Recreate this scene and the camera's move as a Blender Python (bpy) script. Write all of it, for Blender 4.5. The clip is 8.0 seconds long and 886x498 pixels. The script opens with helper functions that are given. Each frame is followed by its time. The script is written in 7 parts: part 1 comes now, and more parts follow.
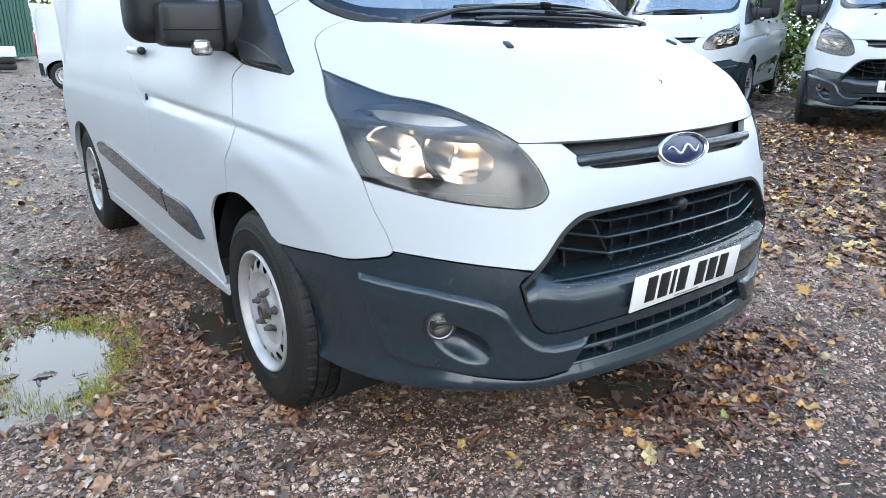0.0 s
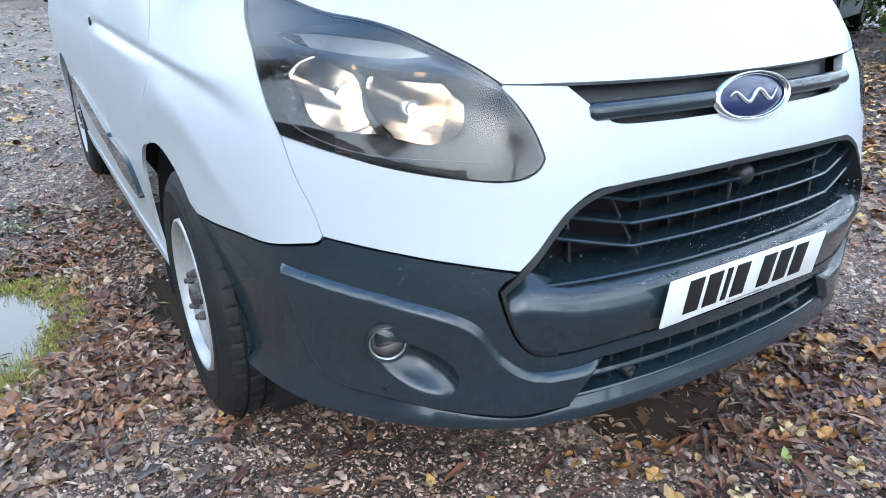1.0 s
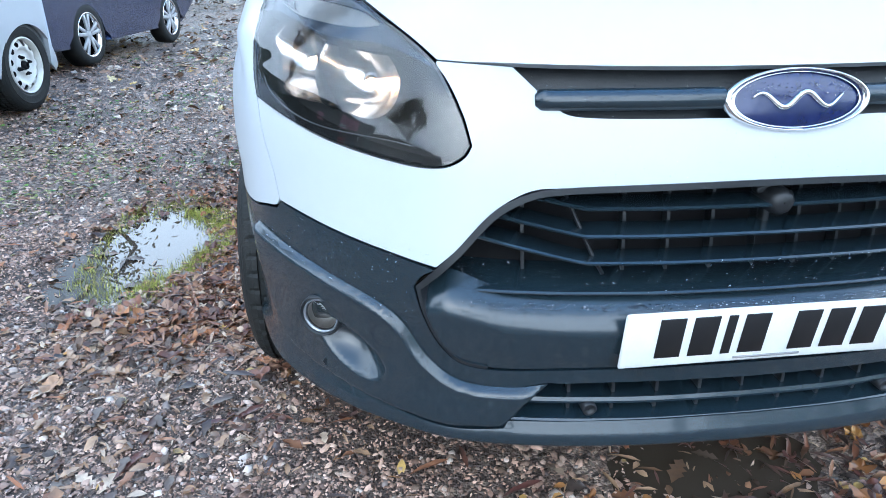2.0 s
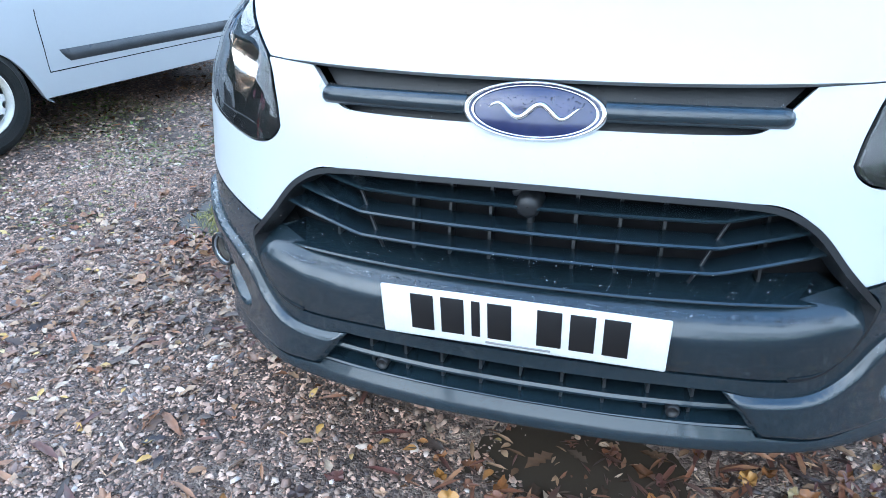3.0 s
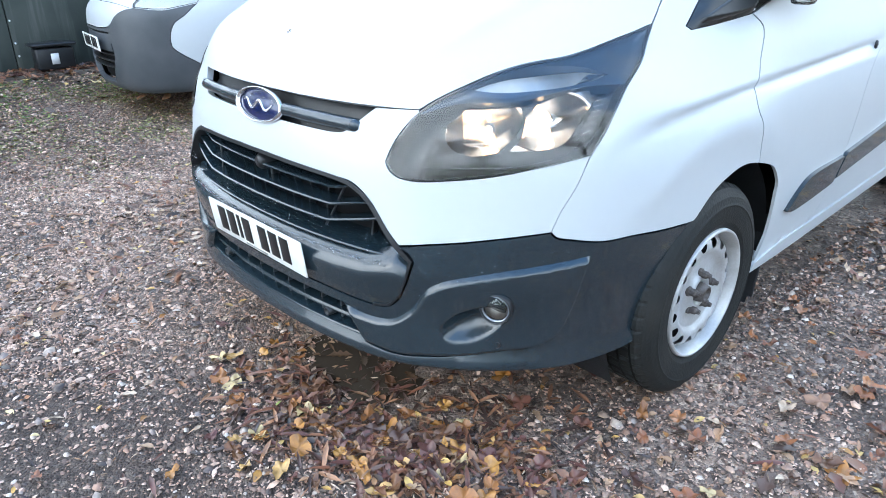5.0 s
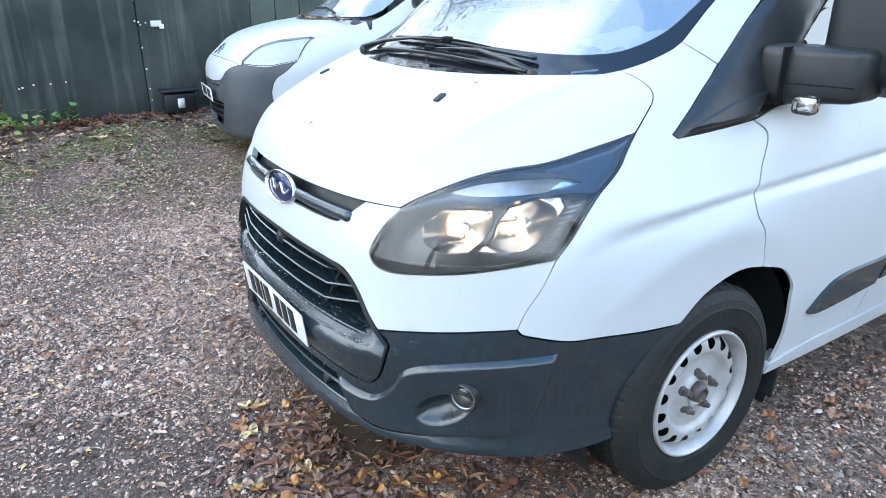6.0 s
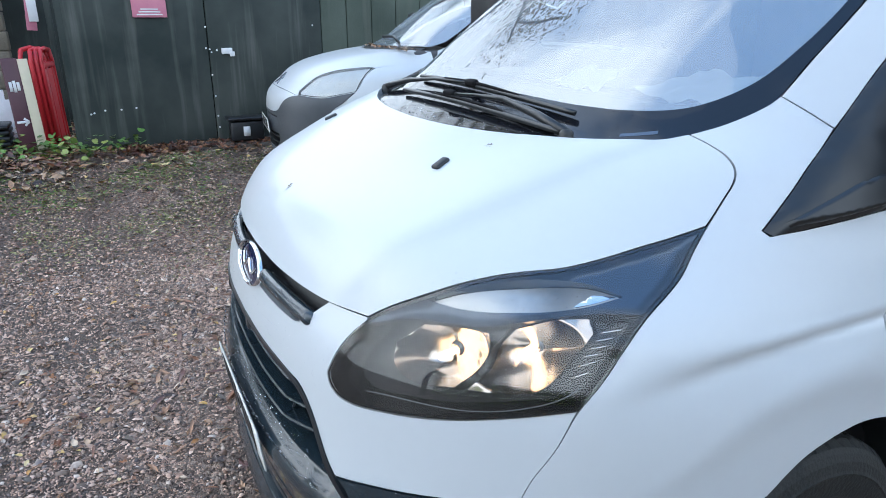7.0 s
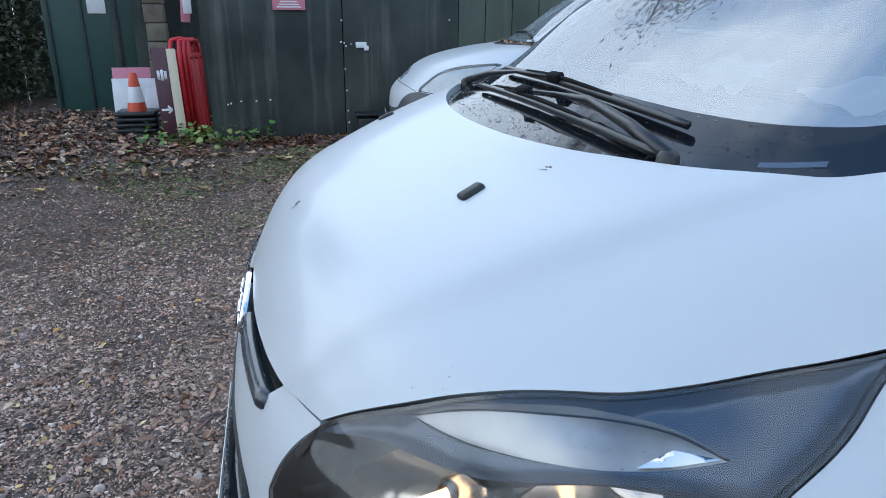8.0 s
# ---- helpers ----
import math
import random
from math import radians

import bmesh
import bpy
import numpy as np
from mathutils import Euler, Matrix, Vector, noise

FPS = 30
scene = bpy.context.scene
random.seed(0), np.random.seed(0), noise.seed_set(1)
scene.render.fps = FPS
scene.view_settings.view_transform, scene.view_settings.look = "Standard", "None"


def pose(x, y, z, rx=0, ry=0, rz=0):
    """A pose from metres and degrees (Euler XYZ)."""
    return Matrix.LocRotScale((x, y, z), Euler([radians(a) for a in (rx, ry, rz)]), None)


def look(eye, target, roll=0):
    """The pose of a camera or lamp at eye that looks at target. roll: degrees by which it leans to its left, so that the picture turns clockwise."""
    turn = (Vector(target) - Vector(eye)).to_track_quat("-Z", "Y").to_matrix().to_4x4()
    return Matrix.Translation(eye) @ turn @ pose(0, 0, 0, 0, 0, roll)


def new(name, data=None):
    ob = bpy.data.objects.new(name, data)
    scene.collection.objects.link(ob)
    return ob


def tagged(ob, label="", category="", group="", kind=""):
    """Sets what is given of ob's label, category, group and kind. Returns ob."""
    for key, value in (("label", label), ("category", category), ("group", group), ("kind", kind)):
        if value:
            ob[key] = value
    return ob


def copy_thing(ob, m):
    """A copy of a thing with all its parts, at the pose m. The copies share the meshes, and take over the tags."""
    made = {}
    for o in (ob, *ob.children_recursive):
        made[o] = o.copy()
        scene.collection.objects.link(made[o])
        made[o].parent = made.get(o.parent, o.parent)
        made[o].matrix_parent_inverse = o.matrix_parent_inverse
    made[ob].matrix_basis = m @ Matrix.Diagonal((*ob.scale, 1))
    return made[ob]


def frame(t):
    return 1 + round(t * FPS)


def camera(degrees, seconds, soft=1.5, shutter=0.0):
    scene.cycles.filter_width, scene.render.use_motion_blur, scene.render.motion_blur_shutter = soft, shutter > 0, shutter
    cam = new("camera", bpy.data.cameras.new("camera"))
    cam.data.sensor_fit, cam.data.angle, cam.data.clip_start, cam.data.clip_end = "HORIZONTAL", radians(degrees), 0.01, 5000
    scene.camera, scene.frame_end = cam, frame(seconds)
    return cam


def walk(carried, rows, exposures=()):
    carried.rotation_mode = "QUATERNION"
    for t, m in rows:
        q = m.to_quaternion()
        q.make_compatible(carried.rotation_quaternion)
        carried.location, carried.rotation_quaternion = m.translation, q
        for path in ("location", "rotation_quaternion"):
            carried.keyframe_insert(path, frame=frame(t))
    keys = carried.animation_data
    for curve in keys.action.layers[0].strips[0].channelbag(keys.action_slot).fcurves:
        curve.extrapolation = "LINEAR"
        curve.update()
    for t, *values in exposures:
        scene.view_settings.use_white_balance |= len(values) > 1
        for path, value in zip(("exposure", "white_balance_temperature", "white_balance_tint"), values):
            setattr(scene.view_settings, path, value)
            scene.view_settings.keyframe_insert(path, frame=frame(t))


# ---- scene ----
from mathutils import geometry

cam = camera(66.5, 8.0, 0.45)
PATH = [
    (0, (-1.716, -1.096, 1.193), (-0.584, 0.44, 0.594), -0.3),
    (0.5, (-1.477, -0.871, 1.149), (-0.379, 0.642, 0.438), -0.3),
    (1, (-1.248, -0.775, 1.115), (-0.275, 0.797, 0.353), -0.3),
    (1.2, (-1.159, -0.78, 1.104), (-0.313, 0.863, 0.338), -0.2),
    (2.3, (-0.428, -0.951, 1.091), (-0.445, 0.873, 0.269), -0.2),
    (2.5, (-0.256, -0.978, 1.118), (-0.433, 0.827, 0.275), -0.3),
    (3, (0.17, -1.043, 1.142), (-0.348, 0.698, 0.305), -0.5),
    (3.5, (0.604, -1.034, 1.145), (-0.242, 0.576, 0.313), -0.4),
    (4, (1.028, -1.035, 1.171), (-0.035, 0.447, 0.352), -0.3),
    (4.5, (1.39, -0.954, 1.211), (0.207, 0.435, 0.391), -0.1),
    (4.7, (1.523, -0.921, 1.233), (0.288, 0.422, 0.413), -0.0),
    (5.8, (1.967, -0.738, 1.436), (0.473, 0.354, 0.677), -0.3),
    (6, (1.963, -0.654, 1.457), (0.416, 0.387, 0.734), -0.1),
    (6.5, (1.839, -0.451, 1.462), (0.197, 0.483, 0.803), -0.1),
    (7, (1.631, -0.213, 1.466), (-0.062, 0.627, 0.809), -0.0),
    (7.5, (1.429, -0.019, 1.454), (-0.334, 0.661, 0.799), 0.3),
    (8, (1.268, 0.145, 1.406), (-0.567, 0.595, 0.75), 0.5),
]
EXPOSURES = [(0, 0.82, 5550, 6), (1.0, 0.93, 5250, 5), (2.5, 1.13, 4900, 3), (3.2, 1.18, 4950, 3), (4.5, 1.22, 5250, 4), (6.0, 1.12, 5350, 5), (6.5, 1.04, 5400, 6), (7, 0.54, 5450, 6), (7.5, 0.29, 5350, 6), (8, 0.06, 5250, 6)]
walk(cam, [(t, look(eye, target, roll)) for t, eye, target, roll in PATH], EXPOSURES)

# ---- daylight: bright overcast sky with a weak warm sun ----
world = bpy.data.worlds.new("sky")
scene.world = world
world.use_nodes = True
wn = world.node_tree.nodes
sky = wn.new("ShaderNodeTexSky")
sky.sky_type, sky.sun_disc, sky.sun_elevation, sky.sun_rotation = "NISHITA", False, radians(32), radians(204)
sky.dust_density, sky.air_density, sky.ozone_density = 6.0, 1.0, 1.5
cloud, cloud_ramp, blend, place = wn.new("ShaderNodeTexNoise"), wn.new("ShaderNodeValToRGB"), wn.new("ShaderNodeMixRGB"), wn.new("ShaderNodeTexCoord")
axes, rise, veil = wn.new("ShaderNodeSeparateXYZ"), wn.new("ShaderNodeMapRange"), wn.new("ShaderNodeMath")
cloud.inputs["Scale"].default_value, cloud.inputs["Detail"].default_value, cloud.inputs["Roughness"].default_value = 1.7, 5, .5
# thin white cloud low down, opening to pale blue overhead
rise.inputs["From Min"].default_value, rise.inputs["From Max"].default_value = .50, 1.0
rise.inputs["To Min"].default_value, rise.inputs["To Max"].default_value = .18, -.13
cloud_ramp.color_ramp.elements[0].position, cloud_ramp.color_ramp.elements[1].position = .40, .60
cloud_ramp.color_ramp.elements[0].color, cloud_ramp.color_ramp.elements[1].color = (2.2, 3.7, 6.3, 1), (11.6, 11.6, 11.5, 1)
blend.inputs[0].default_value = .84
wl = world.node_tree.links
wl.new(place.outputs["Generated"], cloud.inputs["Vector"]), wl.new(place.outputs["Generated"], axes.inputs[0])
wl.new(axes.outputs["Z"], rise.inputs["Value"]), wl.new(cloud.outputs["Fac"], veil.inputs[0]), wl.new(rise.outputs["Result"], veil.inputs[1])
wl.new(veil.outputs[0], cloud_ramp.inputs[0])
wl.new(sky.outputs["Color"], blend.inputs[1]), wl.new(cloud_ramp.outputs["Color"], blend.inputs[2])
wl.new(blend.outputs[0], wn["Background"].inputs["Color"])
wn["Background"].inputs["Strength"].default_value = 0.16
sun = new("sun", bpy.data.lights.new("sun", "SUN"))
sun.data.energy, sun.data.angle, sun.data.color = 0.5, radians(110), (1.0, 0.87, 0.68)
sun.matrix_world = look((-2.0, -4.5, 3.1), (0, 0, 0))


# ---- materials ----
def mat(name, colour, rough=0.5, metal=0.0, second=None, scale=8.0, amount=0.5, bump=0.0, bump_scale=60.0, coat=0.0, rough_var=0.0, coat_rough=0.10, spec=0.5):
    """A surface whose colour wanders to a second one at two scales, with fine relief. Colours are linear."""
    m = bpy.data.materials.new(name)
    m.use_nodes = True
    n, l = m.node_tree.nodes, m.node_tree.links
    b = n["Principled BSDF"]
    b.inputs["Roughness"].default_value, b.inputs["Metallic"].default_value = rough, metal
    b.inputs["Coat Weight"].default_value, b.inputs["Coat Roughness"].default_value = coat, coat_rough
    b.inputs["Specular IOR Level"].default_value = spec
    co = n.new("ShaderNodeTexCoord")
    big, fine = n.new("ShaderNodeTexNoise"), n.new("ShaderNodeTexNoise")
    big.inputs["Scale"].default_value, big.inputs["Detail"].default_value = scale, 6
    fine.inputs["Scale"].default_value, fine.inputs["Detail"].default_value = bump_scale, 4
    l.new(co.outputs["Object"], big.inputs["Vector"]), l.new(co.outputs["Object"], fine.inputs["Vector"])
    ramp = n.new("ShaderNodeValToRGB")
    ramp.color_ramp.elements[0].position, ramp.color_ramp.elements[1].position = 0.5 - 0.25 / max(amount, 0.05) * 0.5, 0.5 + 0.25
    add = n.new("ShaderNodeMath")
    add.operation = "MULTIPLY_ADD"
    add.inputs[1].default_value, add.inputs[2].default_value = 0.35, -0.17
    l.new(fine.outputs["Fac"], add.inputs[0])
    mix = n.new("ShaderNodeMath")
    l.new(big.outputs["Fac"], mix.inputs[0]), l.new(add.outputs[0], mix.inputs[1])
    l.new(mix.outputs[0], ramp.inputs[0])
    ramp.color_ramp.elements[0].color = (*colour, 1)
    ramp.color_ramp.elements[1].color = (*(second or [c * 0.9 for c in colour]), 1)
    l.new(ramp.outputs["Color"], b.inputs["Base Color"])
    if bump:
        bp = n.new("ShaderNodeBump")
        bp.inputs["Strength"].default_value, bp.inputs["Distance"].default_value = bump, 0.004
        l.new(fine.outputs["Fac"], bp.inputs["Height"]), l.new(bp.outputs["Normal"], b.inputs["Normal"])
    if rough_var:
        r = n.new("ShaderNodeMapRange")
        r.inputs["To Min"].default_value, r.inputs["To Max"].default_value = max(0.02, rough - rough_var), min(1, rough + rough_var)
        l.new(big.outputs["Fac"], r.inputs["Value"]), l.new(r.outputs["Result"], b.inputs["Roughness"])
    return m


def clear(name, tint=(1, 1, 1), gloss=0.02, ior=1.5):
    """Thin clear glass or plastic: lets light straight through, with a mirror film on it."""
    m = bpy.data.materials.new(name)
    m.use_nodes = True
    n, l = m.node_tree.nodes, m.node_tree.links
    n.remove(n["Principled BSDF"])
    f, t, g, mix = n.new("ShaderNodeFresnel"), n.new("ShaderNodeBsdfTransparent"), n.new("ShaderNodeBsdfGlossy"), n.new("ShaderNodeMixShader")
    f.inputs["IOR"].default_value, g.inputs["Roughness"].default_value = ior, gloss
    t.inputs["Color"].default_value = (*tint, 1)
    l.new(f.outputs[0], mix.inputs[0]), l.new(t.outputs[0], mix.inputs[1]), l.new(g.outputs[0], mix.inputs[2])
    l.new(mix.outputs[0], n["Material Output"].inputs["Surface"])
    return m


def misted(name, tint, ior, thin, thick, film_colour):
    """Glass or clear plastic under a mirror film, with a thin uneven pale film for condensation, haze and painted-in
    brightness.
    """
    m = clear(name, tint, 0.0, ior)
    n, l = m.node_tree.nodes, m.node_tree.links
    co, big, fine, mr, film, mix = n.new("ShaderNodeTexCoord"), n.new("ShaderNodeTexNoise"), n.new("ShaderNodeTexNoise"), n.new("ShaderNodeMapRange"), n.new("ShaderNodeBsdfDiffuse"), n.new("ShaderNodeMixShader")
    big.inputs["Scale"].default_value, big.inputs["Detail"].default_value = 1.7, 3
    fine.inputs["Scale"].default_value, fine.inputs["Detail"].default_value = 26, 1.5
    add = n.new("ShaderNodeMath")
    add.operation = "MULTIPLY_ADD"
    add.inputs[1].default_value = .35
    mr.inputs["From Min"].default_value, mr.inputs["From Max"].default_value = .35, 1.0
    mr.inputs["To Min"].default_value, mr.inputs["To Max"].default_value = thin, thick
    film.inputs["Color"].default_value = (*film_colour, 1)
    l.new(co.outputs["Object"], big.inputs["Vector"]), l.new(co.outputs["Object"], fine.inputs["Vector"])
    l.new(fine.outputs["Fac"], add.inputs[0]), l.new(big.outputs["Fac"], add.inputs[2]), l.new(add.outputs[0], mr.inputs["Value"])
    last = n["Material Output"].inputs["Surface"].links[0].from_socket
    l.new(mr.outputs["Result"], mix.inputs[0]), l.new(last, mix.inputs[1]), l.new(film.outputs[0], mix.inputs[2])
    l.new(mix.outputs[0], n["Material Output"].inputs["Surface"])
    return m


PAINT = mat("white_paint", (0.49, 0.515, 0.53), 0.42, 0, (0.465, 0.49, 0.51), 1.2, 0.6, 0.0, 40, coat=0.38, rough_var=0.06, coat_rough=.11)
BUMPER = mat("bumper_plastic", (0.011, 0.020, 0.027), 0.24, 0, (0.017, 0.028, 0.037), 3.0, 0.6, 0.10, 700, coat=.60, rough_var=0.08, coat_rough=.06)
BLACK_GLASS = mat("black_glass", (0.006, 0.007, 0.010), 0.04, 0, (0.010, 0.011, 0.014), 5, 0.5, 0.02, 90)
BLACK = mat("black_plastic", (0.012, 0.013, 0.015), 0.38, 0, (0.02, 0.022, 0.024), 9, 0.6, 0.15, 400, rough_var=0.08, spec=0.4)
DARK = mat("dark_cavity", (0.008, 0.008, 0.009), 0.8, 0, (0.014, 0.014, 0.015), 9, spec=0.08)
RUBBER = mat("tyre_rubber", (0.013, 0.015, 0.015), 0.6, 0, (0.024, 0.024, 0.022), 11, 0.7, 0.5, 120, spec=0.22)
SATIN = mat("satin_black", (0.012, 0.014, 0.016), 0.30, 0, (0.018, 0.020, 0.022), 6)
STEEL = mat("silver_steel", (0.50, 0.51, 0.52), 0.34, 0.25, (0.36, 0.35, 0.335), 14, 0.55, 0.2, 150, rough_var=0.1)
RUST = mat("rusty_steel", (0.13, 0.12, 0.115), 0.55, 0.4, (0.06, 0.045, 0.038), 60, 0.8, 0.5, 300)
CHROME = mat("chrome", (0.86, 0.87, 0.88), 0.10, 1.0, (0.8, 0.8, 0.8), 20)
POSITION = mat("position_lamp", (0.40, 0.42, 0.44), 0.30, 0.6, (0.62, 0.62, 0.60), 14, 0.7)
# chrome tinted warm: part of the bowls' glow is in this colour
REFLECT = mat("lamp_reflector", (0.66, 0.62, 0.58), 0.17, 1.0, (0.58, 0.49, 0.41), 11, 0.6)
LIT = mat("lit_filament_bulb", (1.0, .8, .5), 0.3)
LIT.node_tree.nodes["Principled BSDF"].inputs["Emission Color"].default_value = (1.0, .62, .30, 1)
LIT.node_tree.nodes["Principled BSDF"].inputs["Emission Strength"].default_value = 3.2
LAMP_BLACK = mat("lamp_black", (0.010, 0.011, 0.013), 0.16, 0, (0.016, 0.017, 0.019), 9)
# the sky's blue reflection is put into the shield's base colour
SHIELD = mat("lamp_shield_sky_blue", (0.055, 0.080, 0.125), 0.12, 0.3, (0.075, 0.105, 0.155), 7)
LAMP_GREY = mat("lamp_bucket_grey", (0.026, 0.027, 0.029), 0.2, 0, (0.04, 0.041, 0.043), 9)
BLUE = mat("badge_blue", (0.006, 0.012, 0.060), 0.2, 0.1, (0.010, 0.017, 0.08), 30, coat=0.7)
PLATE = mat("plate_white", (0.78, 0.79, 0.77), 0.3, 0, (0.70, 0.71, 0.68), 25, 0.5, 0.05, 200, coat=0.3)
INK = mat("black_ink", (0.01, 0.01, 0.011), 0.45)
GLASS = clear("glass", (0.78, 0.86, 0.84), 0.0, 2.8)
# the trace of warm film paints sunlight scattered in the lens
LENS = misted("hazed_lamp_lens", (1.0, 0.98, 0.95), 1.72, .0, .012, (.95, .88, .78))
# besides condensation, the pale film lends the glass the reflected sky's brightness
SKY_MISTED = misted("sky_misted_windscreen", (0.80, 0.90, 0.91), 4.2, .06, .20, (.72, .80, .88))
GREYTRIM = mat("grey_housing", (0.22, 0.24, 0.27), 0.14, 0.5, (0.28, 0.30, 0.33), 12)
RED_LENS = mat("red_lens", (0.28, 0.012, 0.016), 0.15, 0, (0.20, 0.01, 0.014), 20, coat=.6)
SEAT = mat("grey_cloth", (0.05, 0.05, 0.055), 0.9, 0, (0.08, 0.08, 0.085), 20)
# paler than dark dash plastic: the sun falling on it is in the colour
DASH = mat("sunlit_dash_plastic", (0.16, 0.16, 0.155), 0.6, 0, (0.24, 0.235, 0.22), 12, 0.6, 0.2, 200)
FADED = mat("faded_grey_strip", (0.06, 0.085, 0.13), 0.3)
SMALL_PRINT = mat("plate_ink_grey", (0.30, 0.30, 0.30), 0.5)


# ---- mesh helpers ----
def obj(name, verts, faces, material, parent=None, label="", smooth=True):
    me = bpy.data.meshes.new(name)
    me.from_pydata([tuple(map(float, v)) for v in verts], [], [tuple(map(int, f)) for f in faces])
    me.materials.append(material)
    me.polygons.foreach_set("use_smooth", [smooth] * len(me.polygons))
    me.update()
    ob = new(name, me)
    if parent is not None:
        ob.parent = parent
    if label:
        tagged(ob, label)
    return ob


def part(name, bm, material, parent=None, label="", smooth=True):
    me = bpy.data.meshes.new(name)
    bmesh.ops.recalc_face_normals(bm, faces=bm.faces)
    bm.to_mesh(me)
    bm.free()
    me.materials.append(material)
    me.polygons.foreach_set("use_smooth", [smooth] * len(me.polygons))
    ob = new(name, me)
    if parent is not None:
        ob.parent = parent
    if label:
        tagged(ob, label)
    return ob


def box_bm(size, at=(0, 0, 0), bevel=0.0, turn=None, seg=2):
    bm = bmesh.new()
    bmesh.ops.create_cube(bm, size=1, matrix=Matrix.Diagonal((*size, 1)))
    if bevel:
        bmesh.ops.bevel(bm, geom=bm.edges[:], offset=bevel, segments=seg, affect="EDGES", profile=0.5)
    bm.transform(Matrix.Translation(at) @ (turn or Matrix()))
    return bm


def lathe_bm(profile, steps=48, axis="x", closed=False):
    """Turns (along, radius) points round the axis."""
    bm = bmesh.new()
    rings = []
    for a, r in profile:
        ring = []
        for k in range(steps):
            t = 2 * math.pi * k / steps
            c, s = r * math.cos(t), r * math.sin(t)
            ring.append(bm.verts.new({"x": (a, c, s), "y": (c, a, s), "z": (c, s, a)}[axis]))
        rings.append(ring)
    pairs = list(zip(rings, rings[1:] + ([rings[0]] if closed else []))) if closed else list(zip(rings, rings[1:]))
    for r0, r1 in pairs:
        for k in range(steps):
            bm.faces.new((r0[k], r0[(k + 1) % steps], r1[(k + 1) % steps], r1[k]))
    return bm


def tube_bm(points, radius, sides=8, taper=None):
    """A round bar through the points; radius may differ at each by taper."""
    bm = bmesh.new()
    pts = [Vector(p) for p in points]
    rings = []
    for i, p in enumerate(pts):
        d = (pts[min(i + 1, len(pts) - 1)] - pts[max(i - 1, 0)]).normalized()
        a = d.orthogonal().normalized() if not rings else (side - d * side.dot(d)).normalized()
        side = a
        b = d.cross(a)
        r = radius * (taper[i] if taper else 1)
        rings.append([bm.verts.new(p + r * (math.cos(t) * a + math.sin(t) * b)) for t in (2 * math.pi * k / sides for k in range(sides))])
    for r0, r1 in zip(rings, rings[1:]):
        for k in range(sides):
            bm.faces.new((r0[k], r0[(k + 1) % sides], r1[(k + 1) % sides], r1[k]))
    bm.faces.new(rings[0]), bm.faces.new(rings[-1])
    return bm


def joined(*bms):
    out = bmesh.new()
    for b in bms:
        tmp = bpy.data.meshes.new("tmp")
        b.to_mesh(tmp)
        out.from_mesh(tmp)
        b.free()
        bpy.data.meshes.remove(tmp)
    return out


def bent(points, gap=0.015, sharp=35.0):
    """A closed outline through the points: smooth, but for corners that turn by more than sharp degrees."""
    pts = [np.array(p, float) for p in points]
    n = len(pts)
    corner = []
    for k in range(n):
        a, b = pts[k] - pts[k - 1], pts[(k + 1) % n] - pts[k]
        turn = math.degrees(abs(math.atan2(a[0] * b[1] - a[1] * b[0], a @ b)))
        corner.append(turn > sharp)
    out = []
    for k in range(n):
        p1, p2 = pts[k], pts[(k + 1) % n]
        p0 = 2 * p1 - p2 if corner[k] else pts[k - 1]
        p3 = 2 * p2 - p1 if corner[(k + 1) % n] else pts[(k + 2) % n]
        steps = max(1, int(math.ceil(np.linalg.norm(p2 - p1) / gap)))
        d1, d2 = np.linalg.norm(p1 - p0) ** 0.5, np.linalg.norm(p2 - p1) ** 0.5
        d3 = np.linalg.norm(p3 - p2) ** 0.5
        m1 = ((p1 - p0) / d1 - (p2 - p0) / (d1 + d2) + (p2 - p1) / d2) * d2
        m2 = ((p2 - p1) / d2 - (p3 - p1) / (d2 + d3) + (p3 - p2) / d3) * d2
        for s in range(steps):
            t = s / steps
            out.append(p1 * (1 + 2 * t) * (1 - t) ** 2 + m1 * t * (1 - t) ** 2 + p2 * t * t * (3 - 2 * t) + m2 * t * t * (t - 1))
    return np.array(out)


def inside(poly, q):
    x, y = q[:, 0], q[:, 1]
    hit = np.zeros(len(q), bool)
    for (x0, y0), (x1, y1) in zip(poly, np.roll(poly, -1, 0)):
        if y0 != y1:
            hit ^= ((y0 > y) != (y1 > y)) & (x < (x1 - x0) * (y - y0) / (y1 - y0) + x0)
    return hit


def edge_gap(loops, q):
    best = np.full(len(q), 9.0)
    for poly in loops:
        for a, b in zip(poly, np.roll(poly, -1, 0)):
            d = b - a
            t = np.clip(((q - a) @ d) / max(d @ d, 1e-12), 0, 1)
            best = np.minimum(best, np.linalg.norm(q - a - t[:, None] * d, axis=1))
    return best


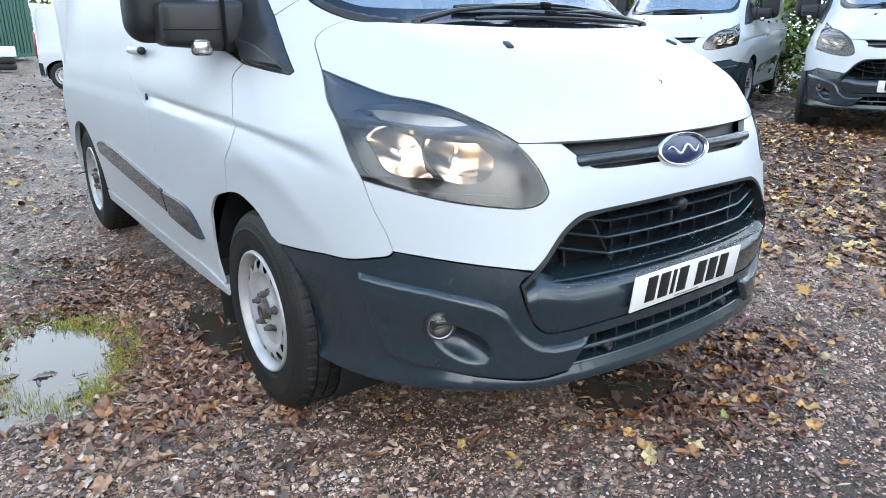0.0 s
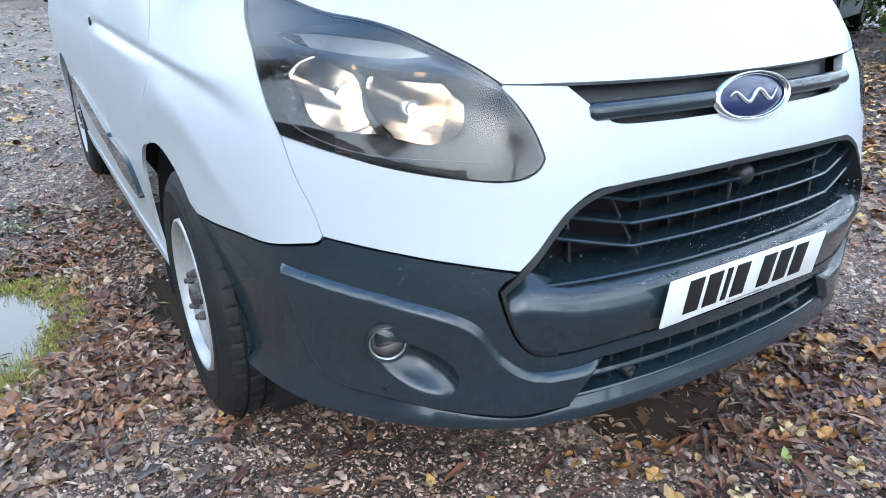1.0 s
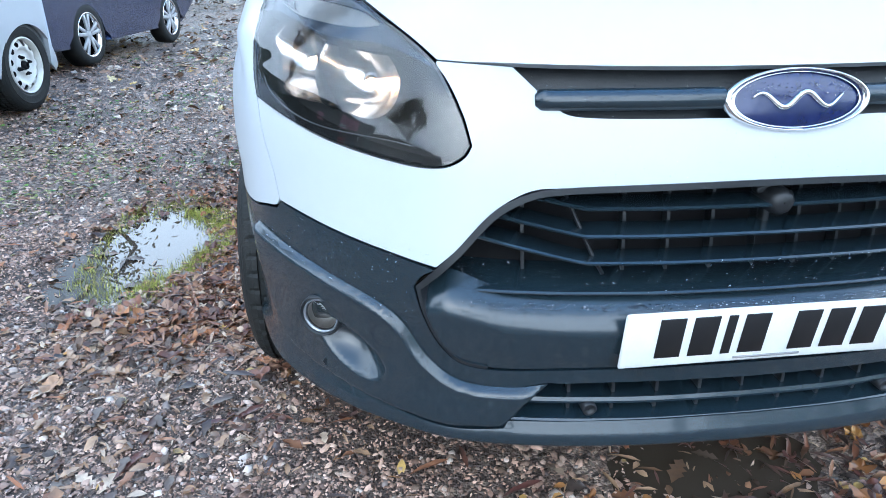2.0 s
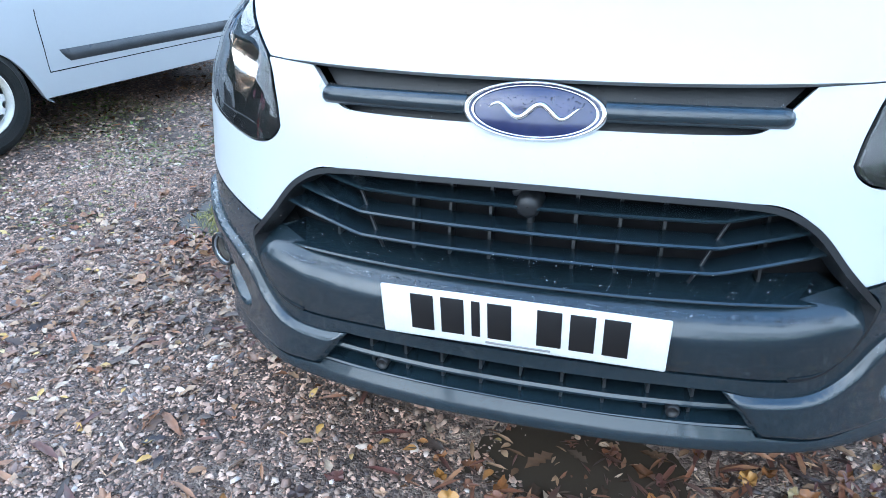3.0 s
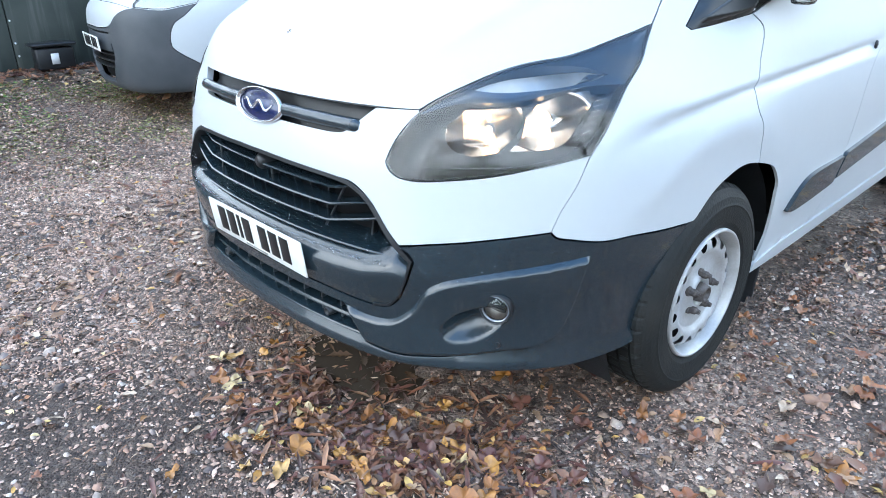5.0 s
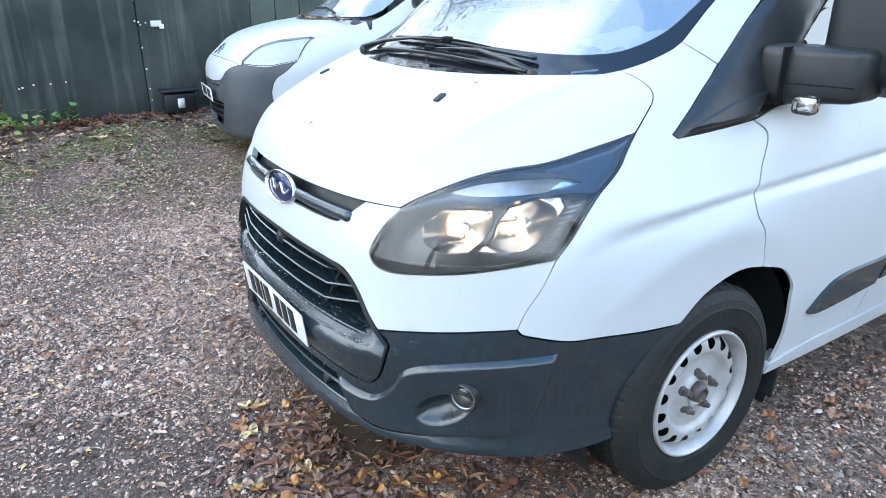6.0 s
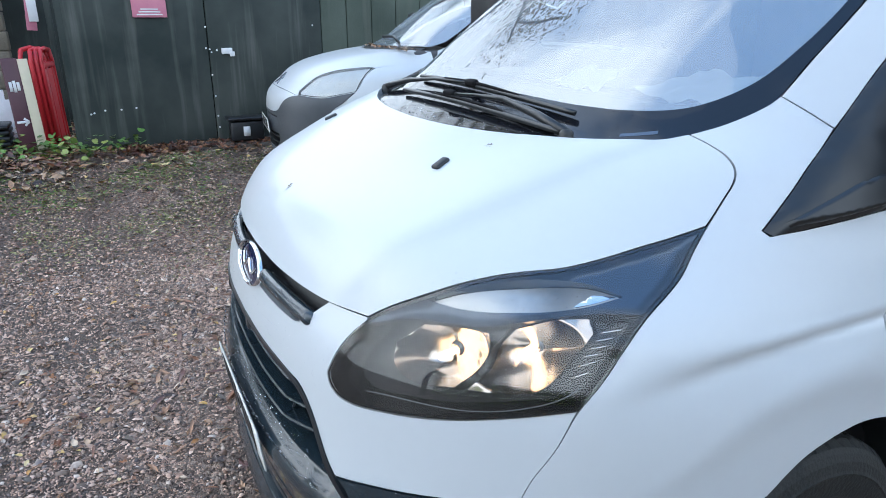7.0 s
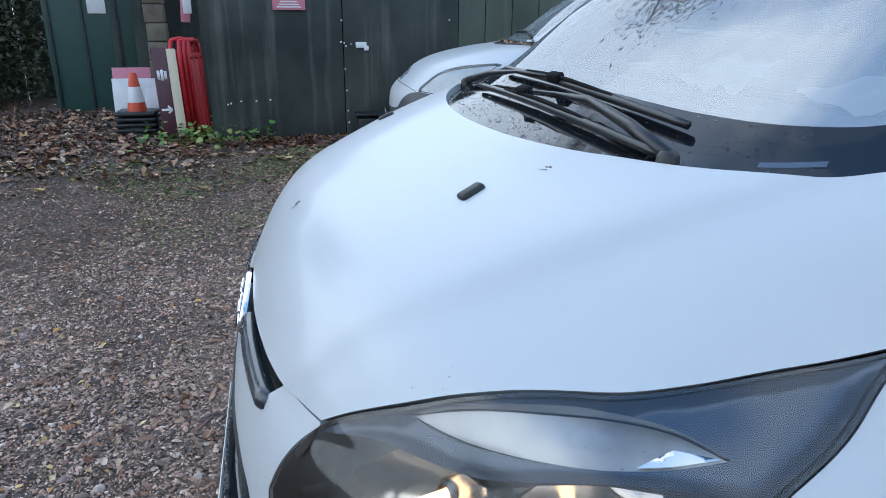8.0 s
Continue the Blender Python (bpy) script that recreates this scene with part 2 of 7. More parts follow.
def filled(loops, h):
    """Triangles over an outline with holes: points of the plane, triangles, and the loops' point numbers."""
    allp = np.concatenate(loops)
    lo, hi = allp.min(0), allp.max(0)
    gx, gy = np.meshgrid(np.arange(lo[0] + h / 2, hi[0], h), np.arange(lo[1] + h / 2, hi[1], h))
    gx = gx + (np.arange(gx.shape[0])[:, None] % 2) * h * 0.5
    grid = np.stack([gx.ravel(), gy.ravel()], 1)
    keep = inside(loops[0], grid)
    for hole in loops[1:]:
        keep &= ~inside(hole, grid)
    grid = grid[keep]
    grid = grid[edge_gap(loops, grid) > 0.45 * h] if len(grid) else grid
    pts = np.concatenate([allp, grid]) if len(grid) else allp
    edges, rims, start = [], [], 0
    for lp in loops:
        ids = list(range(start, start + len(lp)))
        rims.append(ids)
        edges += list(zip(ids, ids[1:] + ids[:1]))
        start += len(lp)
    v, _, f, ov, _, _ = geometry.delaunay_2d_cdt([Vector(p) for p in pts], edges, [], 0, 1e-6)
    back = {}
    for new_id, olds in enumerate(ov):
        for o in olds:
            back[o] = new_id
    v = np.array([tuple(p) for p in v])
    f = np.array([t for t in f if len(t) == 3])
    mid = v[f].mean(1)
    ok = inside(loops[0], mid)
    for hole in loops[1:]:
        ok &= ~inside(hole, mid)
    return v, f[ok], [[back[i] for i in ids if i in back] for ids in rims]


# plan curve shared by all levels of the body: half width against run back from the nose
PLAN_X = [0.0, .15, .30, .44, .54, .64, .74, .83, .882, .918, .945, .967, .985, .993, .993, .993]
PLAN_Y = [0.0, .004, .018, .043, .074, .137, .222, .335, .425, .54, .70, .93, 1.35, 1.90, 3.2, 4.93]
# levels from the lip of the bumper over the nose, bonnet and windscreen to the roof, on the centre line
LEVEL_Y = [.09, .02, .020, .016, .000, .004, .016, .028, .038, .062, .090, .115, .171, .270, .400, .510, .610, .86, 1.15, 1.45, 1.75]
LEVEL_Z = [.210, .260, .394, .444, .549, .604, .664, .734, .794, .874, .930, .982, 1.056, 1.117, 1.172, 1.209, 1.240, 1.42, 1.635, 1.83, 1.98]
# at the flank: height, half width, depth of the plan curve, and where the level bends down
SIDE_Z = [.210, .260, .394, .444, .549, .604, .664, .726, .785, .847, .884, .906, .933, .965, 1.022, 1.063, 1.103, 1.29, 1.51, 1.72, 1.90]
HALF = [.92, .955, .975, .98, .99, .993, .995, .996, .996, .994, .99, .988, .98, .975, .965, .955, .945, .915, .88, .85, .80]
DEEP = [.88, .90, .94, .95, .98, 1.0, 1.0, 1.0, 1.0, 1.0, 1.0, 1.0, 1.0, 1.0, 1.0, .98, .93, .85, .78, .72, .70]
BEND = [3, 3, 3, 3, 3, 3, 3, 3, 3, 3, 3, 3, 3, 3.2, 4.5, 7, 10, 9, 8, 8, 8]


def spline(xs, ys):
    """A smooth curve through the values ys at the knots xs, without overshoot (monotone cubic)."""
    xs, ys = np.array(xs, float), np.array(ys, float)
    h, d = np.diff(xs), np.diff(ys) / np.diff(xs)
    m = np.zeros(len(xs))
    m[0], m[-1] = d[0], d[-1]
    for k in range(1, len(xs) - 1):
        if d[k - 1] * d[k] > 0:
            w1, w2 = 2 * h[k] + h[k - 1], h[k] + 2 * h[k - 1]
            m[k] = (w1 + w2) / (w1 / d[k - 1] + w2 / d[k])

    def at(x):
        x = np.clip(np.asarray(x, float), xs[0], xs[-1])
        k = np.clip(np.searchsorted(xs, x) - 1, 0, len(xs) - 2)
        t = (x - xs[k]) / h[k]
        return (ys[k] * (1 + 2 * t) * (1 - t) ** 2 + h[k] * m[k] * t * (1 - t) ** 2
                + ys[k + 1] * t * t * (3 - 2 * t) + h[k] * m[k + 1] * t * t * (t - 1))
    return at


SHAPE = {}


def take_shape(plan_x, plan_y, *columns):
    """Makes the following panels lie on this body: its plan curve, and its levels' y, z, flank z, half width, depth and bend."""
    us = np.r_[0, np.cumsum(np.hypot(np.diff(plan_x), np.diff(plan_y)))]
    vs = np.r_[0, np.cumsum(np.hypot(np.diff(columns[0]), np.diff(columns[1])))]
    SHAPE.update(x=spline(us, plan_x), y=spline(us, plan_y), widest=max(plan_x), level=[spline(vs, c) for c in columns], v_of_z=spline(columns[1], vs), u_of_y=spline(plan_y, us))


def skin(u, v):
    """The point of the body at u metres round from the centre line and v metres up from the lip of the bumper."""
    u, v = np.asarray(u, float), np.asarray(v, float)
    yc, zc, zs, half, deep, bend = (f(v) for f in SHAPE["level"])
    px, py = SHAPE["x"](np.abs(u)) / SHAPE["widest"], SHAPE["y"](np.abs(u))
    # behind the doors all levels run back alike, so that the tail is upright
    w = np.clip((np.abs(u) - 2.6) / 1.4, 0, 1)
    w = w * w * (3 - 2 * w)
    return np.stack([np.sign(u) * px * half, (yc + deep * py) * (1 - w) + (.06 + py) * w, zc + (zs - zc) * px ** bend], -1)


take_shape(PLAN_X, PLAN_Y, LEVEL_Y, LEVEL_Z, SIDE_Z, HALF, DEEP, BEND)


def facing(u, v):
    e = 1e-3
    n = np.cross(skin(u + e, v) - skin(u - e, v), skin(u, v + e) - skin(u, v - e))
    return n / np.maximum(np.linalg.norm(n, axis=-1, keepdims=True), 1e-9)


def laid(u, v, lift=0.0):
    """Points lift metres off the body."""
    u, v = np.asarray(u, float), np.asarray(v, float)
    return skin(u, v) + facing(u, v) * np.asarray(lift)[..., None]


def panel(name, outline, material, parent, h=0.03, holes=(), lift=0.0, rim=0.012, bump=None, side=1, label="", whole=False, ease=0.0, back=0.0):
    """A piece of the body's skin inside an outline of (u, v). whole: the outline is its right half, mirrored. rim: how deep its
    edges turn in. bump(u, v): further lift. ease: over how many metres a lift rises from the edge."""
    half = [tuple(p) for p in outline]
    pts = half + [(-u, v) for u, v in reversed(half) if u > 1e-6] if whole else half
    loops = [bent(pts)] + [bent(hh) for hh in holes]
    q, tri, rims = filled(loops, h)
    up = np.full(len(q), float(lift))
    if ease:
        g = np.clip(edge_gap(loops[:1], q) / ease, 0, 1)
        up = up * g * g * (3 - 2 * g)
    if bump:
        up = up + bump(q[:, 0], q[:, 1])
    uu = q[:, 0] * side
    p3, nn = skin(uu, q[:, 1]), facing(uu, q[:, 1])
    p = p3 + nn * up[:, None]
    a, b, c = p[tri[:, 0]], p[tri[:, 1]], p[tri[:, 2]]
    flip = (np.einsum("ij,ij->i", np.cross(b - a, c - a), nn[tri[:, 0]]) < 0)
    tri = np.where(flip[:, None], tri[:, ::-1], tri)
    verts, faces = list(p), [tuple(t) for t in tri]
    if rim:
        for ids in rims:
            n0 = len(verts)
            verts += [p[i] for i in ids] + [p[i] - nn[i] * (rim * 0.25) - 0.0 for i in ids] + [p[i] - nn[i] * rim for i in ids]
            m = len(ids)
            for k in range(m):
                k2 = (k + 1) % m
                faces += [(n0 + k, n0 + k2, n0 + m + k2, n0 + m + k), (n0 + m + k, n0 + m + k2, n0 + 2 * m + k2, n0 + 2 * m + k)]
    return obj(name, verts, faces, material, parent, label)


def strip(name, us, v0, v1, lift0, lift1, material, parent, thick=0.008, label=""):
    """A slat across the body: from v0 at lift0 (front edge) to v1 at lift1 (back edge)."""
    us = np.asarray(us, float)
    v0, v1 = np.broadcast_to(v0, us.shape), np.broadcast_to(v1, us.shape)
    rows = [laid(us, v0 + thick / 2, lift0), laid(us, v0, lift0 + 0.003), laid(us, v0 - thick / 2, lift0), laid(us, v1 - thick / 2, lift1), laid(us, v1 + thick / 2, lift1)]
    n = len(us)
    verts = np.concatenate(rows)
    faces = []
    for r in range(5):
        r2 = (r + 1) % 5
        faces += [(r * n + k, r * n + k + 1, r2 * n + k + 1, r2 * n + k) for k in range(n - 1)]
    faces += [tuple(r * n for r in range(5)), tuple(r * n + n - 1 for r in reversed(range(5)))]
    bm = bmesh.new()
    vs = [bm.verts.new(p) for p in verts]
    for f in faces:
        bm.faces.new([vs[i] for i in f])
    return part(name, bm, material, parent, label, smooth=False)


# outlines on the body, in metres round from the centre and up from the lip
HEADLAMP = [(.503, .648), (.512, .632), (.535, .617), (.575, .611), (.640, .615), (.755, .631), (.876, .656), (.984, .683), (1.000, .745), (1.004, .83), (.999, .92), (.974, 1.05),
            (.950, 1.12), (.935, 1.172), (.905, 1.133), (.87, 1.092), (.835, 1.045), (.802, 1.004), (.762, .976), (.733, .952), (.70, .918), (.652, .870), (.598, .824), (.555, .780), (.538, .748), (.514, .690)]
BONNET = [(0, .766), (.25, .768), (.43, .775), (.551, .786), (.596, .829), (.649, .876), (.697, .924), (.730, .957), (.760, .981), (.799, 1.010), (.832, 1.050), (.867, 1.097), (.902, 1.138), (.931, 1.178),
          (.917, 1.24), (.905, 1.291), (.888, 1.323), (.857, 1.354), (.794, 1.395), (.744, 1.419), (.70, 1.378), (.626, 1.354), (.566, 1.341), (.47, 1.326), (.415, 1.315), (.25, 1.297), (0, 1.288)]
FRONT = [(0, .689), (.117, .689), (.325, .692), (.352, .696), (.368, .705), (.434, .772), (.551, .783), (.553, .778), (.533, .747), (.509, .69), (.498, .647), (.508, .629), (.533, .613), (.575, .607), (.64, .611),
         (.755, .627), (.876, .654), (.982, .681), (.969, .611), (.937, .539), (.924, .488), (.856, .482), (.783, .474), (.713, .465), (.632, .455), (.563, .446), (.527, .478), (.463, .548), (.407, .58),
         (.355, .585), (.238, .590), (.1, .593), (0, .594)]
FENDER = [(.986, .682), (1.003, .744), (1.007, .83), (1.002, .92), (.977, 1.05), (.953, 1.12), (.936, 1.178), (.921, 1.24), (.909, 1.291), (.892, 1.324), (.860, 1.357), (.796, 1.398), (.747, 1.422), (.793, 1.470),
          (.838, 1.535), (.846, 1.56), (.984, 1.50), (.987, 1.47), (1.000, 1.36), (1.020, 1.195), (1.045, 1.183), (1.14, 1.238), (1.230, 1.288), (1.32, 1.233), (1.438, 1.060), (1.530, .930), (1.617, .744),
          (1.681, .660), (1.715, .59), (1.737, .532), (1.66, .545), (1.60, .540), (1.50, .498), (1.43, .425), (1.30, .434), (1.162, .447), (1.071, .450), (.981, .466), (.94, .475), (.926, .489), (.939, .539), (.971, .611)]
BUMPER_OUT = [(0, .262), (.30, .258), (.48, .252), (.53, .262), (.565, .295), (.595, .36), (.606, .405), (.592, .425), (.566, .440), (.632, .450), (.713, .460), (.783, .469), (.856, .477), (.924, .484), (.936, .471),
              (.981, .460), (1.071, .445), (1.162, .442), (1.30, .428), (1.425, .420), (1.36, .32), (1.30, .21), (1.275, .12), (1.20, .112), (1.0, .106), (.75, .104), (.5, .104), (.25, .104), (0, .104)]
FOG_PANEL = [(.372, .226), (.44, .216), (.535, .225), (.59, .264), (.636, .330), (.68, .358), (.803, .388), (.92, .403), (1.045, .417), (1.034, .338), (1.012, .255), (.993, .205), (.955, .174), (.826, .157), (.69, .139), (.549, .131), (.452, .139)]
INTAKE = [(0, .231), (.25, .231), (.362, .228), (.443, .150), (.25, .153), (0, .154)]
CHIN = [(0, .268), (.30, .264), (.478, .258), (.526, .268), (.559, .299), (.587, .36), (.598, .403), (.585, .421), (.55, .430), (.45, .402), (.36, .395), (.2, .394), (0, .394)]
WINDSCREEN = [(0, 1.502), (.25, 1.494), (.45, 1.485), (.60, 1.488), (.685, 1.506), (.742, 1.548), (.785, 1.61), (.812, 1.72), (.825, 1.9), (.822, 2.15), (.785, 2.34), (.6, 2.40), (0, 2.41)]
COWL = [(0, 1.292), (.25, 1.301), (.415, 1.319), (.47, 1.330), (.566, 1.345), (.626, 1.358), (.70, 1.383), (.744, 1.423), (.79, 1.470), (.836, 1.536), (.848, 1.66), (.856, 1.9), (.85, 2.2), (.81, 2.38), (.6, 2.42), (0, 2.43)]
DOOR = [(1.740, .531), (1.718, .59), (1.685, .662), (1.621, .746), (1.534, .933), (1.442, 1.063), (1.323, 1.238), (1.236, 1.290), (1.30, 1.368), (1.40, 1.440), (1.7, 1.540), (2.35, 1.560), (2.50, 1.560), (2.56, .9), (2.56, .165), (2.042, .140), (2.038, .21), (2.012, .305), (1.955, .405), (1.86, .490)]


def ring(outline, grow):
    """The outline pushed outwards by grow metres."""
    p = np.array(outline, float)
    t = np.roll(p, -1, 0) - np.roll(p, 1, 0)
    n = np.stack([t[:, 1], -t[:, 0]], 1) / np.maximum(np.linalg.norm(t, axis=1, keepdims=True), 1e-9)
    area = 0.5 * np.sum(p[:, 0] * np.roll(p[:, 1], -1) - np.roll(p[:, 0], -1) * p[:, 1])
    return [tuple(x) for x in p + n * grow * np.sign(area)]


def wheel(parent, x, y, side, radius=0.338, z=0.320, slots=16, nuts=5, steel=None, nutted=None, label="silver steel disc with oval slots", steer=0.0):
    """A steel wheel whose outer side faces away from the van's middle."""
    hub = new("wheel", None)
    hub.parent, hub.matrix_basis = parent, pose(x, y, z, 0, 0, steer + (0 if side > 0 else 180))
    r, rr, w, steps = radius, 0.202 * radius / 0.335, 0.215, 240
    tyre = [(-.004, rr + .002), (.004, rr + .016), (.007, rr + .022), (.010, rr + .05), (.011, r - .062), (.0125, r - .058), (.0095, r - .052), (.004, r - .034), (-.004, r - .020), (-.012, r - .011), (-.024, r - .004)]
    for k in range(4):
        c = -.024 - (w - .048) * (k + .5) / 4
        tyre += [(c + .016, r), (c + .004, r + .001), (c + .003, r - .008), (c - .003, r - .008), (c - .004, r + .001)]
    tyre += [(-w + .024, r - .004), (-w + .010, r - .016), (-w - .004, r - .05), (-w, rr)]
    bm = lathe_bm(tyre, steps)
    bm.verts.ensure_lookup_table()
    # sipes across the tread and the shoulder
    for i, (a, q) in enumerate(tyre):
        if q > r - .005:
            for k in range(steps):
                if (k + 2 * (i // 5)) % 5 == 0:
                    vert = bm.verts[i * steps + k]
                    vert.co.yz = vert.co.yz * (1 - .004 / q)
    part("tyre", bm, RUBBER, hub, "worn black rubber tyre with a scuffed wall", smooth=False)
    # rim with a turned-out edge and a deep well
    rim = [(-w, rr + .002), (-.004, rr + .004), (.006, rr + .002), (.0085, rr - .003), (.006, rr - .007), (-.004, rr - .009), (-.010, rr - .013), (-.030, rr - .016), (-.046, rr - .020)]
    part("rim", lathe_bm(rim, 72), steel or STEEL, hub, "silver-painted steel rim with scuffed edge")
    # pressed disc: a domed band pierced by oval slots at its outer edge, falling to a dished middle
    r0, r1 = rr - .088, rr - .018
    depth = spline([.030, .036, .048, .060, .078, r0, r0 + .022, r0 + .046, r1 + .001], [-.040, -.020, -.014, -.022, -.030, -.026, -.010, -.013, -.040])
    rows = 14
    sector = 2 * math.pi / slots
    wide = sector * (rr - .036)
    n_across = 8
    edge = [(wide * k / n_across, r0) for k in range(n_across)] + [(wide, r0 + (r1 - r0) * k / rows) for k in range(rows)]
    edge += [(wide * (1 - k / n_across), r1) for k in range(n_across)] + [(0, r1 - (r1 - r0) * k / rows) for k in range(rows)]
    hole = [(wide / 2 + wide * .27 * math.cos(t), rr - .041 + .0195 * math.sin(t)) for t in (2 * math.pi * k / 16 for k in range(16))]
    flat, tri, _ = filled([np.array(edge), np.array(hole)], .009)
    bm = bmesh.new()
    for j in range(slots):
        vs = [bm.verts.new((float(depth(b)), b * math.cos(j * sector + a / wide * sector), b * math.sin(j * sector + a / wide * sector))) for a, b in flat]
        for t in tri:
            bm.faces.new([vs[i] for i in t])
    radii = [r0, .078, .068, .060, .054, .048, .042, .036, .030]
    turns = slots * n_across
    rings = [[bm.verts.new((float(depth(q)), q * math.cos(2 * math.pi * k / turns), q * math.sin(2 * math.pi * k / turns))) for k in range(turns)] for q in radii]
    for a, b in zip(rings, rings[1:]):
        for k in range(turns):
            bm.faces.new((a[k], a[(k + 1) % turns], b[(k + 1) % turns], b[k]))
    bmesh.ops.remove_doubles(bm, verts=bm.verts[:], dist=.0004)
    part("wheel_disc", bm, steel or STEEL, hub, label)
    # brake widened to a full dark disc, giving the slots their shade
    part("brake_drum", lathe_bm([(-.12, rr - .014), (-.074, rr - .014), (-.068, rr - .024), (-.068, 0.001)], 40), DARK, hub, "dark brake widened to stand for shade in the slots")
    part("hub_cap", lathe_bm([(-.05, .031), (-.012, .030), (.006, .025), (.008, .019), (-.004, .017), (-.006, .001)], 24), nutted or RUST, hub, "rusty hub centre")
    for k in range(nuts):
        t = 2 * math.pi * k / nuts + 0.3
        nut = lathe_bm([(-.034, .016), (-.022, .017), (-.019, .0125), (-.004, .0125), (.000, .0085), (.009, .0075), (.011, .001)], 8)
        nut.transform(Matrix.Translation((0, .060 * math.cos(t), .060 * math.sin(t))))
        part("wheel_nut", nut, nutted or RUST, hub, smooth=False)
    return hub


def plate_on(parent, m, name="number_plate", label="white front number plate with black bars"):
    """A 520 x 111 mm plate with plain bars in place of its characters, its face towards -y."""
    base = part(name, box_bm((.52, .006, .111), (0, 0, 0), .004), PLATE, parent, label)
    base.matrix_basis = m
    x = -.205
    for k, w in enumerate((.050, .050, .022, .050, 0, .050, .050, .050)):
        if w:
            bar = part("plate_bar", box_bm((w - .006, .002, .079), (x + w / 2, -.0042, .004), .0008), INK, base)
        x += w + .008 if w else .032
    part("maker_strip", box_bm((.12, .0015, .004), (0.0, -.0038, -.046), 0), SMALL_PRINT, base)
    return base


def fog_pocket(u, v):
    """The scoop in the bumper beside the fog lamp."""
    du, dv = u - .755, v - .243
    a = (du * .90 + dv * .43) / .088
    b = (-du * .43 + dv * .90) / .046
    r = a * a + b * b
    return -.045 * np.clip(1 - r, 0, 1) ** 0.95


def flank(u, v):
    """The pressed fold along the flank, the hollow under it and the flare round the front wheel."""
    fold = np.interp(u, (1.0, 1.23, 1.40, 1.55, 1.92, 2.5), (.735, .82, .88, .92, 1.0, 1.09))
    below = fold - v
    ends = np.clip((u - 1.01) / .16, 0, 1) * np.clip((2.53 - u) / .35, 0, 1)
    hollow = np.clip(below / .055, 0, 1) ** 1.0 * np.clip((.20 - below) / .145, 0, 1) ** 1.3
    over = np.interp(u, (1.10, 1.23, 1.375, 1.54, 1.728, 1.86), (.49, .565, .65, .685, .645, .56))
    flare = np.exp(-((v - over) / .05) ** 2) * np.clip((u - 1.08) / .15, 0, 1) * np.clip((1.92 - u) / .12, 0, 1)
    return -.013 * hollow * ends + .006 * flare


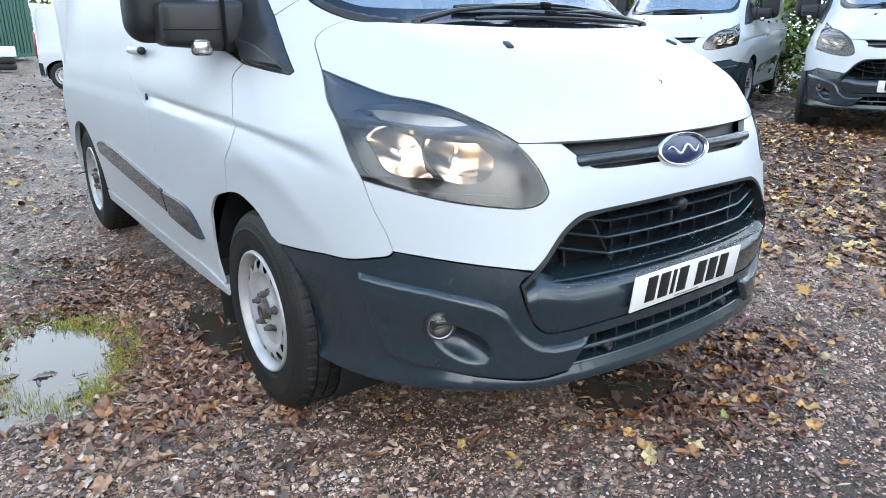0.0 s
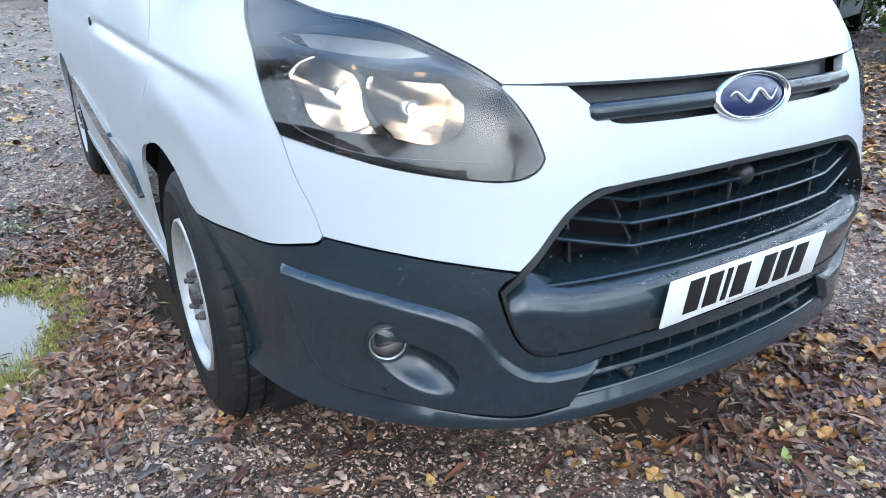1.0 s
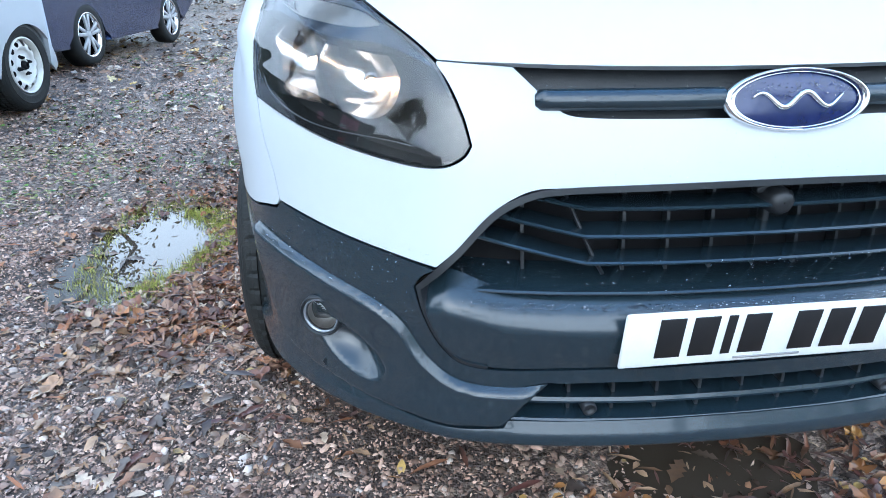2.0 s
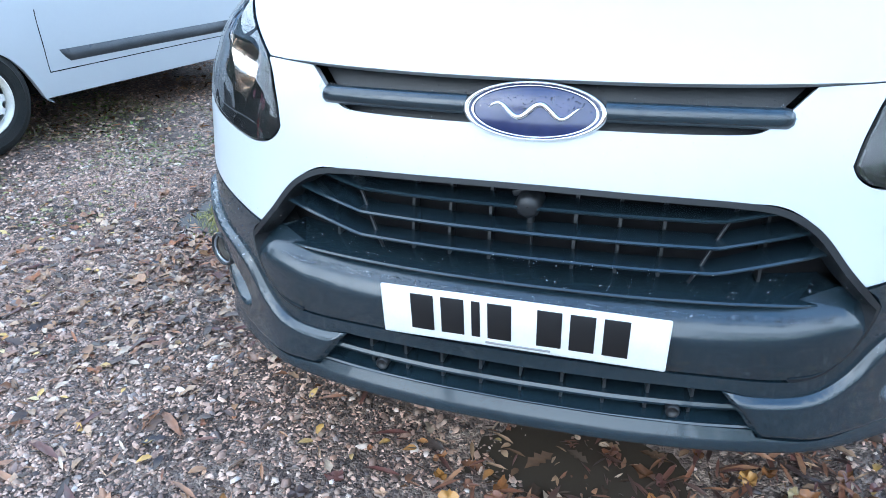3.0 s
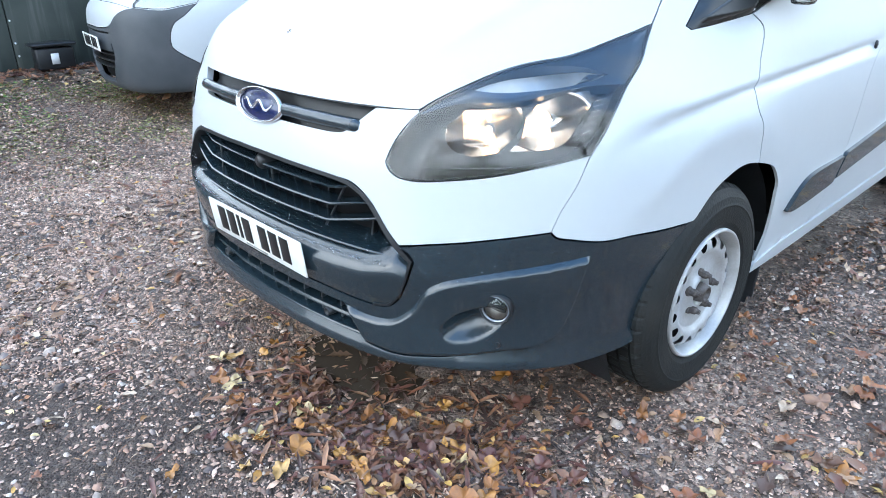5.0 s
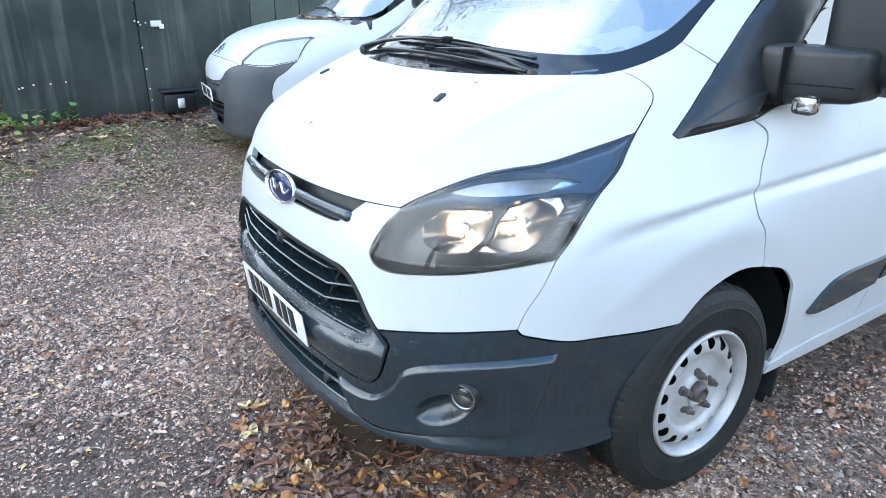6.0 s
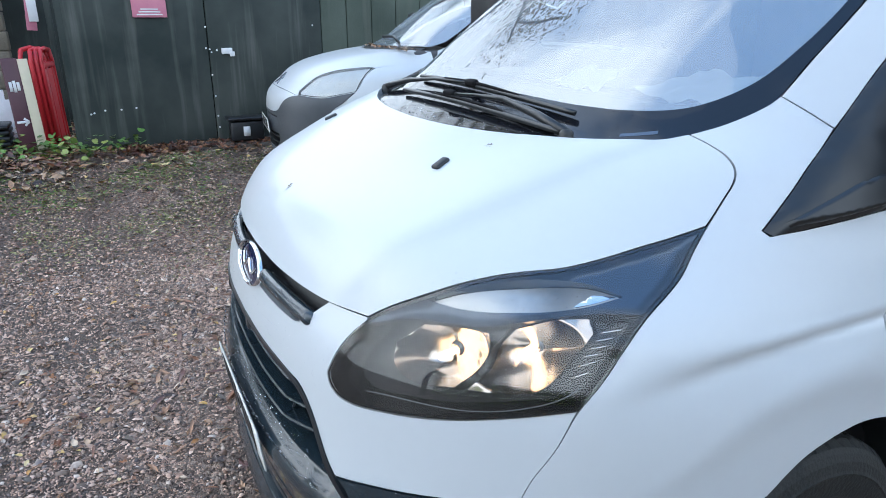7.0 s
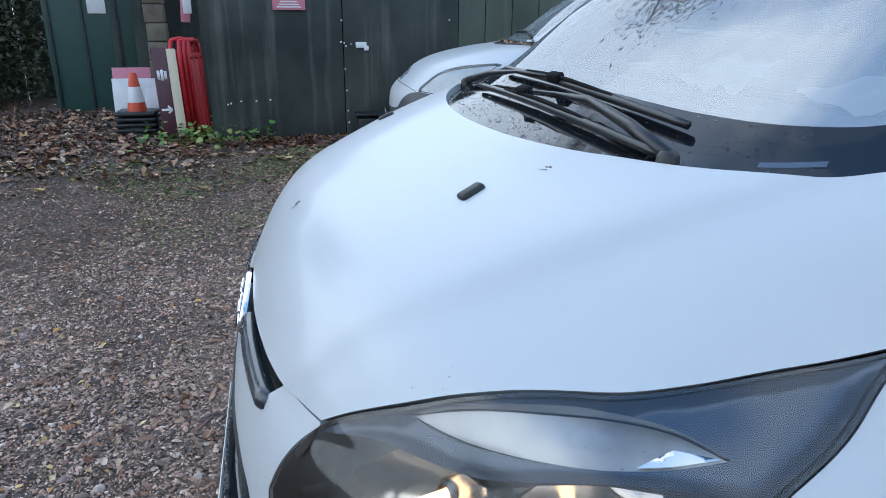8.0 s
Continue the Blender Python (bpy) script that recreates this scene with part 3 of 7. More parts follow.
def build_van():
    van = new("van", None)
    tagged(van, "white panel van with dark grey bumper on wet gravel", "van", "white panel vans")
    part("underbody", box_bm((1.62, 3.3, .26), (0, 2.4, .40), .05), DARK, van, "dark underside of the van")
    for s in (1, -1):
        part("inner_arch", box_bm((.10, .95, .62), (s * .60, .95, .55), .04), DARK, van)
        # black liner curved round the wheel, just inside the arch, and the flap behind it
        rows, cols = 28, 5
        turn = [math.radians(-28 + 236 * k / (rows - 1)) for k in range(rows)]
        across = [.62 + .35 * j / (cols - 1) for j in range(cols)]
        lined = [(s * min(x, float(np.interp(.97 + .425 * math.cos(t), PLAN_Y, PLAN_X)) - .04), .97 + .425 * math.cos(t), .33 + .425 * math.sin(t)) for t in turn for x in across]
        obj("arch_liner", lined, [(i * cols + j, i * cols + j + 1, (i + 1) * cols + j + 1, (i + 1) * cols + j) for i in range(rows - 1) for j in range(cols - 1)], BLACK, van, "black plastic wheel arch liner")
        part("mud_flap", box_bm((.20, .012, .30), (s * .86, 1.385, .30), .005, pose(0, 0, 0, -8, 0, 0)), BLACK, van, "black rubber mud flap")
        part("inner_arch", box_bm((.10, .95, .62), (s * .70, 3.74, .55), .04), DARK, van)
    part("engine_bay", box_bm((1.20, .45, .42), (0, .50, .62), .08), DARK, van)
    # painted skin
    crease = lambda u, v: .010 / (1 + np.exp((np.abs(u) - .50 - .38 * (v - .84)) / .011))
    panel("bonnet", BONNET, PAINT, van, .018, whole=True, rim=.02, bump=crease, label="white bonnet with rain drops and stray leaves")
    panel("front_panel", FRONT, PAINT, van, .022, whole=True, rim=.02, label="white painted upper bumper")
    for s in (1, -1):
        panel("fender", FENDER, PAINT, van, .022, side=s, rim=.012, bump=flank, label="white front wing")
        panel("door", DOOR, PAINT, van, .03, side=s, rim=.010, bump=flank, label="white cab door")
        rail = [(.848, 1.562), (.985, 1.504), (.985, 1.725), (.996, 2.05), (1.046, 2.305), (1.2, 2.365), (2.2, 2.365), (2.335, 2.25), (2.355, 1.564), (2.504, 1.564), (2.564, .9), (2.564, .165), (3.89, .165), (3.91, .30), (4.01, .43), (4.16, .505), (4.31, .525), (4.46, .505), (4.61, .43), (4.71, .30), (4.73, .165), (4.82, .17), (4.82, 2.75), (.3, 2.75), (0.0, 2.76), (0.0, 2.435), (.6, 2.424), (.815, 2.384), (.856, 2.2), (.862, 1.9), (.853, 1.66)]
        panel("body_side", rail, PAINT, van, .09, side=s, rim=.03, label="white cargo side with roof rail")
        sill = [(2.036, .10), (2.036, .136), (2.235, .158), (2.56, .160), (3.87, .160), (3.88, .10)]
        panel("sill", sill, PAINT, van, .05, side=s, lift=.006, rim=.05, label="white sill under the door")
        strip_out = [(2.122, .289), (2.178, .352), (2.232, .384), (2.555, .396), (2.555, .298), (2.175, .279)]
        panel("rub_strip", strip_out, BUMPER, van, .02, side=s, lift=.014, rim=.022, label="dark grey side rub strip")
        panel("rub_strip", [(2.575, .31), (2.575, .402), (3.64, .475), (3.80, .445), (3.76, .40)], BUMPER, van, .02, side=s, lift=.014, rim=.022, label="dark grey side rub strip")
        # side window with the black mirror corner
        tri = [(1.003, 1.36), (1.024, 1.195), (1.049, 1.187), (1.14, 1.242), (1.226, 1.290), (1.229, 1.60), (1.215, 1.95), (1.02, 1.96), (.99, 1.725), (.99, 1.479)]
        panel("mirror_corner", tri, SATIN, van, .03, side=s, lift=.014, ease=.018, rim=.02, label="black plastic mirror corner")
        panel("corner_inset", [(1.040, 1.215), (1.062, 1.208), (1.14, 1.256), (1.206, 1.296), (1.210, 1.43), (1.16, 1.405), (1.10, 1.345)], SATIN, van, .010, side=s, lift=.024, ease=.006, rim=.02, label="raised panel of the mirror corner")
        panel("side_window", [(1.235, 1.296), (1.30, 1.375), (1.40, 1.446), (1.7, 1.546), (2.345, 1.566), (2.325, 2.245), (2.2, 2.355), (1.24, 2.355)], GLASS, van, .08, side=s, lift=-.006, rim=0, label="cab side window").visible_shadow = False
        panel("window_trim", [(1.02, 1.965), (1.214, 1.955), (1.23, 2.355), (1.2, 2.357), (1.05, 2.297), (1.004, 2.05)], BLACK, van, .05, side=s, rim=.01)
    roof_v = 2.755
    us = np.linspace(.01, 4.82, 60)
    edge = skin(us, np.full(len(us), roof_v))
    verts, faces, cols = [], [], 9
    for e in edge:
        for k in range(cols):
            f = 2 * k / (cols - 1) - 1
            verts.append((e[0] * f, e[1], e[2] + .03 * (1 - f * f)))
    for i in range(len(us) - 1):
        for k in range(cols - 1):
            a = i * cols + k
            faces.append((a, a + 1, a + cols + 1, a + cols))
    obj("roof", verts, faces, PAINT, van, "white van roof")
    for s in (1, -1):
        part("tail_lamp", box_bm((.10, .05, .62), (s * .90, 4.29, 1.05), .02), RED_LENS, van, "tall red tail lamp")
    part("rear_door", box_bm((1.94, .06, 1.72), (0, 4.235, 1.16), .03), PAINT, van, "white rear doors")
    # door handles and locks
    for s in (1, -1):
        p, q = Vector(laid(s * 2.24, 1.462, .022)), Vector(laid(s * 2.45, 1.470, .022))
        grip = part("door_handle", tube_bm([p.lerp(q, k / 6) + Vector((s * .008 * math.sin(math.pi * k / 6), 0, 0)) for k in range(7)], .017, 8), PAINT, van, "white door handle")
        part("handle_cap", tube_bm([p - (q - p) * .10, p], .0175, 8), BLACK, grip, "black handle end")
        lock = part("door_lock", lathe_bm([(0, .016), (.006, .014), (.007, .001)], 12, "x"), BLACK, van)
        lock.matrix_basis = Matrix.Translation(laid(s * 2.44, 1.0, .0)) @ pose(0, 0, 0, 0, 0, 0 if s > 0 else 180)
    # glass and cowl
    panel("windscreen_frame", COWL, BLACK_GLASS, van, .05, whole=True, lift=-.004, rim=.01, holes=[[(u, v) for u, v in WINDSCREEN] + [(-u, v) for u, v in reversed(WINDSCREEN) if u > 0]], label="black windscreen border and cowl")
    panel("cowl_label", [(.620, 1.392), (.650, 1.402), (.684, 1.416), (.678, 1.428), (.644, 1.414), (.614, 1.404)], FADED, van, .02, lift=-.003, rim=.001, label="small pale strip on the black border")
    panel("windscreen", WINDSCREEN, SKY_MISTED, van, .06, whole=True, lift=-.005, rim=0, label="wet windscreen reflecting the sky").visible_shadow = False
    for s in (-1,):
        panel("cowl_corner", [(.56, 1.347), (.626, 1.362), (.70, 1.388), (.744, 1.428), (.79, 1.476), (.828, 1.535), (.80, 1.545), (.74, 1.485), (.66, 1.435), (.58, 1.40)], BLACK, van, .02, side=s, lift=.012, ease=.015, rim=.015, label="black plastic cowl corner")
    dash = part("dashboard", joined(box_bm((1.34, .58, .14), (0, 1.22, 1.205), .02), box_bm((.80, .16, .12), (0, .88, 1.21), .02), box_bm((.62, .24, .12), (-.36, 1.38, 1.30), .05)), DASH, van, "grey dashboard with an instrument hood, paled by painted sunlight")
    for k in range(4):
        part("dash_vent", box_bm((1.10, .009, .006), (-.02, .95 + .026 * k, 1.276), .001), BLACK, dash, "dark demister slot")
    # added white strip in place of daylight through the far side window
    part("window_glow_strip", box_bm((.40, .05, .012), (-.34, 1.29, 1.362), .004, pose(0, 0, 0, -12, 0, 0)), PLATE, dash, "white strip standing in for light through the far window")
    bm = lathe_bm([(-.014, .19), (0, .204), (.014, .19), (0, .176), (-.014, .19)], 40, "y")
    part("steering_wheel", joined(bm, box_bm((.34, .03, .05), (0, 0, 0), .012), box_bm((.12, .05, .12), (0, 0, -.01), .03)), SEAT, van, "dark steering wheel").matrix_basis = pose(-.40, 1.58, 1.30, 28, 0, 0)
    for x in (-.45, .45):
        seat = joined(box_bm((.5, .16, .62), (x, 1.95, 1.25), .06), box_bm((.28, .10, .20), (x, 1.99, 1.66), .05), box_bm((.5, .5, .16), (x, 1.72, .92), .06))
        part("seat", seat, SEAT, van, "dark cloth cab seat")
    part("bulkhead", box_bm((1.6, .04, 1.3), (0, 2.25, 1.25), .02), SEAT, van)
    # bumper
    hole = [(u, v) for u, v in INTAKE] + [(-u, v) for u, v in reversed(INTAKE) if u > 0]
    # the intake and the fog panels meet, so the bumper is cut by their shared outline
    cut = [(0, .231), (.25, .231), (.355, .228), (.372, .229)] + [(u, v) for u, v in FOG_PANEL[1:-1]] + [(.452, .137), (.443, .150), (.25, .153), (0, .154)]
    cut = cut + [(-u, v) for u, v in reversed(cut) if u > 0]
    lip = lambda u, v: .018 * np.exp(-((v - .118) / .018) ** 2)
    panel("bumper", BUMPER_OUT, BUMPER, van, .02, whole=True, holes=[cut], rim=.045, bump=lip, label="dark grey plastic front bumper with rain drops")
    top = lambda u: np.interp(np.abs(u), (0, .36, .45, .55, .6), (.394, .395, .402, .430, .415))
    part_bump = lambda u, v: .004 * np.clip((v - .262) / .02, 0, 1) * np.clip((.605 - np.abs(u)) / .03, 0, 1) - .048 * np.clip(1 - (top(u) - v) / .060, 0, 1) ** 1.5
    panel("bumper_centre", CHIN, BUMPER, van, .012, whole=True, rim=.085, bump=part_bump, label="dark grey number plate panel")
    for s in (1, -1):
        panel("fog_panel", FOG_PANEL, BUMPER, van, .006, side=s, lift=.016, ease=.010, rim=.03, bump=fog_pocket, label="dark grey fog lamp surround")
        p, n = laid(s * .812, .297, .016), facing(s * .812, .297)
        aim = Vector((float(n[0]) * .45, float(n[1]), 0)).to_track_quat("Y", "Z").to_matrix().to_4x4()
        lamp = part("fog_lamp", lathe_bm([(-.06, .036), (.006, .036), (.008, .033), (.0, .031), (-.03, .022), (-.045, .001)], 32, "y"), GREYTRIM, van, "round fog lamp")
        lamp.matrix_basis = Matrix.Translation(p) @ aim
        part("fog_reflector", lathe_bm([(-.001, .030), (-.010, .026), (-.022, .016), (-.028, .001)], 32, "y"), STEEL, lamp, "bright fog lamp reflector")
        part("fog_lens", lathe_bm([(.003, .032), (.009, .022), (.011, .001)], 32, "y"), LENS, lamp, "clear fog lamp glass")
        part("fog_bezel", lathe_bm([(-.05, .036), (.009, .0365), (.011, .039), (.005, .042), (-.05, .042)], 32, "y"), BLACK, lamp)
        cap = part("tow_cap", lathe_bm([(-.02, .012), (.003, .012), (.005, .009), (.001, .006), (.001, .001)], 6, "y"), BLACK, van)
        cap.matrix_basis = Matrix.Translation(laid(s * .822, .186, .012)) @ aim
    # lower intake
    panel("intake_back", [(0, .26), (.46, .25), (.52, .13), (0, .13)], DARK, van, .05, whole=True, lift=-.10, rim=0)
    strip("intake_slat", np.linspace(-.415, .415, 40), .186, .186, -.012, -.06, BUMPER, van, .012, "dark grey intake slat")
    strip("intake_floor", np.linspace(-.45, .45, 40), .152, .165, -.004, -.10, BUMPER, van, .006)
    for u in np.linspace(-.33, .33, 9):
        strip("intake_rib", [u - .003, u + .003], .192, .192, -.03, -.08, BLACK, van, .075)
    for u in (-.295, .295):
        p = laid(u, .173, -.010)
        knob = part("parking_sensor", joined(lathe_bm([(-.04, .013), (.006, .013), (.008, .010), (.003, .008), (.003, .001)], 16, "y")), BLACK, van, "small round black sensor")
        knob.matrix_basis = Matrix.Translation(p) @ pose(0, 0, 0, 0, 0, 180)
    # grille
    panel("grille_back", [(0, .36), (.56, .40), (.62, .43), (.48, .60), (.36, .62), (0, .63)], DARK, van, .05, whole=True, lift=-.11, rim=0)
    frame_half = [(0, .594), (.1, .593), (.238, .590), (.355, .585), (.407, .577), (.463, .548), (.527, .478), (.563, .443), (.60, .408), (.589, .36), (.561, .299), (.528, .266), (.48, .256),
                  (.478, .260), (.524, .270), (.556, .301), (.583, .36), (.592, .403), (.556, .434), (.519, .470), (.456, .539), (.403, .567), (.354, .575), (.238, .580), (.1, .583), (0, .584)]
    panel("grille_frame", frame_half, BLACK, van, .05, whole=True, lift=.004, rim=.05, label="black grille surround")
    for v, end in ((.549, .44), (.504, .485), (.461, .535)):
        us = np.linspace(-end, end, 60)
        drop = np.where(np.abs(us) > .32, (np.abs(us) - .32) * .22, 0)
        strip("grille_slat", us, v + drop, v + drop + .010, -.016, -.075, BUMPER, van, .0065, "dark grey grille slat")
    strip("grille_shelf", np.linspace(-.56, .56, 50), .402, .43, -.03, -.11, BUMPER, van, .006)
    for s in (-1, 1):
        line = [laid(s * (.285 + .067 * f), .432 + .14 * f, -.045) for f in np.linspace(0, 1, 6)]
        part("grille_post", tube_bm(line, .0032, 6), BLACK, van)
    for u in (-.42, -.24, -.16, -.08, 0.0, .08, .16, .24, .42):
        strip("grille_rib", [u - .003, u + .003], .495, .495, -.085, -.105, BLACK, van, .17)
    eye = part("grille_knob", joined(lathe_bm([(-.05, .024), (.0, .024), (.006, .019), (.010, .016), (.010, .001)], 8, "y"), box_bm((.066, .02, .012), (0, -.03, .022), .003, pose(0, 0, 0, 0, 18, 0)), box_bm((.012, .02, .05), (0, -.04, -.03), .003)), BLACK, van, "broken black plastic boss in the grille")
    eye.matrix_basis = Matrix.Translation(laid(0, .553, -.020)) @ pose(0, 0, 0, 0, 0, 180)
    # upper grille: black slot with a rounded bar
    slot = [(0, .687), (.117, .687), (.345, .691), (.40, .700), (.418, .72), (.40, .75), (.44, .79), (.25, .79), (0, .79)]
    panel("slot_back", slot, BLACK, van, .04, whole=True, lift=-.035, rim=0, label="black upper grille slot")
    for s in (1, -1):
        us = np.linspace(s * .115, s * .402, 24)
        rows = []
        for t in np.linspace(-0.2 * math.pi, 1.15 * math.pi, 9):
            v = .720 - .018 * np.cos(t) + 0 * us
            rows.append(laid(us, v, -.004 + .018 * math.sin(t) - .012 * (np.abs(us) > .398)))
        n, verts = len(us), np.concatenate(rows)
        faces = [(r * n + k, r * n + k + 1, (r + 1) * n + k + 1, (r + 1) * n + k) for r in range(8) for k in range(n - 1)]
        obj("grille_bar", verts, faces, BUMPER, van, "dark grey rounded upper grille bar")
    # badge: blue oval in a chrome ring, with a plain silver mark
    bp = laid(0.0, .714, .002)
    tilt = pose(0, 0, 0, -16, 0, 0)
    bm = lathe_bm([(.0, 1.02), (-.004, 1.02), (-.010, .985), (-.011, .955), (-.006, .935), (.0, .93)], 64, "y")
    bm.transform(Matrix.Diagonal((.118, 1, .0475, 1)))
    badge = part("badge", bm, CHROME, van, "oval badge with chrome rim")
    badge.matrix_basis = Matrix.Translation(bp) @ tilt
    bm = lathe_bm([(.0, .94), (-.0045, .7), (-.0075, .35), (-.0085, .001)], 64, "y")
    bm.transform(Matrix.Diagonal((.118, 1, .0475, 1)))
    part("badge_field", bm, BLUE, badge, "dark blue badge field")
    bm = lathe_bm([(.0, .905), (-.0035, .895), (-.0045, .88), (-.0042, .865)], 64, "y")
    bm.transform(Matrix.Diagonal((.118, 1, .0475, 1)))
    part("badge_line", bm, CHROME, badge)
    wave = [(x, -.0095 + (abs(x) / .125) ** 2 * .008, .011 * math.sin(x * 88 + .6)) for x in np.linspace(-.075, .075, 41)]
    part("badge_mark", tube_bm(wave, .0050, 6, [.2 + .8 * math.sin(math.pi * k / 40) ** .7 for k in range(41)]), CHROME, badge, "plain silver wave mark")
    plate_on(van, Matrix.Translation((0, -.001, .506)) @ pose(0, 0, 0, 7, 0, 0))
    # bonnet: washer jets
    for s in (1, -1):
        p, n = laid(s * .388, 1.153, .010), facing(s * .388, 1.153)
        jet = part("washer_jet", box_bm((.022, .040, .014), (0, 0, 0), .005), BLACK, van, "small black washer jet")
        jet.matrix_basis = Matrix.Translation(p) @ Vector(n).to_track_quat("Z", "Y").to_matrix().to_4x4()
    return van


def bent_line(points, n):
    """n points along a smooth open line."""
    p = np.array(points, float)
    k = np.r_[0, np.cumsum(np.linalg.norm(np.diff(p, axis=0), axis=1))]
    t = np.linspace(0, k[-1], n)
    fx, fy = spline(k, p[:, 0]), np.polyfit(k, p[:, 1], min(3, len(p) - 1))
    return [(float(fx(q)), float(np.polyval(fy, q))) for q in t]


def headlamp(van, s):
    """A long headlamp: black bucket, two reflector bowls, a clear position lamp over a smooth shield, ribs and a clear lens."""
    head = panel("headlamp", HEADLAMP, LAMP_GREY, van, .03, side=s, lift=-.085, rim=0, label="headlamp with chrome reflectors behind a clear lens")
    loop = bent(HEADLAMP)
    a, b = laid(loop[:, 0] * s, loop[:, 1], -.004), laid(loop[:, 0] * s, loop[:, 1], -.088)
    m = len(loop)
    obj("bucket", np.concatenate([a, b]), [(k, (k + 1) % m, m + (k + 1) % m, m + k) for k in range(m)], LAMP_BLACK, head, "black lamp bucket")
    lens = panel("lens", HEADLAMP, LENS, head, .008, side=s, lift=.003, rim=0, label="clear plastic lens with a trace of painted warm haze")
    lens.visible_shadow = False
    seal = [tuple(p) for p in bent(HEADLAMP)]
    inner = ring(seal, -.005)
    q = np.concatenate([np.array(seal), np.array(inner)])
    lifted = laid(q[:, 0] * s, q[:, 1], .0015)
    obj("lamp_seal", lifted, [(k, (k + 1) % m, m + (k + 1) % m, m + k) for k in range(m)], LAMP_BLACK, head)
    # eye-shaped position lamp with a smooth shield sweeping over and below it to the outer tip
    eye = [(.652, .858), (.70, .902), (.745, .942), (.80, .978), (.86, .992), (.928, .980), (.90, .942), (.86, .910), (.80, .884), (.72, .862)]
    shield = [(.552, .770), (.60, .816), (.652, .862), (.70, .908), (.735, .942), (.766, .966), (.806, .996), (.84, 1.038), (.875, 1.086), (.910, 1.126), (.932, 1.155), (.945, 1.11), (.966, 1.05), (.988, .94),
              (.985, .935), (.93, .918), (.875, .892), (.82, .860), (.77, .834), (.71, .822), (.64, .810)]
    panel("lamp_shield", shield, SHIELD, head, .012, holes=[ring(eye, .002)], side=s, lift=-.012, ease=.010, rim=.045, label="smooth lamp shield with sky blue in its colour")
    panel("position_lamp", eye, POSITION, head, .010, side=s, lift=-.020, bump=lambda u, v: -.020 * np.sin(np.clip((u - .65) / .28, 0, 1) * math.pi) ** 2, rim=.02, label="clear eye-shaped position lamp")
    panel("position_tip", [(.884, .968), (.922, .978), (.900, .947), (.878, .926)], CHROME, head, .008, side=s, lift=-.012, rim=.01, label="bright fluted end of the position lamp")
    # two reflector bowls: each pressed from upright facets of its own tilt round a bulb
    bowls = (("main_reflector", (.712, .752), .090, 3, [(.624, .755), (.634, .715), (.658, .690), (.70, .678), (.762, .690), (.788, .735), (.796, .785), (.780, .822), (.72, .818), (.655, .802)]),
             ("dip_reflector", (.858, .792), .095, 6, [(.790, .696), (.810, .740), (.806, .795), (.816, .850), (.868, .886), (.918, .904), (.942, .870), (.940, .800), (.922, .730), (.895, .706), (.84, .698)]))
    for name, (cu, cv), size, cuts, outline in bowls:
        def bowl(uu, vv, cu=cu, cv=cv, size=size, cuts=cuts):
            du, dv = (uu - cu) / size, (vv - cv) / size
            cell = np.floor((du + .3 * dv + 1.2) * cuts / 2)
            across = (du + .3 * dv + 1.2) * cuts / 2 - cell - .5
            return -.012 - .060 * np.clip(1 - du * du - dv * dv, 0, 1) + .012 / cuts * across * np.sin(cell * 2.7 + 1.0)
        panel(name, outline, REFLECT, head, .004, side=s, bump=bowl, rim=.03, label="chrome reflector bowl with upright facets")
        p, n = laid(s * cu, cv, -.045), Vector(facing(s * cu, cv))
        aim = Vector((n.x * .4, n.y, 0)).to_track_quat("Y", "Z").to_matrix().to_4x4()
        bulb = part("bulb", lathe_bm([(-.030, .006), (.004, .0075), (.011, .006), (.014, .001)], 16, "y"), LIT, head, "lit warm bulb")
        bulb.matrix_basis = Matrix.Translation(p) @ aim
        collar = part("bulb_base", lathe_bm([(-.036, .016), (-.030, .016), (-.028, .012)], 16, "y"), GREYTRIM, head, "grey bulb collar")
        collar.matrix_basis = Matrix.Translation(p) @ aim
    # divider between the bowls, and the dark outer cheek with thin bright ribs
    panel("bowl_divider", [(.766, .688), (.786, .694), (.806, .740), (.802, .795), (.811, .846), (.788, .826), (.800, .785), (.792, .735)], LAMP_BLACK, head, .01, side=s, lift=-.012, rim=.05, label="black divider between the bowls")
    panel("lamp_cheek", [(.948, .872), (.946, .800), (.928, .726), (.905, .700), (.976, .700), (.990, .745), (.993, .83), (.984, .920), (.930, .908)], LAMP_BLACK, head, .012, side=s, lift=-.030, rim=.03, label="black outer cheek of the lamp")
    for k in range(6):
        v = .750 + .026 * k
        line = [laid(s * u, v + .02 * (u - .955) / .03, -.026) for u in np.linspace(.952, .982, 5)]
        part("lamp_rib", tube_bm(line, .0016, 5), CHROME, head)
    line = [laid(s * u, v, -.010) for u, v in bent_line([(.60, .640), (.75, .648), (.88, .672), (.955, .700), (.975, .735)], 16)]
    part("lamp_rib", tube_bm(line, .0012, 5), GREYTRIM, head)
    return head


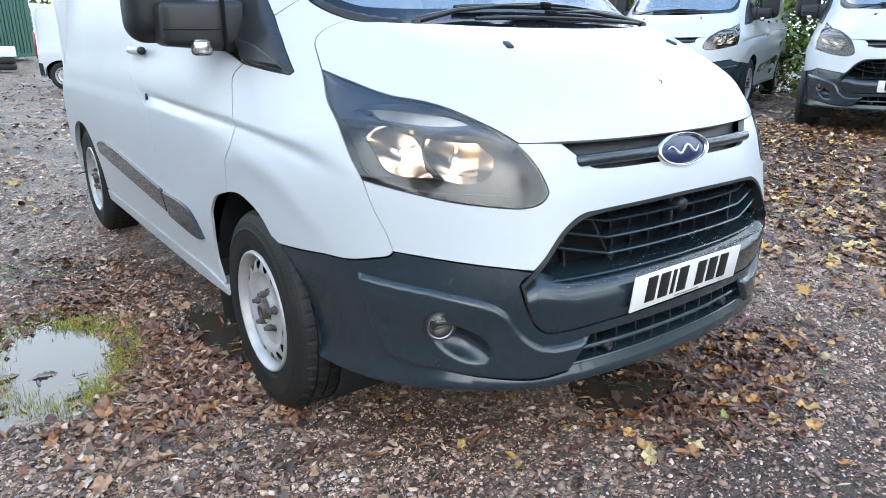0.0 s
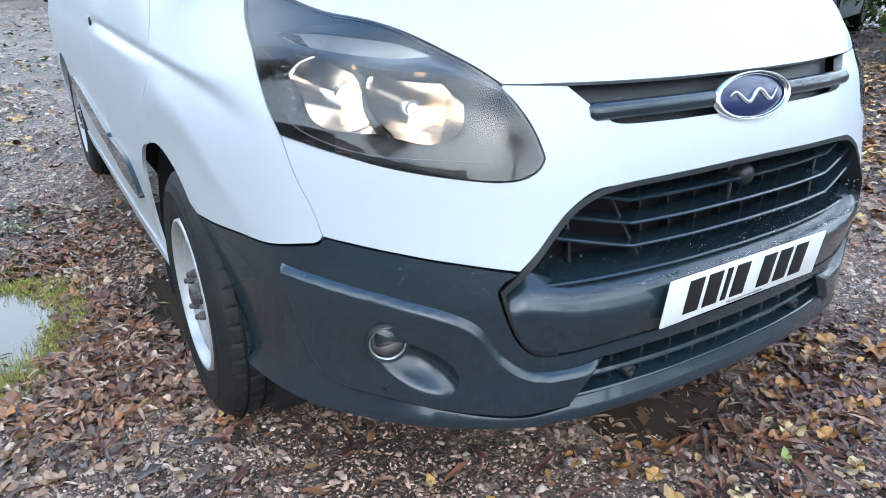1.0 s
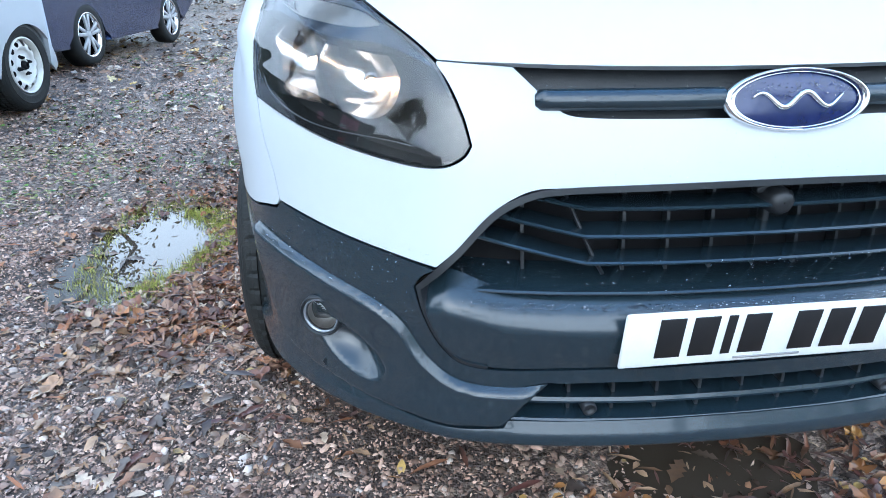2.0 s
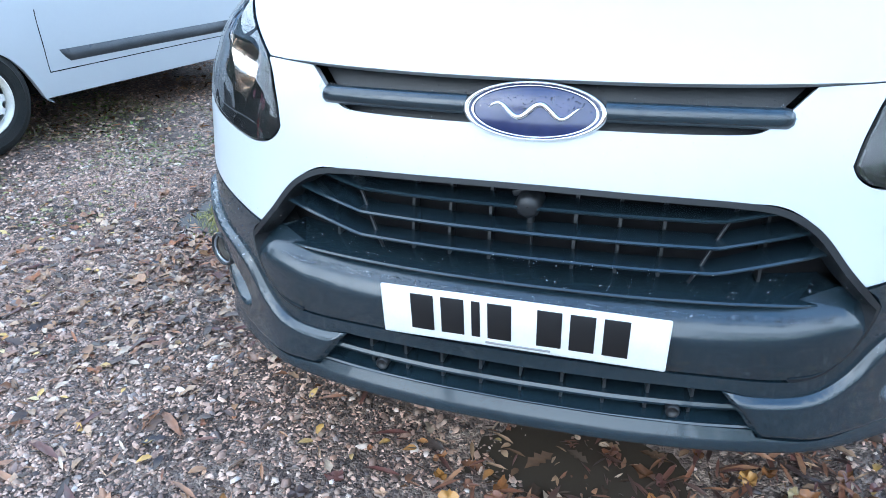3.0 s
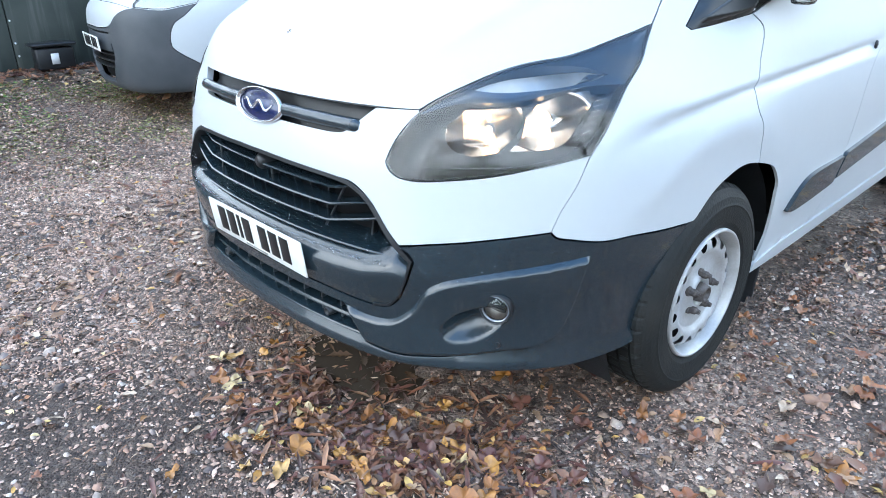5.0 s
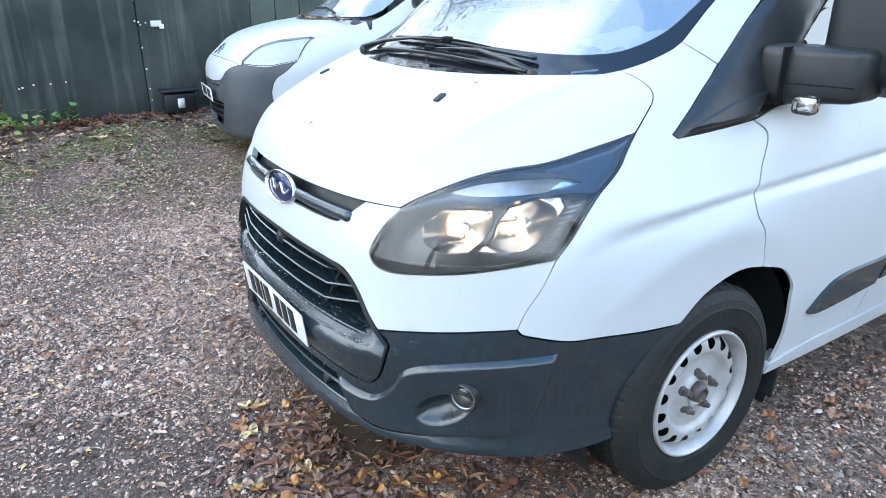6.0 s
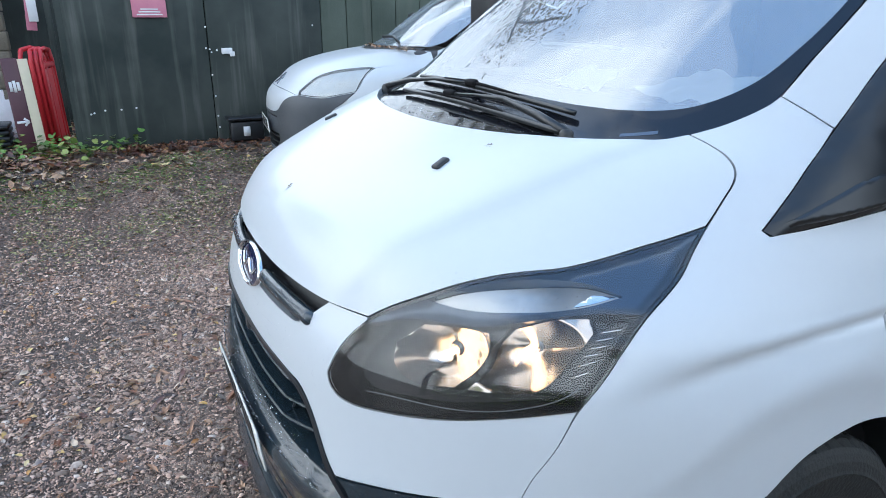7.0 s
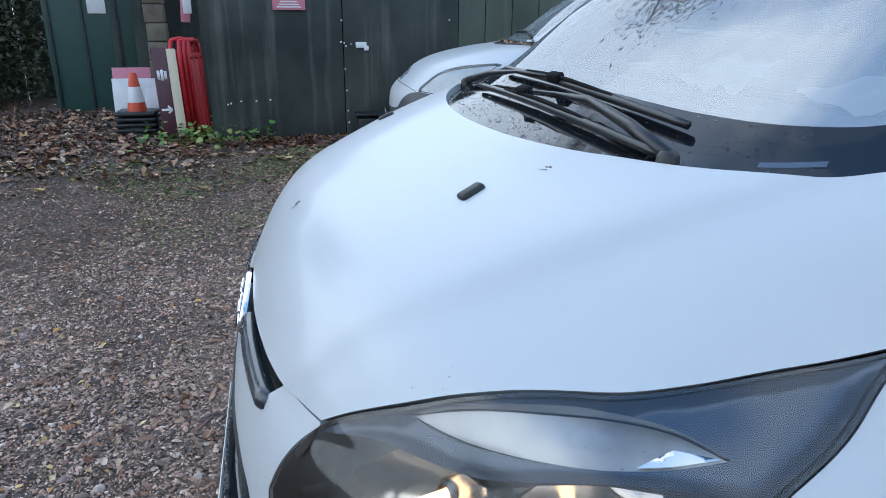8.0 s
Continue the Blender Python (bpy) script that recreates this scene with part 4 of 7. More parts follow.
def mirror_on(van, s):
    """A door mirror: deep tapering arm that carries on the black corner, tall shell, indicator and glass."""
    base = Vector(laid(s * 1.215, 1.42, .010))
    bm = box_bm((.26, .14, .165), (s * .08, .035, .045), .026, None, 4)
    for v in bm.verts:
        f = min(max((abs(v.co.x) - .0) / .25, 0), 1)
        v.co.z = .045 + (v.co.z - .045) * (1 - .22 * f) + .012 * f
        v.co.y += .09 * f
    arm = part("mirror", bm, BLACK, van, "black door mirror")
    arm.matrix_basis = Matrix.Translation(base)
    shell = box_bm((.25, .17, .50), (s * .158, .205, .245), .065, None, 5)
    for v in shell.verts:
        if v.co.y < .18:
            v.co.z = .245 + (v.co.z - .245) * .95
    part("mirror_shell", shell, BLACK, arm, "black mirror shell")
    part("mirror_glass", box_bm((.19, .005, .40), (s * .158, .293, .25), .002), CHROME, arm, "mirror glass")
    part("mirror_fold", box_bm((.005, .150, .155), (s * .035, .040, .047), .001), DARK, arm)
    part("mirror_seam", box_bm((.17, .006, .004), (s * .14, -.030, .035), .001, pose(0, 0, 0, 0, 0, 12 * s)), DARK, arm)
    part("mirror_indicator", box_bm((.060, .05, .050), (s * .115, -.024, -.018), .012), LENS, arm, "clear side indicator")
    part("indicator_back", box_bm((.045, .02, .036), (s * .115, -.014, -.018), .004), CHROME, arm)
    return arm


def wipers_on(van):
    """Two wipers: a flat hinged arm from its pivot, a bowed carrier over the blade and a thin rubber edge."""
    for arm_uv, blade_uv in ((((-.56, 1.362, .012), (-.50, 1.392, .014), (-.386, 1.436, .018), (-.18, 1.468, .022), (.027, 1.480, .020)), ((-.37, 1.475), (.05, 1.480), (.27, 1.466), (.475, 1.442))),
                             (((.53, 1.355, .012), (.40, 1.403, .018), (.240, 1.440, .020), (.12, 1.434, .022), (.0, 1.418, .022)), ((-.335, 1.394), (.0, 1.408), (.25, 1.396), (.514, 1.358)))):
        arm = [Vector(laid(a, b, c)) for a, b, c in arm_uv]
        thing = part("wiper", tube_bm(arm, .0052, 8, [1.9, 2.0, 1.5, .7, .65]), SATIN, van, "black wiper arm")
        pts = bent_line(blade_uv, 26)
        n = len(pts)
        line = [Vector(laid(a, b, .010)) for a, b in pts]
        part("wiper_blade", tube_bm(line, 0.0085, 6, [.7 + .3 * math.sin(math.pi * k / (n - 1)) ** .5 for k in range(n)]), SATIN, thing, "black rubber wiper blade")
        part("wiper_edge", tube_bm([Vector(laid(a, b - .002, .005)) for a, b in pts], .0022, 4), RUBBER, thing)
        part("wiper_carrier", tube_bm([Vector(laid(a, b + .002, .012 + .008 * math.sin(math.pi * k / 15))) for k, (a, b) in enumerate(pts[5:21])], .0042, 6), DARK, thing)
        part("wiper_clip", box_bm((.046, .020, .018), arm[-1], .005, pose(0, 0, 0, 20, 0, 4)), DARK, thing)
        knob = lathe_bm([(-.02, .016), (.000, .015), (.006, .010), (.008, .001)], 16, "z")
        knob.transform(Matrix.Translation(laid(arm_uv[0][0], arm_uv[0][1], .012)))
        part("wiper_pivot", knob, BLACK, thing, "black wiper pivot")


van = build_van()
for side in (1, -1):
    headlamp(van, side)
    mirror_on(van, side)
    wheel(van, side * .962, .950, side, steer=-1.2)
    wheel(van, side * .962, 3.74, side)
wipers_on(van)


# ---- leaf scraps and rain on the van ----
def on_van(name, u, v, size, turn, material, words):
    bits, f = oak
    n = Vector(facing(u, v))
    m = Matrix.Translation(laid(u, v, .0085)) @ n.to_track_quat("Z", "Y").to_matrix().to_4x4() @ pose(0, 0, 0, 0, 0, turn) @ Matrix.Scale(size, 4)
    ob = obj(name, bits, f, material)
    ob.matrix_world = m
    return tagged(ob, words, "leaf", "leaf scraps on the bonnet")


# ---- ground ----
PUDDLES = [(-1.51, 1.80, .27, .46, .052), (-.92, 1.62, .13, .42, .040), (.22, .24, .38, .20, .040), (-1.62, 1.50, .20, .20, .030)]


def ground_z(x, y):
    x, y = np.asarray(x, float), np.asarray(y, float)
    t, w = np.clip((x - 2.5) / 3.0, 0, 1), np.clip((-x - 3.2) / 2.6, 0, 1)
    f = np.clip((y - 20) / 13, 0, 1)
    rise = .22 * t * t * (3 - 2 * t) + .15 * w * w * (3 - 2 * w) + .5 * f * f * (3 - 2 * f)
    wave = .002 * np.sin(41 * x + 3 * np.sin(23 * y)) * np.sin(37 * y + 2 * np.sin(29 * x)) + .004 * np.sin(2.3 * x + .7) * np.cos(1.9 * y - .4) + .003 * np.sin(5.1 * x - 3.3 * y) + .004 * np.sin(13 * x + 4 * np.sin(7 * y)) * np.sin(11 * y + 3 * np.sin(9 * x))
    wave = wave + .006 * np.sin(8.7 * x + 2 * np.sin(5 * y)) * np.sin(9.3 * y + 1.7 + np.sin(6 * x))
    dips = sum(-d * np.exp(-(((x - a) / ra) ** 2 + ((y - b) / rb) ** 2)) for a, b, ra, rb, d in PUDDLES)
    return rise + wave + dips


def gravel_material(name, dark, light, stone_scale):
    """Packed grit: many small stones in browns, greys and near-white, with wet dark hollows between them."""
    m = bpy.data.materials.new(name)
    m.use_nodes = True
    n, l = m.node_tree.nodes, m.node_tree.links
    b = n["Principled BSDF"]
    b.inputs["Specular IOR Level"].default_value = .3
    co = n.new("ShaderNodeTexCoord")
    vor, vor2 = n.new("ShaderNodeTexVoronoi"), n.new("ShaderNodeTexVoronoi")
    vor.inputs["Scale"].default_value, vor2.inputs["Scale"].default_value = stone_scale, stone_scale * 2.3
    big = n.new("ShaderNodeTexNoise")
    big.inputs["Scale"].default_value, big.inputs["Detail"].default_value = 1.3, 8
    warp = n.new("ShaderNodeTexNoise")
    warp.inputs["Scale"].default_value = stone_scale * 1.5
    mixv = n.new("ShaderNodeMixRGB")
    mixv.inputs[0].default_value = 0.012
    l.new(co.outputs["Object"], warp.inputs["Vector"]), l.new(co.outputs["Object"], big.inputs["Vector"])
    l.new(co.outputs["Object"], mixv.inputs[1]), l.new(warp.outputs["Color"], mixv.inputs[2])
    l.new(mixv.outputs[0], vor.inputs["Vector"]), l.new(mixv.outputs[0], vor2.inputs["Vector"])
    ramp = n.new("ShaderNodeValToRGB")
    e = ramp.color_ramp.elements
    e[0].color, e[1].color = (*dark, 1), (*light, 1)
    for pos, col in ((.30, (.17, .122, .096)), (.55, (.28, .206, .160)), (.72, (.21, .163, .134)), (.88, (.42, .328, .258))):
        e.new(pos).color = (*col, 1)
    sep = n.new("ShaderNodeSeparateColor")
    l.new(vor.outputs["Color"], sep.inputs[0]), l.new(sep.outputs[0], ramp.inputs[0])
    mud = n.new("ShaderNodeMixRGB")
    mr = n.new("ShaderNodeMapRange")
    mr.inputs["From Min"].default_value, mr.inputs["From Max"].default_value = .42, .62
    # the dark brown takes over towards -y, behind a ragged edge
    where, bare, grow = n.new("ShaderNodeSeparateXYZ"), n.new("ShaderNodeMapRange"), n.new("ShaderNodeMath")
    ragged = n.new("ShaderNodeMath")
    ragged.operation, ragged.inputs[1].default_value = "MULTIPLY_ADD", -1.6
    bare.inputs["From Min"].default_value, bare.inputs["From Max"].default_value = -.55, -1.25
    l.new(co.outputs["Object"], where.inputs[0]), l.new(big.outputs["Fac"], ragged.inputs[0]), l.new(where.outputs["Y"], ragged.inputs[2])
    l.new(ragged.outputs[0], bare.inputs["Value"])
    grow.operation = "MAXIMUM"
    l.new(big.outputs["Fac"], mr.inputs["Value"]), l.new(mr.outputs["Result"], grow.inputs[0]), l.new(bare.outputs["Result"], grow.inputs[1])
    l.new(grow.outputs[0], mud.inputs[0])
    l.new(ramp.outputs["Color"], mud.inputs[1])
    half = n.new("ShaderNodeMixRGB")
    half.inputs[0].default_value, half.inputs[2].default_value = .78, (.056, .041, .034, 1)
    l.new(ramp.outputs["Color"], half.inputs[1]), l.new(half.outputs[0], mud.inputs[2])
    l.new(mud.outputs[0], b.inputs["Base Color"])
    r = n.new("ShaderNodeMapRange")
    r.inputs["To Min"].default_value, r.inputs["To Max"].default_value = .55, .26
    l.new(big.outputs["Fac"], r.inputs["Value"]), l.new(r.outputs["Result"], b.inputs["Roughness"])
    add = n.new("ShaderNodeMath")
    add.operation = "ADD"
    l.new(vor.outputs["Distance"], add.inputs[0]), l.new(vor2.outputs["Distance"], add.inputs[1])
    bp = n.new("ShaderNodeBump")
    bp.invert = True
    bp.inputs["Strength"].default_value, bp.inputs["Distance"].default_value = .9, .010
    l.new(add.outputs[0], bp.inputs["Height"]), l.new(bp.outputs["Normal"], b.inputs["Normal"])
    return m


def scattered_material(name, colours, rough, scale=40.0):
    """One surface for many loose pieces, each with its own colour out of the list."""
    m = bpy.data.materials.new(name)
    m.use_nodes = True
    n, l = m.node_tree.nodes, m.node_tree.links
    b = n["Principled BSDF"]
    geo, ramp, co, noi, mix = n.new("ShaderNodeNewGeometry"), n.new("ShaderNodeValToRGB"), n.new("ShaderNodeTexCoord"), n.new("ShaderNodeTexNoise"), n.new("ShaderNodeMixRGB")
    e = ramp.color_ramp.elements
    ramp.color_ramp.interpolation = "CONSTANT"
    e[0].color, e[1].color = (*colours[0], 1), (*colours[-1], 1)
    e[1].position = 1 - 1 / len(colours)
    for k, c in enumerate(colours[1:-1], 1):
        e.new(k / len(colours)).color = (*c, 1)
    noi.inputs["Scale"].default_value, noi.inputs["Detail"].default_value = scale, 5
    l.new(co.outputs["Object"], noi.inputs["Vector"])
    l.new(geo.outputs["Random Per Island"], ramp.inputs[0])
    mr = n.new("ShaderNodeMapRange")
    mr.inputs["From Min"].default_value, mr.inputs["From Max"].default_value = .40, .75
    mr.inputs["To Max"].default_value = .6
    l.new(noi.outputs["Fac"], mr.inputs["Value"]), l.new(mr.outputs["Result"], mix.inputs[0])
    mix.inputs[2].default_value = (.10, .072, .058, 1)
    l.new(ramp.outputs["Color"], mix.inputs[1]), l.new(mix.outputs[0], b.inputs["Base Color"])
    b.inputs["Roughness"].default_value, b.inputs["Specular IOR Level"].default_value = rough, .38
    bp = n.new("ShaderNodeBump")
    bp.inputs["Strength"].default_value, bp.inputs["Distance"].default_value = .5, .003
    l.new(noi.outputs["Fac"], bp.inputs["Height"]), l.new(bp.outputs["Normal"], b.inputs["Normal"])
    return m


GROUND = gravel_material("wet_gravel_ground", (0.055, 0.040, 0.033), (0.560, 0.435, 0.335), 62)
WATER = bpy.data.materials.new("puddle_water")
WATER.use_nodes = True
wb = WATER.node_tree.nodes["Principled BSDF"]
wb.inputs["Base Color"].default_value, wb.inputs["Roughness"].default_value, wb.inputs["IOR"].default_value = (.060, .048, .036, 1), .012, 1.75
STONE = scattered_material("loose_gravel", [(0.065, 0.048, 0.040), (0.240, 0.170, 0.125), (0.370, 0.262, 0.189), (0.140, 0.092, 0.071), (0.560, 0.451, 0.361), (0.270, 0.221, 0.194), (0.380, 0.230, 0.155), (0.700, 0.598, 0.507), (0.090, 0.069, 0.062), (0.310, 0.207, 0.155)], .30)
BROWN_LEAF = scattered_material("wet_brown_leaf", [(.065, .044, .03), (.15, .092, .055), (.29, .165, .085), (.04, .030, .025), (.46, .31, .19), (.11, .08, .06), (.22, .11, .06), (.58, .45, .32), (.34, .22, .13)], .24)
RUSSET_LEAF = scattered_material("russet_leaf", [(.13, .055, .036), (.24, .11, .055), (.07, .036, .027), (.34, .18, .095), (.045, .028, .024), (.20, .085, .045), (.12, .05, .04)], .28)
YELLOW_LEAF = scattered_material("yellow_leaf", [(.56, .34, .09), (.46, .24, .06), (.66, .48, .17), (.40, .19, .055), (.60, .40, .12), (.44, .30, .11), (.70, .56, .28), (.30, .15, .055)], .42)
GREEN_LEAF = scattered_material("green_leaf", [(.10, .22, .03), (.16, .28, .05), (.07, .15, .03), (.25, .30, .07)], .45)

xs = np.unique(np.r_[np.linspace(-300, -9, 16), np.linspace(-9, -3, 60), np.linspace(-3, 3, 170), np.linspace(3, 9, 50), np.linspace(9, 300, 16)])
ys = np.unique(np.r_[np.linspace(-300, -6, 14), np.linspace(-6, -1.5, 40), np.linspace(-1.5, 4.5, 165), np.linspace(4.5, 20, 60), np.linspace(20, 300, 14)])
gx, gy = np.meshgrid(xs, ys)
gz = ground_z(gx, gy)
nx, ny = len(xs), len(ys)
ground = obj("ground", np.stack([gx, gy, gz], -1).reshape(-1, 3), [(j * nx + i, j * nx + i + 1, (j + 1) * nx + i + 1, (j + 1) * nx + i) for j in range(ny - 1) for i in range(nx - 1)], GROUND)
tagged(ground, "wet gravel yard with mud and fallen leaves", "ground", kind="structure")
for k, (a, b, ra, rb, d) in enumerate(PUDDLES):
    if k == 3:
        continue
    bm = lathe_bm([(0, 1.0), (0.0, .001)], 40, "z")
    bm.transform(Matrix.Translation((a, b, -.019)) @ Matrix.Diagonal((ra * 1.5, rb * 1.6, 1, 1)))
    tagged(part("puddle_%d" % (k + 1), bm, WATER), "shallow muddy puddle reflecting the sky", "puddle", kind="structure")

rng = np.random.default_rng(7)


def scattered(name, shape_v, shape_f, xyz, size, material, label, tilt=0.35, squash=(1, 1, 1), wobble=0.0, parent=None, category="", lift=0.0):
    """One mesh of many copies of a small shape, each turned, scaled and tilted by chance."""
    n, nv = len(xyz), len(shape_v)
    yaw, tip, tdir = rng.uniform(0, 2 * math.pi, n), rng.normal(0, tilt, n), rng.uniform(0, 2 * math.pi, n)
    v = np.repeat(np.asarray(shape_v, float)[None], n, 0) * size[:, None, None]
    if wobble:
        v *= 1 + rng.normal(0, wobble, (n, nv, 1))
        v *= 1 + rng.normal(0, wobble, (n, 1, 3))
    v = v * np.array(squash)
    c, s = np.cos(yaw)[:, None], np.sin(yaw)[:, None]
    x, y, z = v[..., 0] * c - v[..., 1] * s, v[..., 0] * s + v[..., 1] * c, v[..., 2]
    # tip about a level axis
    ax, ay = np.cos(tdir)[:, None], np.sin(tdir)[:, None]
    d, e = x * ax + y * ay, -x * ay + y * ax
    ct, st = np.cos(tip)[:, None], np.sin(tip)[:, None]
    d, z = d * ct - z * st, d * st + z * ct
    x, y = d * ax - e * ay, d * ay + e * ax
    co = np.stack([x + xyz[:, :1], y + xyz[:, 1:2], z + xyz[:, 2:3] + lift], -1).reshape(-1, 3)
    f = (np.asarray(shape_f)[None] + (np.arange(n) * nv)[:, None, None]).reshape(-1, 3)
    me = bpy.data.meshes.new(name)
    me.vertices.add(len(co)), me.vertices.foreach_set("co", co.ravel())
    me.loops.add(f.size), me.loops.foreach_set("vertex_index", f.ravel().astype(np.int32))
    me.polygons.add(len(f)), me.polygons.foreach_set("loop_start", np.arange(0, f.size, 3, dtype=np.int32))
    me.update(calc_edges=True)
    me.materials.append(material)
    ob = new(name, me)
    ob.parent = parent
    return tagged(ob, label, "" if parent else category or name, kind="stuff")


def leaf_shape(lobes, deep, long=1.0, curl=0.25, rings=1):
    """A lobed leaf about 1 across, curled up at its edge, as a fan."""
    k = lobes * 4
    pts = [(0, 0, 0.02)]
    for i in range(k):
        t = 2 * math.pi * i / k
        r = .5 * (1 - deep * (0.5 - 0.5 * math.cos(lobes * t))) * (1 - .35 * abs(math.cos(t / 2)) ** 12)
        x, y = r * math.cos(t), r * math.sin(t) * long
        pts.append((x, y, curl * (x * x + y * y) + .10 * curl * math.sin(3 * t)))
    return np.array(pts), np.array([(0, 1 + i, 1 + (i + 1) % k) for i in range(k)])


def folded_leaf(left, arch, fold, twist=0.0):
    """A leaf folded along its rib, pointed at both ends, from half its outline."""
    n = len(left)
    inner = left[1:-1]
    v = [(x, 0, arch * (.25 - x * x)) for x, y in left] + [(x, y, fold * y + arch * (.25 - x * x) + twist * x * y) for x, y in inner] + [(x, -y, fold * 1.4 * y + arch * (.25 - x * x) - twist * x * y) for x, y in inner]
    a, b, m = n, n + len(inner), len(inner)
    f = [(0, 1, a), (1, 0, b), (n - 2, n - 1, a + m - 1), (n - 1, n - 2, b + m - 1)]
    for i in range(m - 1):
        f += [(i + 1, i + 2, a + i + 1), (i + 1, a + i + 1, a + i), (i + 2, i + 1, b + i), (i + 2, b + i, b + i + 1)]
    return np.array(v), np.array(f)


def pebble_shape():
    """A rounded stone, open underneath where it lies in the ground."""
    v = [(.5 * math.cos(math.pi * k / 3), .5 * math.sin(math.pi * k / 3), -.12) for k in range(6)] + [(.33 * math.cos(2 * math.pi * k / 3 + .5), .33 * math.sin(2 * math.pi * k / 3 + .5), .42) for k in range(3)]
    f = [(6, 7, 8)]
    for k in range(3):
        a, b, c, d = 2 * k, (2 * k + 1) % 6, (2 * k + 2) % 6, 6 + k
        f += [(a, b, d), (b, c, 6 + (k + 1) % 3), (b, 6 + (k + 1) % 3, d)]
    return np.array(v), np.array(f)


def ico_shape():
    g = (1 + 5 ** .5) / 2
    v = np.array([(-1, g, 0), (1, g, 0), (-1, -g, 0), (1, -g, 0), (0, -1, g), (0, 1, g), (0, -1, -g), (0, 1, -g), (g, 0, -1), (g, 0, 1), (-g, 0, -1), (-g, 0, 1)], float)
    f = [(0, 11, 5), (0, 5, 1), (0, 1, 7), (0, 7, 10), (0, 10, 11), (1, 5, 9), (5, 11, 4), (11, 10, 2), (10, 7, 6), (7, 1, 8), (3, 9, 4), (3, 4, 2), (3, 2, 6), (3, 6, 8), (3, 8, 9), (4, 9, 5), (2, 4, 11), (6, 2, 10), (8, 6, 7), (9, 8, 1)]
    return v / np.linalg.norm(v[0]) * .5, np.array(f)


def spots(n, x0, x1, y0, y1, weight=None):
    out = np.zeros((0, 2))
    while len(out) < n:
        q = np.stack([rng.uniform(x0, x1, 2 * n), rng.uniform(y0, y1, 2 * n)], 1)
        if weight is not None:
            q = q[rng.uniform(0, 1, len(q)) < weight(q[:, 0], q[:, 1])]
        out = np.concatenate([out, q])
    out = out[:n]
    return np.concatenate([out, ground_z(out[:, 0], out[:, 1])[:, None]], 1)


def blotch(x, y, s=1.0):
    return .5 + .25 * (np.sin(s * 2.1 * x + 1.3 * np.sin(s * 1.7 * y)) + np.sin(s * 2.7 * y + 1.1 * np.sin(s * 2.3 * x + 2)))


def in_puddle(x, y):
    return np.clip(1.6 * sum(np.exp(-(((x - a) / (ra * .95)) ** 2 + ((y - b) / (rb * .95)) ** 2)) for a, b, ra, rb, d in PUDDLES), 0, 1)


ico, pebble = ico_shape(), pebble_shape()
stone_w = lambda x, y: np.clip(.25 + .75 * blotch(x, y, 1.6), 0, 1) * (1 - .92 * in_puddle(x, y)) * np.where((np.abs(x) < .8) & (y > .35), .25, 1)
for lo, hi, count, area in ((.0065, .0115, 11000, (-2.6, 2.5, -1.35, 1.9)), (.010, .018, 9000, (-2.8, 2.6, -1.4, 2.3)), (.016, .030, 1300, (-2.8, 2.6, -1.4, 2.5))):
    p = spots(count, *area, stone_w)
    size = rng.uniform(lo, hi, count) * 1.15
    p[:, 2] += size * .12
    scattered("gravel", *pebble, p, size, STONE, "loose wet gravel in greys and browns", tilt=.4, squash=(1.15, .85, .6), wobble=.16, category="gravel")
far = spots(5000, -7.5, 4.5, -3.5, 9, lambda x, y: np.where((x > -2.6) & (x < 2.4) & (y > -1.3) & (y < 1.9), 0, .8))
scattered("gravel", *pebble, far, rng.uniform(.014, .030, len(far)), STONE, "loose wet gravel in greys and browns", squash=(1.15, .85, .55), wobble=.16, category="gravel")


def chip_shape():
    """A flat, long, ridged flake of stone or bark about 1 long."""
    rim = [(-.5, -.05, 0), (-.1, -.28, 0), (.5, -.10, 0), (.30, .22, 0), (-.26, .25, 0)]
    return np.array(rim + [(.02, -.02, .30)]), np.array([(0, 1, 5), (1, 2, 5), (2, 3, 5), (3, 4, 5), (4, 0, 5)])


CHIP = scattered_material("pale_chips", [(0.615, 0.418, 0.304), (0.2, 0.129, 0.093), (0.671, 0.474, 0.352), (0.436, 0.28, 0.201), (0.298, 0.187, 0.134), (0.726, 0.536, 0.413), (0.519, 0.351, 0.258), (0.221, 0.141, 0.103), (0.588, 0.401, 0.29), (0.367, 0.249, 0.184), (0.187, 0.124, 0.09), (0.463, 0.294, 0.205), (0.283, 0.176, 0.125), (0.629, 0.449, 0.342)], .42, 90)
chip = chip_shape()
chip_w = lambda x, y: (.52 + .48 / (1 + np.exp(np.clip((x + .35) / .22, -20, 20)))) * (1 - .6 * np.clip((-x - 2.3) / 1.2, 0, 1) * np.clip((.4 - y) / .5, 0, 1)) * (1 - .6 * np.clip((-y - .2) / .8, 0, 1)) * np.clip(.25 + .85 * blotch(x + .3 * np.sin(5 * y), y + .3 * np.sin(4 * x), 1.5) ** 1.3, 0, 1) * (1 - .95 * in_puddle(x, y)) * np.where((np.abs(x) < .9) & (y > .3), np.where(y > .8, .12, .6), 1) * (1 - .6 * np.exp(-((x - .3) / .6) ** 2 - ((y - .15) / .35) ** 2))
for lo, hi, count, area in ((.0055, .0125, 100000, (-2.7, 2.5, -1.4, 2.0)), (.011, .020, 15000, (-3.2, 2.8, -1.5, 3.0)), (.017, .036, 28000, (-6.0, 4.2, -3.2, 7.0))):
    p = spots(count, *area, chip_w)
    size = rng.uniform(lo, hi, count)
    p[:, 2] += rng.uniform(0, .006, count)
    scattered("gravel", *chip, p, size, CHIP, "pale wet stone and bark chips over dark soil", tilt=.42, wobble=.12, category="gravel")

